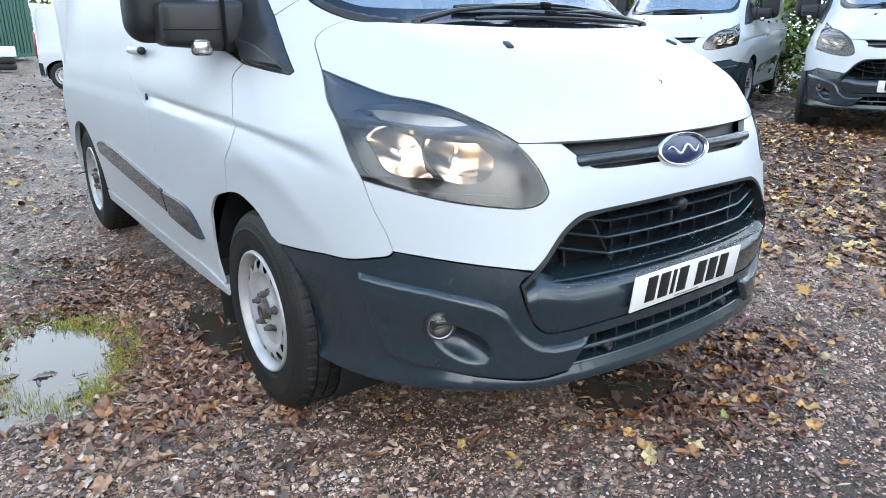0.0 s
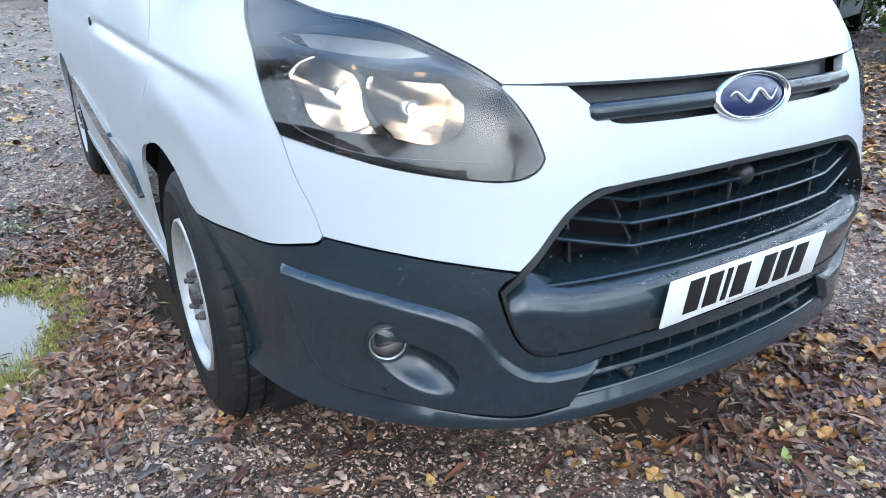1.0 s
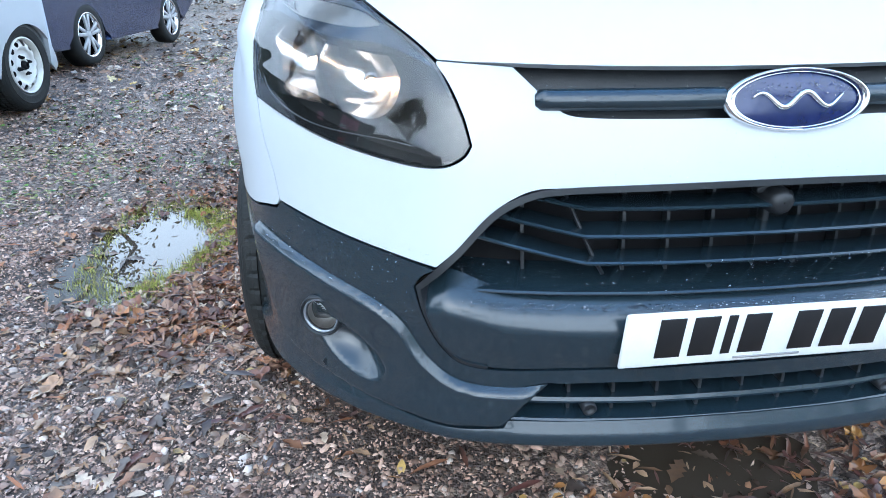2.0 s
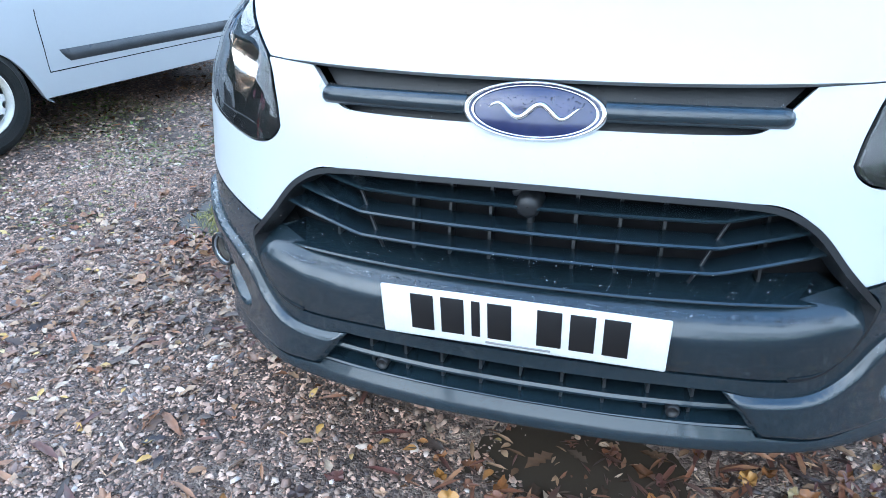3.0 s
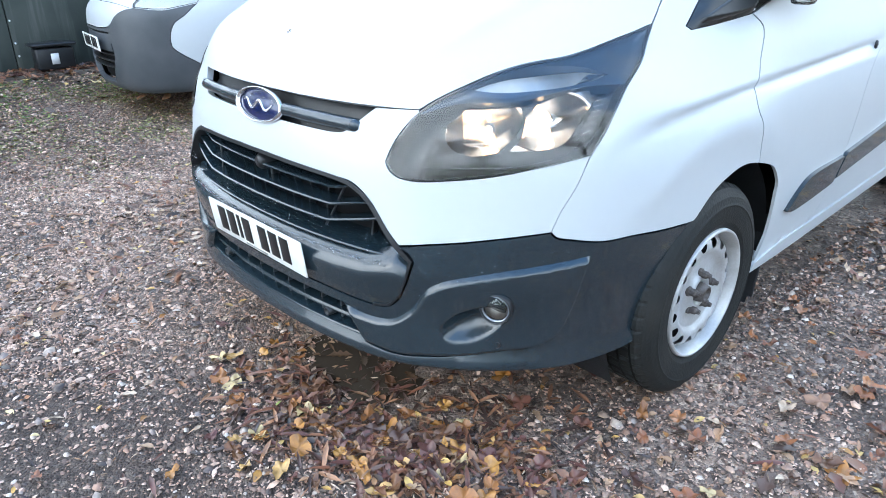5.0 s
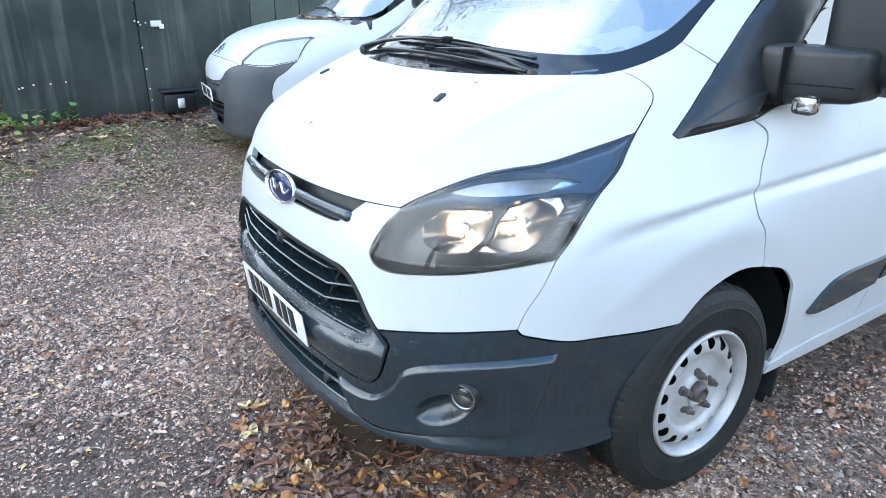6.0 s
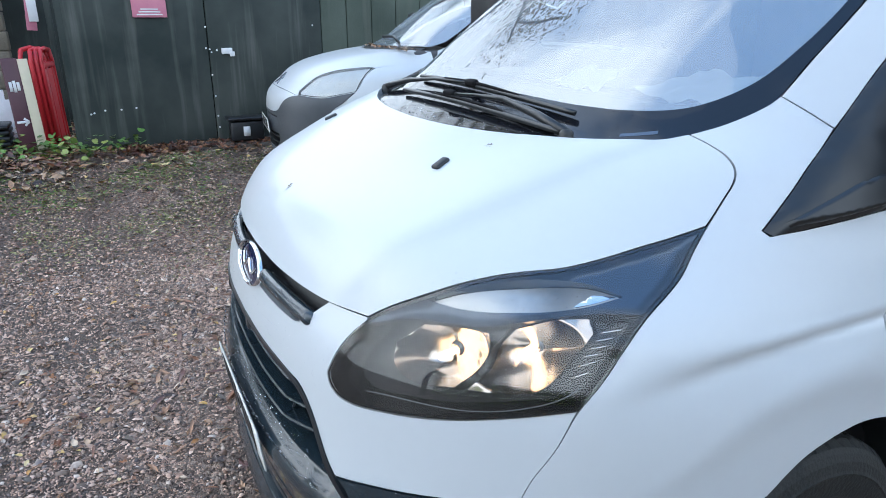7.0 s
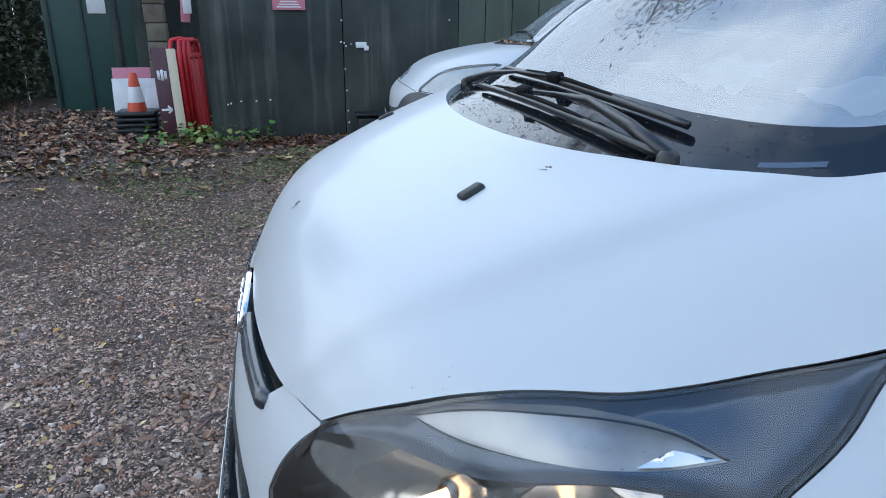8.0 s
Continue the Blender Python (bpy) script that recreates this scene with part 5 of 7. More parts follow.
# coarser pale chips over the darker ground of the open yard
p = spots(13000, -5.4, .3, -2.6, .6, lambda x, y: np.clip((.5 - y) / .7, 0, 1) * np.clip(.2 + .9 * blotch(x + .2 * np.sin(6 * y), y, 2.0), 0, 1))
p[:, 2] += rng.uniform(0, .005, len(p))
scattered("gravel", *chip, p, rng.uniform(.010, .024, len(p)), CHIP, "pale wet stone and bark chips over dark soil", tilt=.42, wobble=.12, category="gravel")

maple = leaf_shape(5, .50, .9, .6)
oak = folded_leaf([(-.5, 0), (-.38, .06), (-.25, .17), (-.15, .09), (-.03, .23), (.07, .12), (.2, .22), (.30, .11), (.5, 0)], .12, .2, .5)
broad = folded_leaf([(-.5, 0), (-.24, .17), (-.06, .12), (.16, .24), (.5, 0)], .15, .25, .6)
birch = folded_leaf([(-.5, 0), (-.32, .17), (-.02, .25), (.28, .14), (.5, 0)], .22, .3, .8)
shred = folded_leaf([(-.5, .0), (-.18, .065), (.22, .07), (.5, .0)], .15, .35, 1.0)
litter_w = lambda x, y: np.clip((np.exp(-((x + 1.35) / .48) ** 2 - ((y - .85) / 1.0) ** 2) + .07 + .25 * np.where(y > 2.2, 1, 0)) * (.35 + .9 * blotch(x, y, 1.3)), 0, 1) * np.where((np.abs(x) < .9) & (y > .7), .2, 1) * (1 - .75 * in_puddle(x, y))


def crumpled(seed):
    """A dead leaf with pointed lobes, buckled and curled up at its edge as it dried."""
    r = random.Random(seed)
    n, lobes = 22, r.choice((3, 5, 5))
    a, b, c, d = (r.uniform(0, 6.3) for _ in range(4))
    curl, buckle, fold = r.uniform(.1, .6), r.uniform(.05, .11), r.uniform(-.25, .45)
    slim = r.uniform(.5, .9)
    pts = [(0, 0, 0)]
    for f in (.5, 1.0):
        for i in range(n):
            t = 2 * math.pi * i / n
            lobe = .5 + .5 * math.cos(lobes * t)
            q = f * .5 * (.72 + .28 * lobe ** .8) * (1 + .16 * math.sin(2 * t + d)) * (1 + .10 * math.sin(9 * t + a)) * (.75 + .35 * abs(math.cos(t / 2)))
            x, y = q * math.cos(t), slim * q * math.sin(t)
            pts.append((x, y, curl * (x * x + y * y) * (1 + .7 * math.sin(t + b)) + fold * abs(y) * .5 + buckle * f * math.sin(4 * t + c) + .5 * buckle * math.sin(11 * x + d)))
    f = [(0, 1 + i, 1 + (i + 1) % n) for i in range(n)]
    for i in range(n):
        k = (i + 1) % n
        f += [(1 + i, 1 + n + i, 1 + n + k), (1 + i, 1 + n + k, 1 + k)]
    return np.array(pts), np.array(f)


DEAD_LEAF = scattered_material("dead_leaf", [(.30, .15, .075), (.17, .082, .048), (.42, .26, .15), (.09, .052, .037), (.56, .42, .29), (.24, .10, .048), (.38, .17, .065), (.20, .09, .055), (.06, .04, .032), (.27, .16, .10), (.13, .06, .042), (.32, .13, .05), (.11, .06, .04)], .34)
GOLD_LEAF = scattered_material("golden_leaf", [(.38, .18, .045), (.24, .105, .035), (.50, .31, .11), (.15, .07, .03), (.52, .40, .20), (.30, .13, .04), (.09, .05, .03), (.42, .22, .055), (.12, .06, .032)], .26)
CRUMPLED = [crumpled(k) for k in range(1, 7)]


def dead_leaves(count, box, weight, lo, hi, material, words, tilt=.4, low=.004, high=.030):
    for k, shape in enumerate(CRUMPLED):
        p = spots(max(count // len(CRUMPLED), 1), *box, weight)
        p[:, 2] += rng.uniform(low, high, len(p))
        scattered("leaf_litter", *shape, p, rng.uniform(lo, hi, len(p)), material, words, tilt=tilt, category="leaves")


for shape, count, lo, hi in ((shred, 6500, .02, .05), (broad, 1500, .03, .07), (oak, 300, .04, .08), (birch, 2000, .02, .05)):
    p = spots(count, -3.6, 2.8, -1.35, 5.2, litter_w)
    p[:, 2] += rng.uniform(.002, .016, count)
    scattered("leaf_litter", *shape, p, rng.uniform(lo, hi, count), BROWN_LEAF, "wet brown fallen leaves lying on gravel", tilt=.40, category="leaves")
drift_w = lambda x, y: np.clip(1.3 * np.exp(-((x + 1.28 + .10 * np.sin(4 * y)) / .28) ** 2 - ((y - 1.35) / .85) ** 2) * (.5 + .7 * blotch(x, y, 2.1)), 0, 1) * (1 - .97 * in_puddle(x, y)) * np.clip((y - .75) / .6, 0, 1) + .006
p = spots(2600, -2.3, -.75, .2, 3.4, drift_w)
p[:, 2] += rng.uniform(.003, .020, len(p))
scattered("leaf_litter", *shred, p, rng.uniform(.03, .085, len(p)), DEAD_LEAF, "torn brown leaves and stalks beside a wheel", tilt=.35, category="leaves")
dead_leaves(800, (-2.3, -.75, .2, 3.4), drift_w, .04, .088, DEAD_LEAF, "wet brown leaves matted between a puddle and a wheel", .16, .003, .016)
p = spots(34, -2.4, -.8, -.3, 1.0, lambda x, y: .5 + 0 * x)
p[:, 2] += .006
scattered("leaf_litter", *shred, p, rng.uniform(.10, .18, len(p)), RUSSET_LEAF, "long russet leaves trodden into gravel", tilt=.08, category="leaves")
dead_leaves(420, (-2.9, 2.4, -1.3, 1.2), lambda x, y: .5 + 0 * x, .015, .042, DEAD_LEAF, "single brown leaves strewn on gravel", .3)
dead_leaves(420, (.9, 2.6, .4, 3.4), lambda x, y: .5 + .3 * blotch(x, y), .03, .075, DEAD_LEAF, "single brown leaves strewn on gravel", .3)
# brown mulch trodden into the open yard
yard_w = lambda x, y: np.maximum(np.clip((-y - .15) / .9, 0, 1) * np.clip((-x - 1.5) / 1.6, .10, 1), .75 * np.clip((-x - 2.2) / .9, 0, 1)) * (.45 + .55 * blotch(x, y, 1.8))
for shape, count, lo, hi, m in ((shred, 9000, .018, .045, BROWN_LEAF), (shred, 9500, .018, .045, RUSSET_LEAF), (birch, 4000, .016, .035, RUSSET_LEAF)):
    p = spots(count, -5.4, -.2, -2.6, 1.5, yard_w)
    p[:, 2] += rng.uniform(.002, .012, count)
    scattered("leaf_litter", *shape, p, rng.uniform(lo, hi, count), m, "brown mulch trodden into wet gravel", tilt=.30, category="leaves")
# clump of yellow leaves under the nose of the van
clump_w = lambda x, y: np.clip(1.2 * np.exp(-(((x - .42 - .35 * (y - .1)) / .36) ** 2 + ((y - .11) / .21) ** 2)) + .008, 0, 1) * (1 - .8 * in_puddle(x, y))
for shape, count, lo, hi, m in ((shred, 900, .04, .11, RUSSET_LEAF), (shred, 500, .02, .06, BROWN_LEAF), (birch, 120, .03, .05, BROWN_LEAF), (birch, 40, .03, .05, YELLOW_LEAF), (birch, 4, .04, .06, GREEN_LEAF)):
    p = spots(count, -1.2, 2.0, -.9, 1.1, clump_w)
    p[:, 2] += rng.uniform(.002, .016, count)
    scattered("leaf_litter", *shape, p, rng.uniform(lo, hi, count), m, "rotting brown leaves and stalks by a puddle", tilt=.30, category="leaves")
dead_leaves(130, (-1.0, 1.8, -.8, 1.0), clump_w, .04, .085, GOLD_LEAF, "golden and brown leaves matted by a puddle", .20, .006, .020)
dead_leaves(150, (-1.0, 1.8, -.8, 1.0), clump_w, .03, .075, RUSSET_LEAF, "golden and brown leaves matted by a puddle", .22, .004, .018)
for shape, count, m in ((broad, 5200, DEAD_LEAF), (maple, 3400, YELLOW_LEAF), (birch, 3000, RUSSET_LEAF)):
    p = spots(count, 1.3, 6.2, -1.2, 7.5, lambda x, y: np.clip((x - 1.2) / 1.4, .1, 1) * (.55 + .45 * blotch(x, y)))
    p[:, 2] += rng.uniform(.003, .03, count)
    scattered("leaf_litter", *shape, p, rng.uniform(.05, .11, count), m, "thick brown and yellow leaves under parked vans", tilt=.35, category="leaves")
for shape, count, m, x0, x1, y0, y1 in ((oak, 700, RUSSET_LEAF, -6.0, -5.45, -.4, 3.5), (maple, 500, RUSSET_LEAF, -6.0, -5.6, -.4, 3.5), (broad, 2400, RUSSET_LEAF, -8.4, -5.2, -3.4, -.5), (birch, 2000, BROWN_LEAF, -8.4, -4.6, -3.4, -.5)):
    p = spots(count, x0, x1, y0, y1, lambda x, y: .3 + .7 * blotch(x, y, 2.0))
    p[:, 2] += rng.uniform(.003, .05, count)
    scattered("leaf_litter", *shape, p, rng.uniform(.05, .11, count), m, "dry russet leaves drifted along a dark wall", tilt=.5, category="leaves")
# leaves strewn farther off, and along the wall
far_w = lambda x, y: np.clip(np.where(x > 1.6, .9, 0) + np.where(y > 4.0, .55, 0) + np.where(x < -5.0, 1, 0) + .35 * np.where(x < -4.2, 1, 0), 0, 1) * (.4 + .6 * blotch(x, y))
for shape, count, m in ((broad, 7000, BROWN_LEAF), (maple, 3000, YELLOW_LEAF), (birch, 4500, BROWN_LEAF)):
    p = spots(count, -9.5, 11, -3.5, 11, far_w)
    p[:, 2] += rng.uniform(.003, .03, count)
    scattered("leaf_litter", *shape, p, rng.uniform(.05, .12, count), m, "brown and yellow autumn leaves over the yard", tilt=.35, category="leaves")
p = spots(6000, -7, 5, 5.5, 24, lambda x, y: .3 + .7 * blotch(x, y, .8))
p[:, 2] += .01
scattered("leaf_litter", *broad, p, rng.uniform(.06, .15, len(p)), BROWN_LEAF, "brown leaves over the far yard", tilt=.35, category="leaves")
strew = spots(420, -2.6, 2.4, -1.3, 1.6, lambda x, y: .6 + 0 * x)
strew[:, 2] += .006
scattered("leaf_litter", *birch, strew, rng.uniform(.02, .045, len(strew)), YELLOW_LEAF, "small yellow leaves strewn on gravel", tilt=.3, category="leaves")

# debris floating on the puddles
for a, b, ra, rb, d in PUDDLES[:3]:
    for shape, k, lo, hi in ((shred, 26, .015, .08), (oak, 7, .05, .10), (birch, 5, .02, .05)):
        r, t = np.sqrt(rng.uniform(.1, 1.1, k)), rng.normal(3.6, 1.2, k)
        p = np.stack([a + ra * r * np.cos(t), b + rb * r * np.sin(t), np.full(k, -.017)], 1)
        scattered("leaf_litter", *shape, p, rng.uniform(lo, hi, k), BROWN_LEAF, "leaf scraps floating on a puddle", tilt=.05, category="leaves")
# grass tufts round the puddle
GRASS = scattered_material("yellow_grass", [(.46, .45, .08), (.34, .37, .06), (.56, .52, .14), (.22, .26, .045)], .5)
blade_v = np.array([(-.04, 0, 0), (.04, 0, 0), (-.03, .05, .5), (.03, .05, .5), (0, .22, 1.0)])
blade_f = np.array([(0, 1, 3), (0, 3, 2), (2, 3, 4)])
p = spots(15000, -1.75, -1.0, 1.1, 2.5, lambda x, y: np.exp(-((np.hypot((x + 1.50) / .25, (y - 1.78) / .46) - 1) / .22) ** 2) * np.where((x > -1.48) & (y < 2.15), np.clip(blotch(x, y, 5), .15, 1), .06))
p[:, 2] = np.maximum(p[:, 2], -.021)
scattered("grass", blade_v, blade_f, p, rng.uniform(.010, .034, len(p)), GRASS, "yellow-green grass at the edge of a puddle", tilt=.7, category="grass")
# raindrops standing on the bumper and scraps on the bonnet
RAIN = clear("rain_water", (.95, .97, 1.0), .0, 1.5)


def drops(count, u0, u1, v0, v1, lo, hi, lift=.0):
    u, v = rng.uniform(u0, u1, count), rng.uniform(v0, v1, count)
    p = laid(u, v, lift)
    return p, rng.uniform(lo, hi, count) * rng.uniform(.5, 1, count)


for count, u0, u1, v0, v1, lo, hi, lift in ((420, -.95, .95, .415, .470, .002, .007, .0), (520, -.52, .52, .386, .398, .002, .007, .004), (260, -1.0, -.6, .30, .46, .002, .005, .012), (260, .6, 1.0, .30, .46, .002, .005, .012), (500, -.5, .5, .60, .76, .0015, .0035, .0), (260, -.40, .40, .80, 1.27, .0015, .003, .006), (1500, -.6, .68, 1.31, 1.48, .002, .006, -.004), (500, -.40, .40, .715, .738, .002, .004, .014), (90, .64, .95, .70, .97, .0012, .003, .004), (90, -.95, -.64, .70, .97, .0012, .003, .004)):
    p, size = drops(count, u0, u1, v0, v1, lo, hi, lift)
    scattered("raindrops", *ico, p, size, RAIN, "raindrops standing on the van", squash=(1, 1, .8), wobble=.05, category="raindrops")
for u, v, size, turn in ((.012, .925, .034, 60), (.417, 1.252, .030, 20), (-.10, 1.06, .012, 0), (.17, 1.19, .012, 90), (.55, 1.10, .010, 40)):
    on_van("leaf_scrap", u, v, size, turn, BROWN_LEAF, "small brown leaf scrap on a wet bonnet")


# two crumpled papers left on the dashboard
for px, py, pz, turn, w, d, words in ((.47, 1.03, 1.276, -12, .33, .20, "crumpled white paper lying on a dashboard"), (.16, .94, 1.276, -8, .22, .09, "small white paper slip on a dashboard")):
    verts = [(w * (i / 10 - .5), d * (j / 7 - .5), .010 + .012 * math.sin(i * 1.3 + j * .7) * math.cos(j * 1.1 - i * .4) + .045 * j / 7) for j in range(8) for i in range(11)]
    sheet = obj("paper", verts, [(j * 11 + i, j * 11 + i + 1, j * 11 + i + 12, j * 11 + i + 11) for j in range(7) for i in range(10)], PLATE)
    sheet.matrix_basis = pose(px, py, pz, 0, 0, turn)
    tagged(sheet, words, "paper", "papers on the dashboard")

# ---- two more vans of the same kind in a row beside the hedge ----
for m, words in ((pose(5.64, 1.516, .216, 0, 0, -67.5), "white panel van with dark bumper beside a hedge"), (pose(6.058, 4.622, .24, 0, 0, -69), "white panel van parked nose-out among fallen leaves")):
    other = tagged(copy_thing(van, m), words)
    for bulb in other.children_recursive:
        if bulb.name.startswith("bulb"):
            bulb.material_slots[0].link = "OBJECT"
            bulb.material_slots[0].material = GREYTRIM

# ---- small white delivery van with a deep dark bumper ----
DUSTY = mat("dusty_bumper", (0.040, 0.047, 0.055), 0.45, 0, (0.075, 0.080, 0.088), 4.0, 0.7, 0.3, 300, rough_var=.1)
CREAM = mat("wheel_cream", (0.78, 0.78, 0.73), 0.5, 0.0, (0.58, 0.56, 0.51), 10, 0.6, 0.2, 120)


MILKY = mat("milky_reflector", (0.74, 0.78, 0.80), 0.40, 0.0, (0.62, 0.66, 0.68), 7, 0.6)
SMALL_AT, SMALL_YAW = (-4.27, 1.04, .02), -7.0


def build_small_van(m):
    take_shape([0, .15, .30, .44, .56, .66, .74, .80, .83, .85, .858, .858, .858], [0, .006, .028, .07, .14, .24, .37, .53, .70, .95, 1.4, 2.6, 3.9],
               [.10, .03, .0, .0, .004, .016, .06, .13, .22, .36, .64, .96, 1.35, 1.68, 2.1], [.21, .26, .47, .62, .73, .80, .865, .925, 1.005, 1.07, 1.135, 1.185, 1.43, 1.63, 1.77],
               [.21, .26, .47, .62, .73, .79, .85, .90, .96, 1.005, 1.035, 1.06, 1.27, 1.49, 1.67], [.80, .83, .85, .858, .858, .858, .857, .855, .853, .85, .845, .84, .80, .75, .70],
               [1] * 11 + [.95, .85, .8, .75], [3, 3, 3, 3, 3, 3, 3, 3, 3, 4, 6, 8, 8, 8, 8])
    W = lambda z: float(SHAPE["v_of_z"](z))
    V = lambda z: float(SHAPE["v_of_z"](z + (.07 if z > .30 else .01)))
    small = new("delivery_van", None)
    small.matrix_basis = m
    tagged(small, "small white delivery van with a deep grey bumper", "van")
    hub_u = float(SHAPE["u_of_y"](.87))
    rear_u = float(SHAPE["u_of_y"](3.50))
    arc = lambda c, r, up, n: [(c + r * math.cos(t), V(.20) + up * math.sin(t)) for t in (math.pi - math.pi * k / n for k in range(n + 1))]
    front_arc, rear_arc = arc(hub_u, .385, .43, 14), arc(rear_u, .38, .42, 14)
    cut = 5
    # deep bumper wrapping back to the wheel
    bump_half = [(0, W(.69)), (.22, W(.69)), (.34, W(.702)), (.40, W(.725)), (.46, W(.785)), (.54, W(.832)), (.62, W(.846)), (.75, W(.840)), (.85, W(.842)), (.95, W(.868)), (1.030, W(.892)), (1.004, W(.815)), (.925, W(.74)), (.888, W(.64)), (.892, W(.57)), (.95, V(.45)), (front_arc[3][0] - .006, front_arc[3][1])]
    bump_half += [(a - .006, b) for a, b in reversed(front_arc[1:3])] + [(hub_u - .37, V(.22)), (.6, V(.215)), (.3, V(.215)), (0, V(.215))]
    mouth = [(0, V(.60)), (.36, V(.60)), (.40, V(.42)), (.30, V(.28)), (0, V(.27))]
    mouth2 = mouth + [(-a, b) for a, b in reversed(mouth) if a > 0]
    panel("bumper", bump_half, DUSTY, small, .03, whole=True, holes=[mouth2], rim=.04, bump=lambda u, v: .012 * np.exp(-((np.abs(u) - .60) / .25) ** 2), label="deep dusty grey plastic bumper")
    panel("grille_back", [(0, V(.64)), (.44, V(.62)), (.44, V(.25)), (0, V(.24))], DARK, small, .06, whole=True, lift=-.07, rim=0)
    for z in (.33, .38, .43):
        strip("grille_slat", np.linspace(-.37, .37, 20), V(z), V(z), -.01, -.05, BLACK, small, .012)
    strip("grille_bar", np.linspace(-.36, .36, 20), V(.52), V(.52), -.006, -.03, DUSTY, small, .13)
    plate_on(small, Matrix.Translation((0, -.022, .575)) @ pose(0, 0, 0, 4, 0, 0), label="white number plate with black bars")
    lamp = [(.60, W(.855)), (.64, W(.852)), (.75, W(.846)), (.85, W(.848)), (.95, W(.874)), (1.030, W(.899)), (.985, W(.97)), (.92, W(1.045)), (.865, W(1.082)), (.82, W(1.086)), (.74, W(1.068)), (.66, W(1.045)), (.605, W(1.01)), (.575, W(.95)), (.572, W(.885))]
    nose = [(0, W(.696)), (.215, W(.696)), (.335, W(.708)), (.394, W(.731)), (.454, W(.791)), (.535, W(.838)), (.594, W(.851)), (.566, W(.884)), (.569, W(.951)), (.60, W(1.014)), (.657, W(1.050)), (.738, W(1.074)), (.82, W(1.092)), (.868, W(1.088)), (.985, W(1.156)), (.80, W(1.186)), (.6, W(1.178)), (.3, W(1.170)), (0, W(1.166))]
    panel("bonnet", nose, PAINT, small, .04, whole=True, rim=.02, label="white bonnet with leaf debris")
    us = np.linspace(-.565, .565, 40)
    part("bonnet_gap", tube_bm([Vector(p) for p in laid(us, np.array([W(.882 - .03 * (u / .565) ** 4) for u in us]), .0015)], .0025, 5), GREYTRIM, small)
    for s in (1, -1):
        wing = [(1.036, W(.893)), (1.010, W(.815)), (.931, W(.74)), (.894, W(.64)), (.898, W(.573)), (.953, V(.455)), (front_arc[3][0], front_arc[3][1])] + front_arc[4:] + [(hub_u + .375, V(.245)), (rear_u - .365, V(.265))] + rear_arc[1:] + [(4.3, V(.27)), (4.3, V(1.60)), (1.25, V(1.60)), (1.0, V(1.50)), (.86, W(1.28)), (.82, W(1.20)), (.99, W(1.159)), (.872, W(1.088)), (.926, W(1.048)), (.991, W(.972))]
        win = [(1.12, V(1.12)), (1.30, V(1.14)), (2.0, V(1.16)), (2.0, V(1.54)), (1.35, V(1.54)), (1.12, V(1.40))]
        panel("body_side", wing, PAINT, small, .06, side=s, rim=.03, holes=[win], label="white van side")
        panel("side_window", win, GLASS, small, .1, side=s, lift=-.01, rim=0).visible_shadow = False
        lens = panel("headlamp", lamp, MILKY, small, .03, side=s, lift=-.010, rim=0, bump=lambda u, v: -.012 * np.sin(u * 7) ** 2, label="clear swept-back headlamp")
        panel("lens", lamp, LENS, lens, .03, side=s, rim=0, label="clear lens").visible_shadow = False
        lamp_in = ring(lamp, -.007)
        q = np.array(lamp + lamp_in)
        at = laid(q[:, 0] * s, q[:, 1], .003)
        k_n = len(lamp)
        obj("lamp_seal", at, [(k, (k + 1) % k_n, k_n + (k + 1) % k_n, k_n + k) for k in range(k_n)], BLACK, lens)
        rub = [(hub_u + .58, V(.415)), (hub_u + .55, V(.455)), (rear_u - .46, V(.475)), (rear_u - .45, V(.395)), (hub_u + .62, V(.38))]
        panel("rub_strip", rub, DUSTY, small, .02, side=s, lift=.016, ease=.02, rim=.018, label="dark side rub strip")
        seam = [(hub_u + .46, V(.33)), (hub_u + .466, V(.33)), (hub_u + .44, V(.70)), (hub_u + .434, V(.70))]
        panel("door_gap", seam, DARK, small, .05, side=s, lift=.001, rim=0)
        panel("door_gap", [(hub_u + .46, V(.33)), (rear_u - .55, V(.36)), (rear_u - .55, V(.366)), (hub_u + .46, V(.336))], DARK, small, .05, side=s, lift=.001, rim=0)
        mirror = part("mirror", box_bm((.18, .12, .20), (s * .98, 1.62, 1.36), .05), BLACK, small, "black door mirror")
        for yy in (.87, 3.50):
            wheel(small, s * .84, yy, s, .322, .315, 12, 4, steel=CREAM, nutted=DARK, label="cream steel disc with small oval holes")
            part("inner_arch", box_bm((.25, .80, .40), (s * .60, yy, .52), .05), DARK, small)
    glass = [(0, W(1.193)), (.45, W(1.198)), (.72, W(1.213)), (.78, W(1.255)), (.82, V(1.40)), (.80, V(1.56)), (.6, V(1.60)), (0, V(1.61))]
    panel("windscreen", glass, SKY_MISTED, small, .08, whole=True, rim=0, label="windscreen mottled with condensation").visible_shadow = False
    cowl = [(0, W(1.168)), (.3, W(1.173)), (.6, W(1.181)), (.70, W(1.186)), (.70, W(1.205)), (.45, W(1.195)), (0, W(1.19))]
    panel("cowl", cowl, BLACK, small, .05, whole=True, rim=.02, lift=-.006, label="black cowl full of dead leaves")
    us = np.linspace(.01, 4.3, 40)
    edge = skin(us, np.full(len(us), V(1.66)))
    verts = [(e[0] * f, e[1], e[2] + .03 * (1 - f * f)) for e in edge for f in np.linspace(-1, 1, 7)]
    obj("roof", verts, [(i * 7 + k, i * 7 + k + 1, i * 7 + k + 8, i * 7 + k + 7) for i in range(39) for k in range(6)], PAINT, small, "white roof")
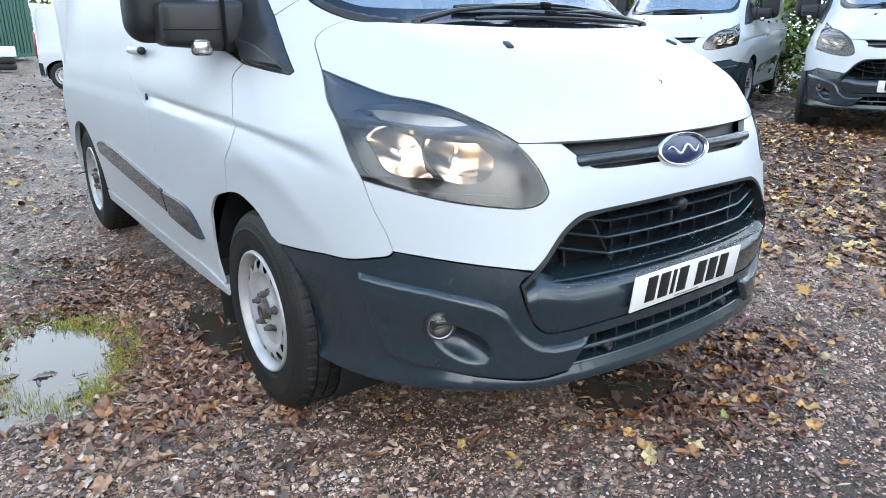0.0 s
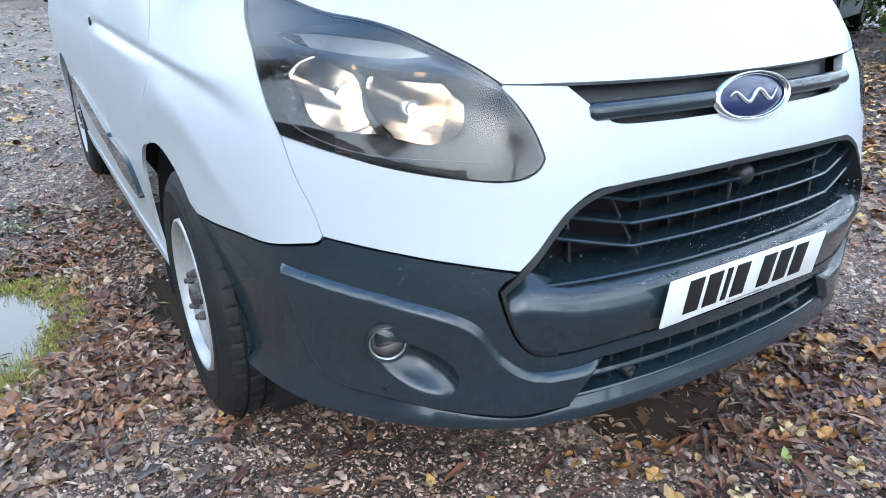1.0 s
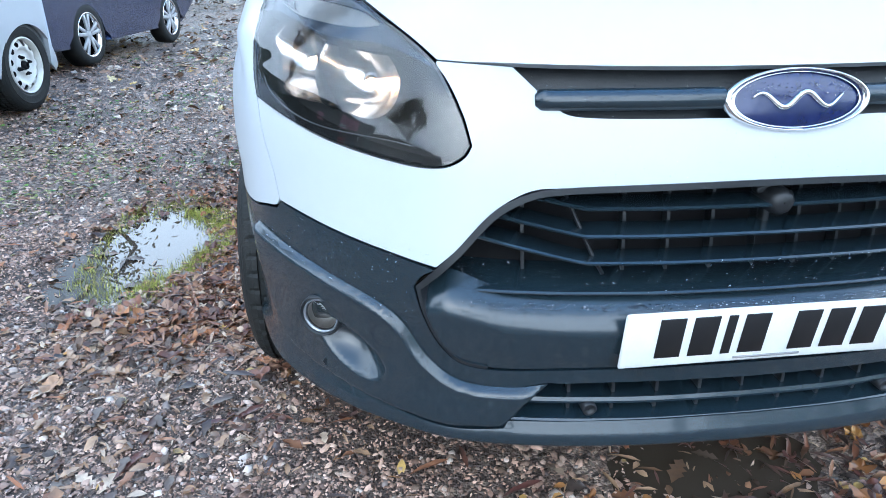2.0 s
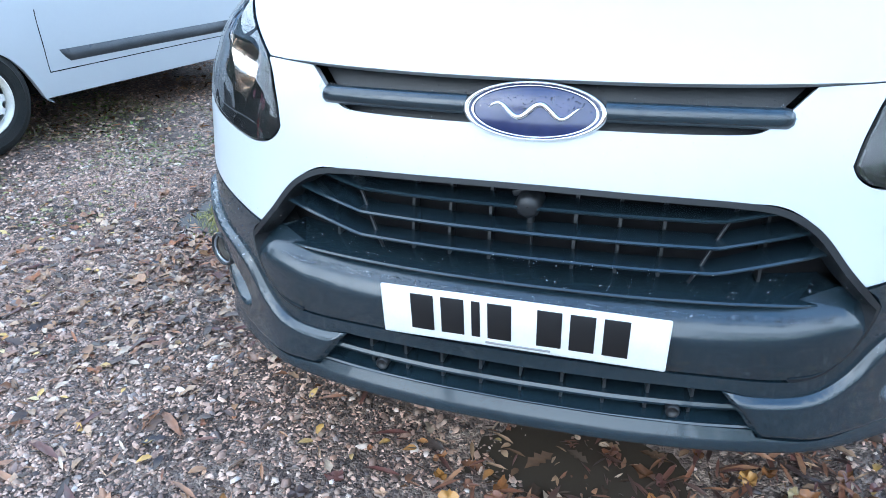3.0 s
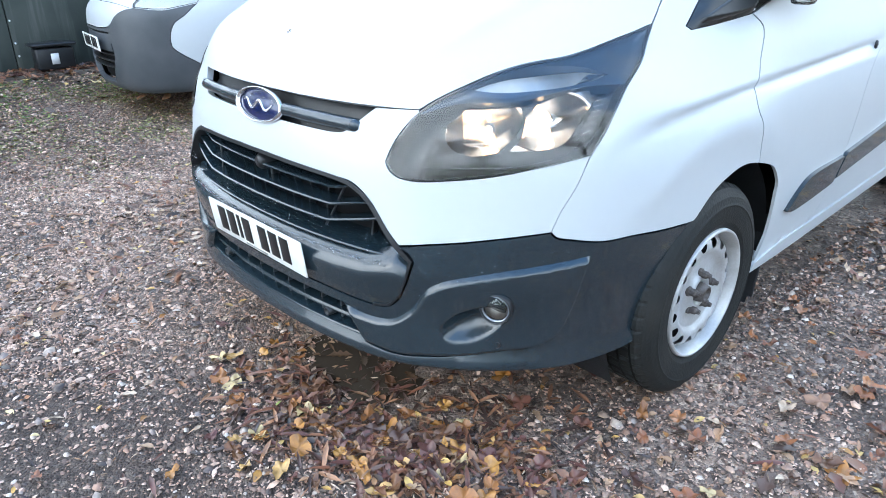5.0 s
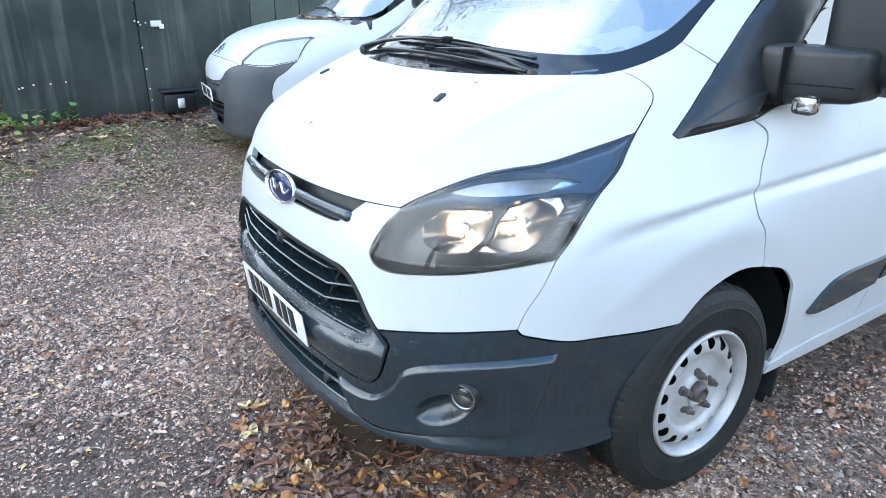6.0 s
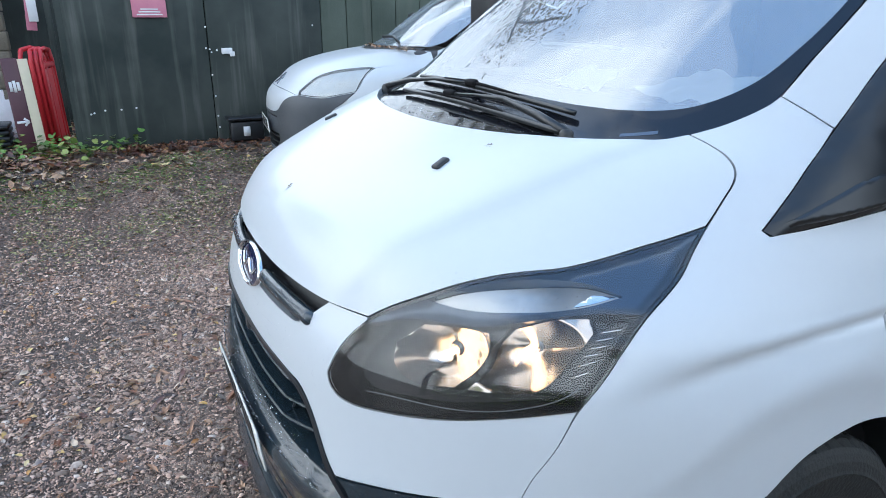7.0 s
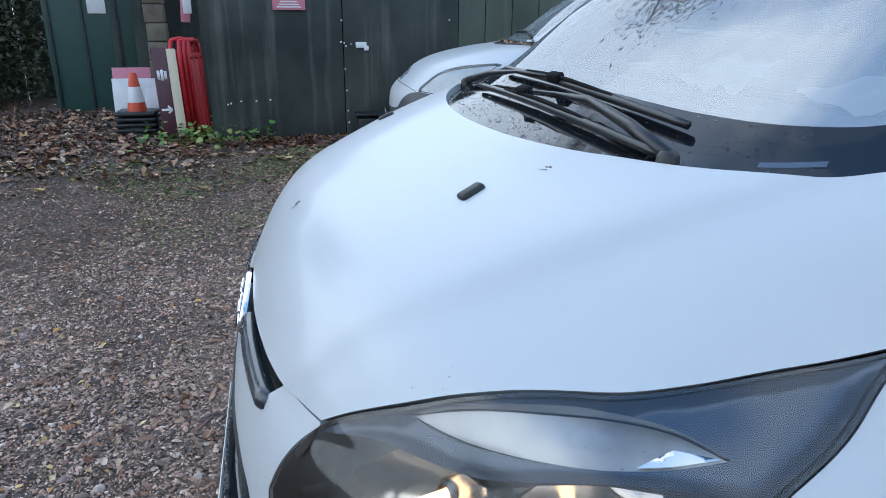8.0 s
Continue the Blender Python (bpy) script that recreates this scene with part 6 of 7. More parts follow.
    part("underbody", box_bm((1.30, 3.3, .22), (0, 1.95, .36), .05), DARK, small, "dark underside")
    part("tailgate", box_bm((1.66, .06, 1.40), (0, 3.90, 1.02), .03), PAINT, small, "white rear doors")
    part("cabin", box_bm((1.40, .5, .16), (0, 1.35, 1.09), .05), SEAT, small, "dark dashboard")
    for x in (-.35, .35):
        part("seat", joined(box_bm((.45, .14, .60), (x, 2.1, 1.05), .05), box_bm((.25, .1, .18), (x, 2.12, 1.42), .04)), SEAT, small)
    # plain double chevron on the bonnet
    for dz in (0, .036):
        z0 = .925 + dz
        a, b, c = (Vector(laid(u, W(z), .004)) for u, z in ((-.075, z0 - .03), (0, z0 + .015), (.075, z0 - .03)))
        part("nose_mark", tube_bm([a, b, c], .006, 6), GREYTRIM, small)
    arm = [Vector(laid(u, v, .03)) for u, v in ((.45, W(1.20)), (.2, W(1.235)), (-.1, W(1.23)))]
    part("wiper", tube_bm(arm, .011, 6), BLACK, small, "black wiper")
    take_shape(PLAN_X, PLAN_Y, LEVEL_Y, LEVEL_Z, SIDE_Z, HALF, DEEP, BEND)
    return small


build_small_van(pose(*SMALL_AT, 0, 0, SMALL_YAW))
# dead leaves caught under its windscreen
q = np.stack([rng.uniform(-.5, .75, 130), rng.normal(1.0, .035, 130), np.full(130, 1.18 + SMALL_AT[2])], 1)
q[:, 1] += .12 * np.abs(q[:, 0]) ** 2
c, s = math.cos(radians(SMALL_YAW)), math.sin(radians(SMALL_YAW))
q = np.stack([SMALL_AT[0] + c * q[:, 0] - s * q[:, 1], SMALL_AT[1] + s * q[:, 0] + c * q[:, 1], q[:, 2]], 1)
scattered("leaf_litter", *birch, q, rng.uniform(.03, .06, len(q)), BROWN_LEAF, "dead leaves caught below a windscreen", tilt=.5, category="leaves")

# ---- dark blue car behind it ----
NAVY = mat("navy_paint", (0.010, 0.018, 0.055), 0.25, 0.2, (0.014, 0.022, 0.07), 3, coat=.8)
car = new("car", None)
car.matrix_basis = pose(-3.3, 6.6, 0, 0, 0, -10)
tagged(car, "dark blue car with silver alloy wheels among leaves", "car")
prof = [(-1.05, .22), (-1.10, .45), (-1.02, .66), (-.55, .80), (.0, .90), (.62, 1.36), (1.9, 1.40), (2.5, 1.0), (2.75, .92), (2.8, .45), (2.7, .22)]
outline = [(-1.05, .24), (-.40, .22)] + [(.36 * math.cos(t), .22 + .42 * math.sin(t)) for t in np.linspace(math.pi, 0, 12)] + [(.4, .22), (1.55, .22)] + [(1.95 + .36 * math.cos(t), .22 + .42 * math.sin(t)) for t in np.linspace(math.pi, 0, 12)] + [(2.35, .22)] + [p for p in reversed(prof[1:-1])]
bm = bmesh.new()
left = [bm.verts.new((-1.70, y, z)) for y, z in outline]
right = [bm.verts.new((0.0, y, z)) for y, z in outline]
bm.faces.new(left), bm.faces.new(list(reversed(right)))
for k in range(len(outline)):
    k2 = (k + 1) % len(outline)
    bm.faces.new((left[k], right[k], right[k2], left[k2]))
bmesh.ops.bevel(bm, geom=[e for e in bm.edges if abs(e.verts[0].co.x - e.verts[1].co.x) < .01], offset=.04, segments=2, affect="EDGES")
part("body", bm, NAVY, car, "dark blue painted body", smooth=False)
for s, x in ((1, .0), (-1, -1.70)):
    for yy in (0.0, 1.95):
        hub = new("wheel", None)
        hub.parent, hub.matrix_basis = car, pose(x, yy, .31, 0, 0, 0 if s > 0 else 180)
        r = .31
        part("tyre", lathe_bm([(-.19, .215), (-.195, .27), (-.17, .308), (-.03, .31), (-.005, .29), (.005, .25), (0, .217)], 56), RUBBER, hub, "black rubber tyre")
        part("rim", lathe_bm([(-.19, .21), (.0, .217), (.004, .212), (-.004, .200), (-.05, .19)], 56), CHROME, hub, "silver alloy rim")
        part("hub_cap", lathe_bm([(-.05, .055), (-.012, .052), (-.008, .03), (-.008, .001)], 24), STEEL, hub, "silver hub")
        for k in range(5):
            for dt in (-.20, .20):
                t = 2 * math.pi * k / 5 + dt
                sp = box_bm((.022, .036, .165), (-.015, 0, .125), .007)
                sp.transform(Matrix.Rotation(t, 4, "X"))
                part("spoke", sp, STEEL, hub)
        part("brake_disc", lathe_bm([(-.08, .15), (-.075, .15), (-.075, .001)], 32), DARK, hub)

# ---- black board wall, doorway and junk ----
def boards_material(name, dark, mid, pale):
    """Weathered painted boards: soft blotches and pale upright runs of rain and dirt."""
    m = bpy.data.materials.new(name)
    m.use_nodes = True
    n, l = m.node_tree.nodes, m.node_tree.links
    b, co = n["Principled BSDF"], n.new("ShaderNodeTexCoord")
    big, run, fine = n.new("ShaderNodeTexNoise"), n.new("ShaderNodeTexNoise"), n.new("ShaderNodeTexNoise")
    long = n.new("ShaderNodeMapping")
    long.inputs["Scale"].default_value = (9, 9, .55)
    l.new(co.outputs["Object"], long.inputs["Vector"]), l.new(long.outputs["Vector"], run.inputs["Vector"])
    l.new(co.outputs["Object"], big.inputs["Vector"]), l.new(co.outputs["Object"], fine.inputs["Vector"])
    big.inputs["Scale"].default_value, big.inputs["Detail"].default_value = 1.4, 7
    run.inputs["Scale"].default_value, run.inputs["Detail"].default_value = 1.0, 5
    fine.inputs["Scale"].default_value, fine.inputs["Detail"].default_value = 45, 4
    r1, r2, mix, pick = n.new("ShaderNodeValToRGB"), n.new("ShaderNodeValToRGB"), n.new("ShaderNodeMixRGB"), n.new("ShaderNodeMath")
    r1.color_ramp.elements[0].position, r1.color_ramp.elements[1].position = .35, .68
    r1.color_ramp.elements[0].color, r1.color_ramp.elements[1].color = (*dark, 1), (*mid, 1)
    r2.color_ramp.elements[0].position, r2.color_ramp.elements[1].position = .55, .74
    l.new(big.outputs["Fac"], r1.inputs[0]), l.new(run.outputs["Fac"], r2.inputs[0])
    pick.operation = "MULTIPLY"
    l.new(r2.outputs["Color"], pick.inputs[0]), l.new(big.outputs["Fac"], pick.inputs[1])
    mix.inputs[2].default_value = (*pale, 1)
    l.new(pick.outputs[0], mix.inputs[0]), l.new(r1.outputs["Color"], mix.inputs[1]), l.new(mix.outputs[0], b.inputs["Base Color"])
    b.inputs["Roughness"].default_value, b.inputs["Specular IOR Level"].default_value = .75, .25
    bp = n.new("ShaderNodeBump")
    bp.inputs["Strength"].default_value, bp.inputs["Distance"].default_value = .5, .004
    l.new(fine.outputs["Fac"], bp.inputs["Height"]), l.new(bp.outputs["Normal"], b.inputs["Normal"])
    return m


TARRED = boards_material("tarred_boards", (0.023, 0.031, 0.029), (0.057, 0.066, 0.060), (0.153, 0.159, 0.143))
OLIVE = boards_material("grey_green_boards", (0.050, 0.065, 0.052), (0.086, 0.104, 0.085), (0.144, 0.148, 0.126))
GREEN_DOOR = mat("green_door_paint", (0.018, 0.052, 0.044), 0.5, 0, (0.026, 0.068, 0.058), 3, 0.5, 0.3, 60)
SOIL_EDGE = mat("muddy_stone", (0.075, 0.060, 0.048), 0.85, 0, (0.13, 0.11, 0.085), 5, 0.8, 0.8, 50)
BLOCK = mat("pale_blockwork", (0.20, 0.18, 0.14), 0.85, 0, (0.11, 0.10, 0.075), 6, 0.8, 0.8, 60)
ORANGE = mat("cone_orange", (0.55, 0.075, 0.02), 0.5, 0, (0.42, 0.06, 0.02), 12)
RED = mat("barrier_red", (0.55, 0.018, 0.03), 0.45, 0, (0.42, 0.015, 0.025), 8, coat=.2)
WHITE = mat("white_sheet", (0.70, 0.71, 0.72), 0.5, 0, (0.58, 0.59, 0.60), 8)
PINK = mat("pink_sign", (0.52, 0.20, 0.27), 0.5, 0, (0.44, 0.16, 0.23), 14)
MAROON = mat("maroon_sign", (0.050, 0.012, 0.022), 0.4, 0, (0.065, 0.016, 0.028), 9)
wall = new("wall_west", None)
tagged(wall, "black painted board wall with pale bolt heads and stains", "wall", kind="structure")
wall.location = (-6.05, 0, .10)
edges = [-.44, .86, 2.08] + [2.08 + .30 * k for k in range(1, 19)]
for a, b in zip(edges, edges[1:]):
    part("board", box_bm((.05, b - a - .008, 2.15), (-.012 * ((a * 7) % 2), (a + b) / 2, 1.06), .006), TARRED if b < 2.1 else OLIVE, wall)
part("backing", box_bm((.03, 7.8, 2.1), (-.06, 3.5, 1.05), .004), DARK, wall)
part("batten", box_bm((.12, .07, 2.2), (-.05, -.46, 1.08), .008), TARRED, wall)
for y, z in [(-.33, .42), (-.30, .43), (-.20, .45), (-.05, .45), (.09, .46), (.85, 1.24), (.835, 1.03), (.87, 1.02), (.885, .99), (.94, 1.01), (.87, .76), (.88, .54), (.885, .33), (.89, .21), (1.98, 1.25)]:
    bolt = lathe_bm([(0, .010), (.008, .009), (.011, .001)], 10, "x")
    bolt.transform(Matrix.Translation((.022, y, z)))
    part("bolt_head", bolt, WHITE, wall)
sign = part("wall_sign", box_bm((.012, .32, .30), (-6.02, .335, 1.585), .003), PINK)
tagged(sign, "faded pink sign screwed to black boards", "sign")
for k in range(3):
    part("sign_bar", box_bm((.003, .24 - .04 * k, .013), (-6.012, .335, 1.462 + .025 * k), 0), WHITE, sign)
box = part("lock_plate", joined(box_bm((.03, .11, .06), (-6.01, 1.04, 1.10), .006), box_bm((.02, .05, .05), (-6.0, 1.09, 1.07), .006)), WHITE)
tagged(box, "small white lock plate on black boards", "lock")
kerb = part("plinth", box_bm((.40, 3.6, .10), (-5.80, 2.3, .13), .03), SOIL_EDGE)
tagged(kerb, "low stone edging strewn with leaves along the wall", "kerb", kind="structure")
bin_ = part("black_crate", joined(box_bm((.16, .34, .20), (-5.76, 1.12, .30), .02), box_bm((.20, .40, .03), (-5.76, 1.12, .43), .01)), BLACK)
tagged(bin_, "low black plastic crate with a white label", "crate")
part("crate_label", box_bm((.003, .07, .10), (-5.677, 1.11, .30), 0), WHITE, bin_)
# unseen dark boards, added where there is only shade behind the shrubs
fence = part("shade_backing", joined(*[box_bm((.04, .58, 2.4), (-10.4, -3.2 - .6 * k, 1.2), .006) for k in range(16)]), TARRED)
tagged(fence, "added dark boards standing in for shade behind shrubs", "fence", kind="structure")
# recess with a green door and a blockwork pier
door = part("door_1", box_bm((.08, 1.16, 2.5), (-8.85, -2.10, 1.35), .01), GREEN_DOOR)
tagged(door, "dark green wooden door with a paper notice", "door", kind="structure")
for y in (-2.62, -2.22, -1.80):
    part("door_panel_edge", box_bm((.03, .035, 2.4), (-8.80, y, 1.35), .006), TARRED, door)
part("paper_notice", box_bm((.004, .22, .24), (-8.797, -2.03, 1.50), .001), WHITE, door, "white paper notice")
pier = new("pier", None)
tagged(pier, "pale blockwork pier beside the door", "pier", kind="structure")
for k in range(10):
    part("block", box_bm((.22, .22, .205), (-7.9, -1.20 + .006 * (k % 3), .11 + .213 * k), .012), BLOCK, pier)
back = part("wall_back", box_bm((.1, 2.6, 2.6), (-8.2, -.2, 1.3), .01), TARRED)
tagged(back, "black boards closing the recess", "wall", kind="structure")
torn = part("torn_poster", joined(box_bm((.01, .36, .62), (-7.17, -.90, 1.94), .004, pose(0, 0, 0, 6, 0, 0)), box_bm((.01, .10, .40), (-7.15, -.76, 1.50), .004, pose(0, 0, 0, -4, 0, 0)), box_bm((.01, .52, .50), (-7.17, -1.25, 1.98), .004)), PINK)
frame_post = part("door_frame", joined(box_bm((.06, 1.0, .08), (-7.2, -1.05, 2.24), .01), box_bm((.06, .06, 2.2), (-7.2, -.60, 1.16), .01), box_bm((.06, .06, 2.2), (-7.2, -1.52, 1.16), .01)), TARRED)
tagged(frame_post, "dark timber frame round an opening", "frame", kind="structure")
tagged(torn, "torn pink and white poster hanging in a doorway", "poster")
part("poster_scrap", box_bm((.012, .30, .18), (-7.15, -.86, 1.76), .004), WHITE, torn)
part("poster_scrap", box_bm((.012, .09, .22), (-7.13, -.74, 1.50), .004), WHITE, torn)


def traffic_cone(at):
    cone = part("traffic_cone", joined(lathe_bm([(.0, .19), (.05, .185), (.14, .18), (.155, .15), (.16, .13), (.27, .100)], 32, "z")), BLACK)
    cone.matrix_basis = Matrix.Translation(at)
    tagged(cone, "orange and white traffic cone on a stack of black bases", "cone")
    part("cone_band", lathe_bm([(.26, .101), (.36, .084)], 32, "z"), ORANGE, cone)
    part("cone_sleeve", lathe_bm([(.36, .086), (.52, .060)], 32, "z"), WHITE, cone, "white reflective sleeve")
    part("cone_tip", lathe_bm([(.52, .059), (.65, .036), (.66, .028), (.66, .001)], 32, "z"), ORANGE, cone)
    for k in range(5):
        part("cone_base", box_bm((.41 - .006 * k, .41, .042), (0, 0, .025 + .056 * k), .016), BLACK, cone)
    return cone


traffic_cone((-6.60, -1.30, .14))
tub = part("white_panel", joined(box_bm((.012, .46, .56), (-6.98, -1.37, .43), .004, pose(0, 0, 0, 0, -7, 0)), box_bm((.012, .22, .46), (-6.95, -1.16, .38), .004, pose(0, 0, 0, 0, -9, 0))), WHITE)
tagged(tub, "white plastic sheets leaning behind a traffic cone", "panel")
pk = part("pink_board", box_bm((.012, .40, .40), (-7.08, -1.40, .62), .004, pose(0, 0, 0, 0, -6, 0)), PINK)
tagged(pk, "pink board leaning behind white sheets", "board")


def red_barrier(m):
    """A stackable plastic barrier: rounded frame, two slots at the top, panel and feet."""
    b = new("barrier", None)
    b.matrix_basis = m
    tagged(b, "red plastic pedestrian barrier leaning in a stack", "barrier", "stacked barriers")
    for y in (-.15, .15):
        part("barrier_post", tube_bm([(0, y, .02), (0, y, .90), (0, y * .8, 1.0)], .022, 8), RED, b)
    part("barrier_top", tube_bm([(0, -.12, 1.0), (0, 0, 1.02), (0, .12, 1.0)], .022, 8), RED, b)
    part("barrier_panel", box_bm((.02, .28, .74), (0, 0, .45), .008), RED, b)
    for y in (-.07, .07):
        part("barrier_rib", box_bm((.034, .025, .80), (0, y, .50), .01), RED, b)
    part("barrier_rail", box_bm((.036, .30, .05), (0, 0, .86), .012), RED, b)
    return b


one = red_barrier(pose(-6.52, -.76, .13, 0, -2, 50))
for k in range(1, 4):
    copy_thing(one, pose(-6.52 - .02 * k, -.76 + .042 * k, .12, 0, -2, 74))
board = part("arrow_sign", box_bm((.035, .14, .95), (0, 0, .47), .006), MAROON)
board.matrix_basis = pose(-6.1, -.92, .13, 0, -8, 20)
tagged(board, "narrow maroon direction board with a white arrow", "sign")
part("sign_edge", box_bm((.037, .09, .93), (0.0, .115, .47), .004), mat("cream_edge", (.62, .55, .40), .6), board, "cream painted edge")
for k, w in enumerate((.09, .11, .08)):
    part("sign_bar", box_bm((.003, .026, w), (.0195, -.035 + .033 * k, .68), 0), WHITE, board)
arrow = joined(box_bm((.003, .10, .024), (.0195, -.005, .34), 0), box_bm((.003, .055, .020), (.0195, .030, .357), 0, pose(0, 0, 0, -42, 0, 0)), box_bm((.003, .055, .020), (.0195, .030, .323), 0, pose(0, 0, 0, 42, 0, 0)))
part("sign_arrow", arrow, WHITE, board, "white arrow")


# ---- far side: container, a van seen from behind, hedge and trees ----
CONTAINER = mat("green_container", (0.028, 0.085, 0.062), 0.5, 0.1, (0.04, 0.105, 0.08), 2, 0.6, 0.3, 40)
BARK = mat("bark", (0.075, 0.062, 0.048), 0.9, 0, (0.035, 0.036, 0.026), 12, 0.8, 0.9, 60)
small = folded_leaf([(-.5, 0), (.05, .24), (.5, 0)], .25, .3, .0)
sprig = folded_leaf([(-.5, 0), (-.2, .18), (.2, .2), (.5, 0)], .2, .3, .8)
# hedge leaf darkened: the shade over the shrubs by the door is in its colour
SHADED_LEAF = scattered_material("shaded_shrub_leaf", [(.018, .034, .014), (.030, .050, .018), (.012, .020, .010), (.045, .060, .020)], .5)
HEDGE_LEAF = scattered_material("hedge_leaf", [(.06, .14, .022), (.12, .24, .035), (.20, .34, .05), (.035, .085, .018), (.28, .38, .07), (.36, .38, .06)], .45)
AUTUMN_LEAF = scattered_material("autumn_leaf", [(.16, .13, .03), (.10, .12, .03), (.28, .19, .04), (.07, .09, .025), (.22, .12, .03)], .5)
box = part("storage_container", box_bm((6.1, .06, .14), (2.95, .02, .08), .01), CONTAINER, smooth=False)
box.matrix_basis = pose(-3.8, 32.6, .48, 0, 0, 4)
tagged(box, "green corrugated steel storage container", "container")
for k in range(46):
    part("rib", box_bm((.10, .03, 2.4), (k * .13, .0 if k % 2 else .04, 1.35), .006), CONTAINER, box, smooth=False)
rear = part("container_body", box_bm((6.1, 2.3, 2.5), (2.95, 1.25, 1.28), .02), CONTAINER, box)
far_van = copy_thing(van, pose(4.69, 17.16, 0, 0, 0, 60))
tagged(far_van, "white panel van at the far end of the yard")
panel("rear_bumper", [(4.735, .17), (4.735, .45), (4.83, .47), (4.83, .17)], BUMPER, far_van, .08, side=-1, lift=.02, rim=.03, label="dark grey rear bumper corner")


def tree(at, height, spread, seed, leaf_n, material, leaf=.09, name="tree", words="bare-limbed tree with thinning autumn leaves", low=.35):
    """A tapered trunk with forking limbs, and a crown of many single leaves round the limbs' ends."""
    r = random.Random(seed)
    t = new(name, None)
    t.matrix_basis = Matrix.Translation(at)
    tagged(t, words, "tree", "trees round the yard")
    limbs, tips = [], []

    def grow(p, d, length, rad, depth):
        pts, p0 = [p], p
        for k in range(3):
            d = (d + Vector((r.gauss(0, .16), r.gauss(0, .16), r.gauss(.04, .10)))).normalized()
            p0 = p0 + d * (length / 3)
            pts.append(p0)
        limbs.append(tube_bm(pts, rad, 6 if depth else 9, [1, .88, .76, .62]))
        if depth >= 1:
            tips.extend(pts[1:])
        if depth < 3:
            for k in range(r.choice((2, 3, 3))):
                out = Vector((r.gauss(0, 1), r.gauss(0, 1), r.uniform(-.1, .6))).normalized()
                grow(pts[r.choice((2, 3, 3))], (d * .55 + out * .75 * spread).normalized(), length * r.uniform(.55, .78), rad * .55, depth + 1)

    grow(Vector((0, 0, -.1)), Vector((0, 0, 1)), height * low, height * .022 + .03, 0)
    part("trunk", joined(*limbs), BARK, t, "rough brown trunk and limbs")
    tip = np.array([tuple(p) for p in tips])
    pick = tip[rng.integers(0, len(tip), leaf_n)] + rng.normal(0, height * .045, (leaf_n, 3))
    crown = scattered("crown", *small, pick, rng.uniform(.7, 1.4, leaf_n) * leaf, material, "thin yellow-green foliage", tilt=.9, parent=t)
    return t


def hedge(name, x0, y0, x1, y1, depth, height, count, words, leaf=.085, green=None):
    """A rough hedge: woody stems with a deep, uneven mass of single leaves."""
    t = new(name, None)
    tagged(t, words, "hedge")
    d = Vector((x1 - x0, y1 - y0, 0))
    n = Vector((-d.y, d.x, 0)).normalized()
    stems = []
    r = random.Random(3)
    for k in range(int(d.length / .45)):
        p = Vector((x0, y0, 0)) + d * r.random() + n * r.uniform(-.3, .3) * depth
        stems.append(tube_bm([p, p + Vector((r.gauss(0, .15), r.gauss(0, .15), height * .5)), p + Vector((r.gauss(0, .4), r.gauss(0, .4), height * .95))], .022, 5, [1, .7, .3]))
    part("stems", joined(*stems), BARK, t, "woody hedge stems")
    a, b, h = rng.uniform(0, 1, count), rng.normal(0, .30, count), rng.beta(1.4, 1.5, count)
    bulge = 1 + .25 * np.sin(a * 23) + .18 * np.sin(a * 57 + 2)
    hh = height * (.10 + .9 * h) * (1 + .10 * np.sin(a * 31 + 1) + .06 * np.sin(a * 83))
    p = np.stack([x0 + (x1 - x0) * a + n.x * b * depth * bulge, y0 + (y1 - y0) * a + n.y * b * depth * bulge, hh], 1)
    scattered("foliage", *small, p, rng.uniform(.6, 1.4, count) * leaf, green or HEDGE_LEAF, "dense green hedge leaves", tilt=.9, parent=t)
    return t


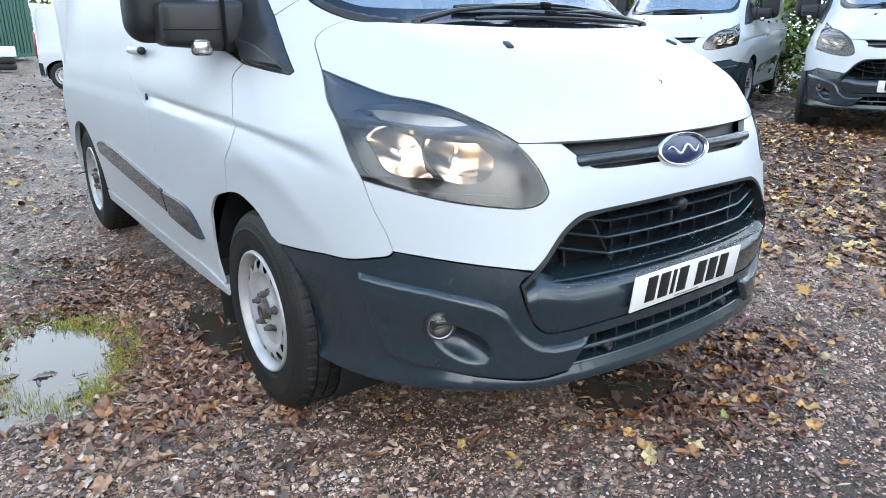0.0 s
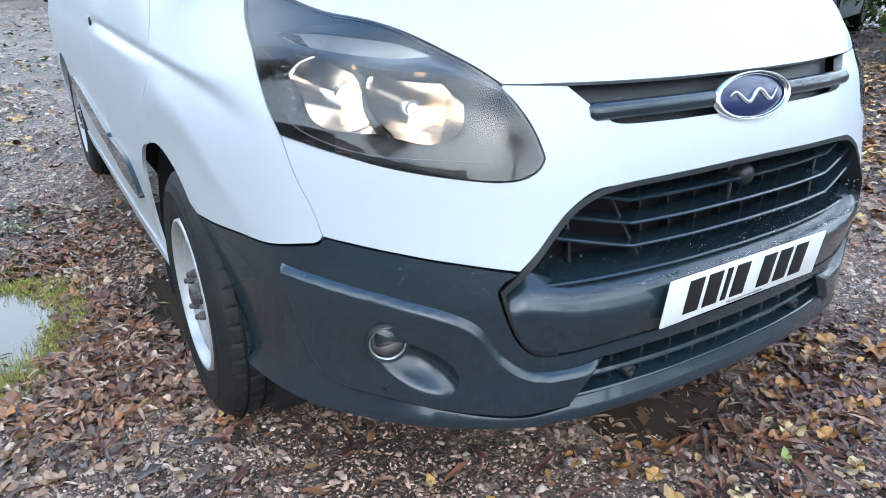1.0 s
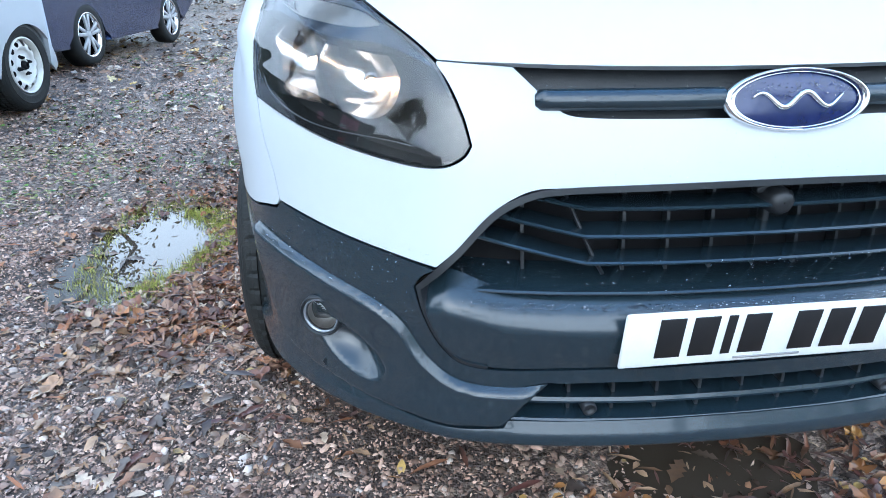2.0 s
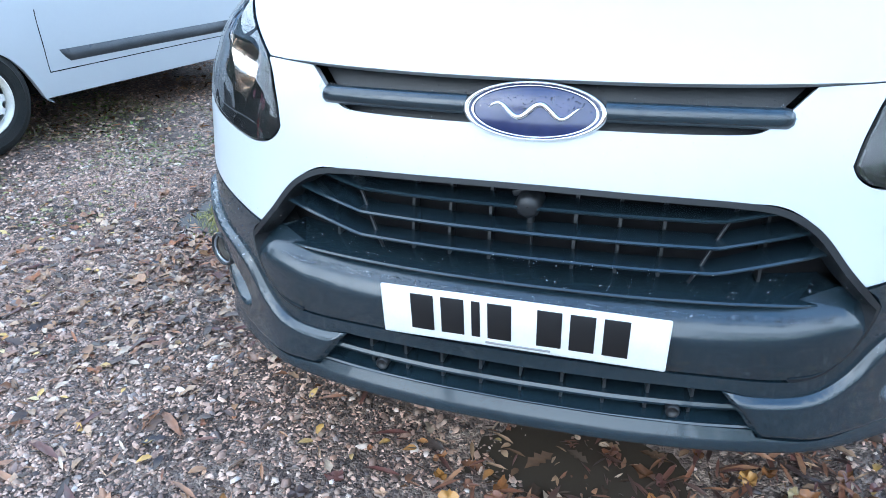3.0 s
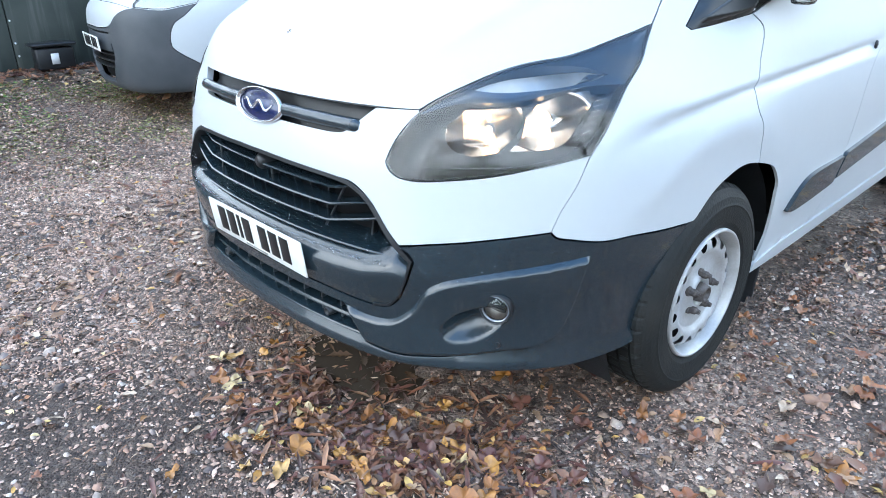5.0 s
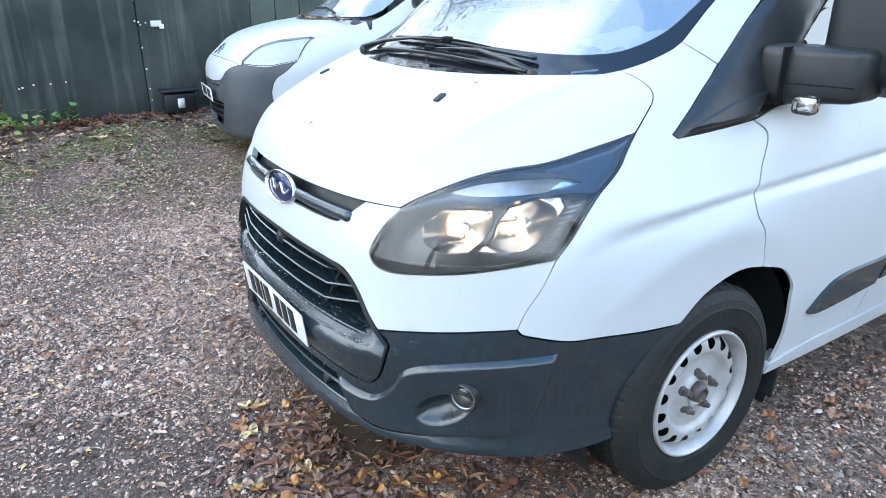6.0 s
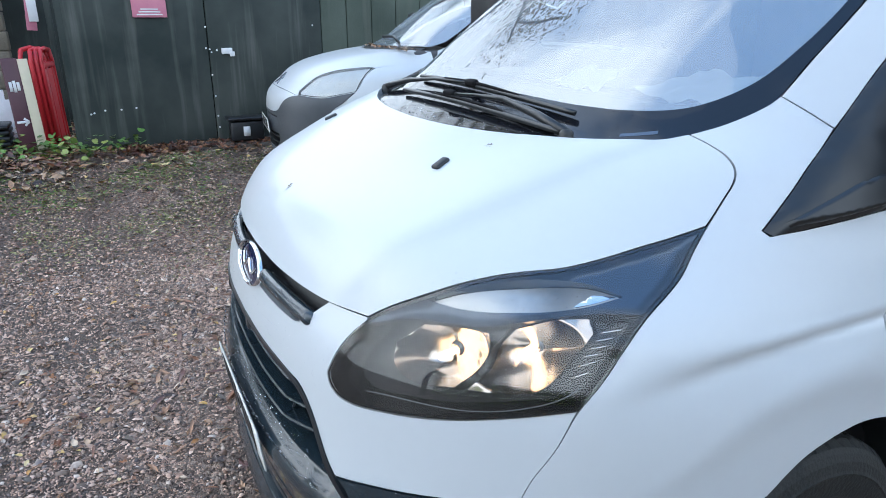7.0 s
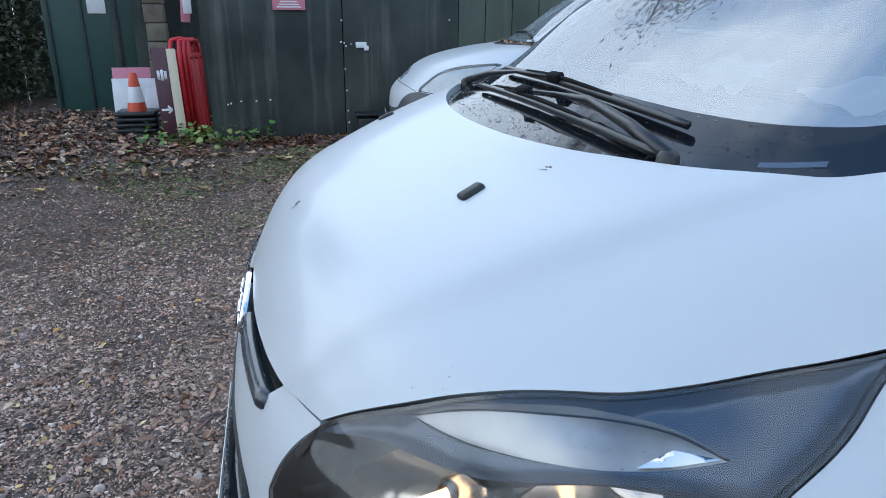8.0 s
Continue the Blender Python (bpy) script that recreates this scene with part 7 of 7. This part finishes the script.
hedge("hedge", 7.0, 10.5, 17.0, -4.0, 1.6, 2.6, 42000, "overgrown green hedge behind parked vans", .148)
hedge("hedge", -14.0, 37.5, 22.0, 39.0, 2.5, 5.0, 9000, "far green trees and bushes behind the yard", .35)
hedge("hedge", -9.0, 9.5, -2.5, 17.0, 1.4, 2.2, 9000, "overgrown green hedge at the end of the yard", .10)
# out of view, added so that the headlamp lens mirrors something dark
hedge("hedge", 4.2, -9.2, 15.5, -6.0, 1.8, 3.0, 9000, "unseen green hedge added to darken lamp reflections", .20)
hedge("hedge", -9.9, -2.9, -8.6, -7.5, 1.5, 2.4, 22000, "shrubs beside a green door with shade in their leaf colour", .08, SHADED_LEAF)
# the unseen crowns west of x = -9 are thickened to shade the recess
for k, (x, y, h, seed) in enumerate([(-9.8, -5.0, 7.5, 4), (11.5, 6.5, 9, 8), (13, -1.5, 8.5, 15), (-5.5, 13.5, 8, 16), (-4.0, -11.0, 9, 23), (4.5, -12.0, 10, 42), (10, -9.0, 9, 5), (-11.0, 4.5, 12, 77), (1.6, 39.5, 17, 31), (-5.0, 41.0, 16, 52)]):
    near = x < -9
    tree((x, y, 0), h, 1.0, seed, 9000 if near else 2700, AUTUMN_LEAF, .14 if near else .12 + .10 * (y > 30))
# ivy and weeds at the foot of the wall
p = np.stack([rng.normal(-6.1, .25, 420), rng.uniform(-1.2, .1, 420), rng.beta(1.2, 3.2, 420) * .26 + .15], 1)
scattered("weeds", *leaf_shape(3, .3, .9, .3), p, rng.uniform(.05, .10, len(p)), GREEN_LEAF, "low green weeds and ivy among dead leaves", tilt=.5, category="weeds")
p = spots(2200, -4.6, -1.2, 2.2, 7.5, lambda x, y: np.clip(blotch(x, y, 1.1) - .25, 0, 1))
scattered("moss", *sprig, p, rng.uniform(.02, .045, len(p)), GREEN_LEAF, "thin green moss and grass in the gravel", tilt=.6, category="moss")
p = spots(2600, -5.7, -4.1, -1.8, 1.4, lambda x, y: np.clip(blotch(x, y, 1.7) - .3, 0, 1))
scattered("moss", *sprig, p, rng.uniform(.02, .045, len(p)), GREEN_LEAF, "thin green moss and grass in the gravel", tilt=.6, category="moss")

MOSS = scattered_material("olive_moss", [(.24, .25, .08), (.33, .32, .13), (.15, .17, .05), (.40, .37, .19), (.19, .22, .07)], .5)
p = spots(13000, -5.7, -2.0, -.9, 3.4, lambda x, y: np.clip(blotch(x, y, 2.3) - .1, 0, 1) * np.clip((-x - 2.0 + .5 * np.clip(y - .6, -1, 1)) / 1.2, 0, 1))
scattered("moss", *sprig, p, rng.uniform(.016, .042, len(p)), MOSS, "olive moss and thin grass between stones", tilt=.5, category="moss")


def tyre_stack(at):
    base = part("tyre_stack", lathe_bm([(-.0, .20), (.0, .30), (.06, .33), (.14, .33), (.20, .30), (.20, .20), (.0, .20)], 32, "z"), RUBBER)
    base.matrix_basis = Matrix.Translation(at)
    tagged(base, "two old tyres stacked under a white crate", "tyres")
    top = part("tyre", lathe_bm([(.20, .20), (.20, .30), (.26, .33), (.34, .33), (.40, .30), (.40, .20), (.2, .20)], 32, "z"), RUBBER, base)
    part("crate", box_bm((.7, .5, .34), (0, 0, .58), .03), WHITE, base, "white plastic crate")
    return base


tyre_stack((.39, 26.0, .22))
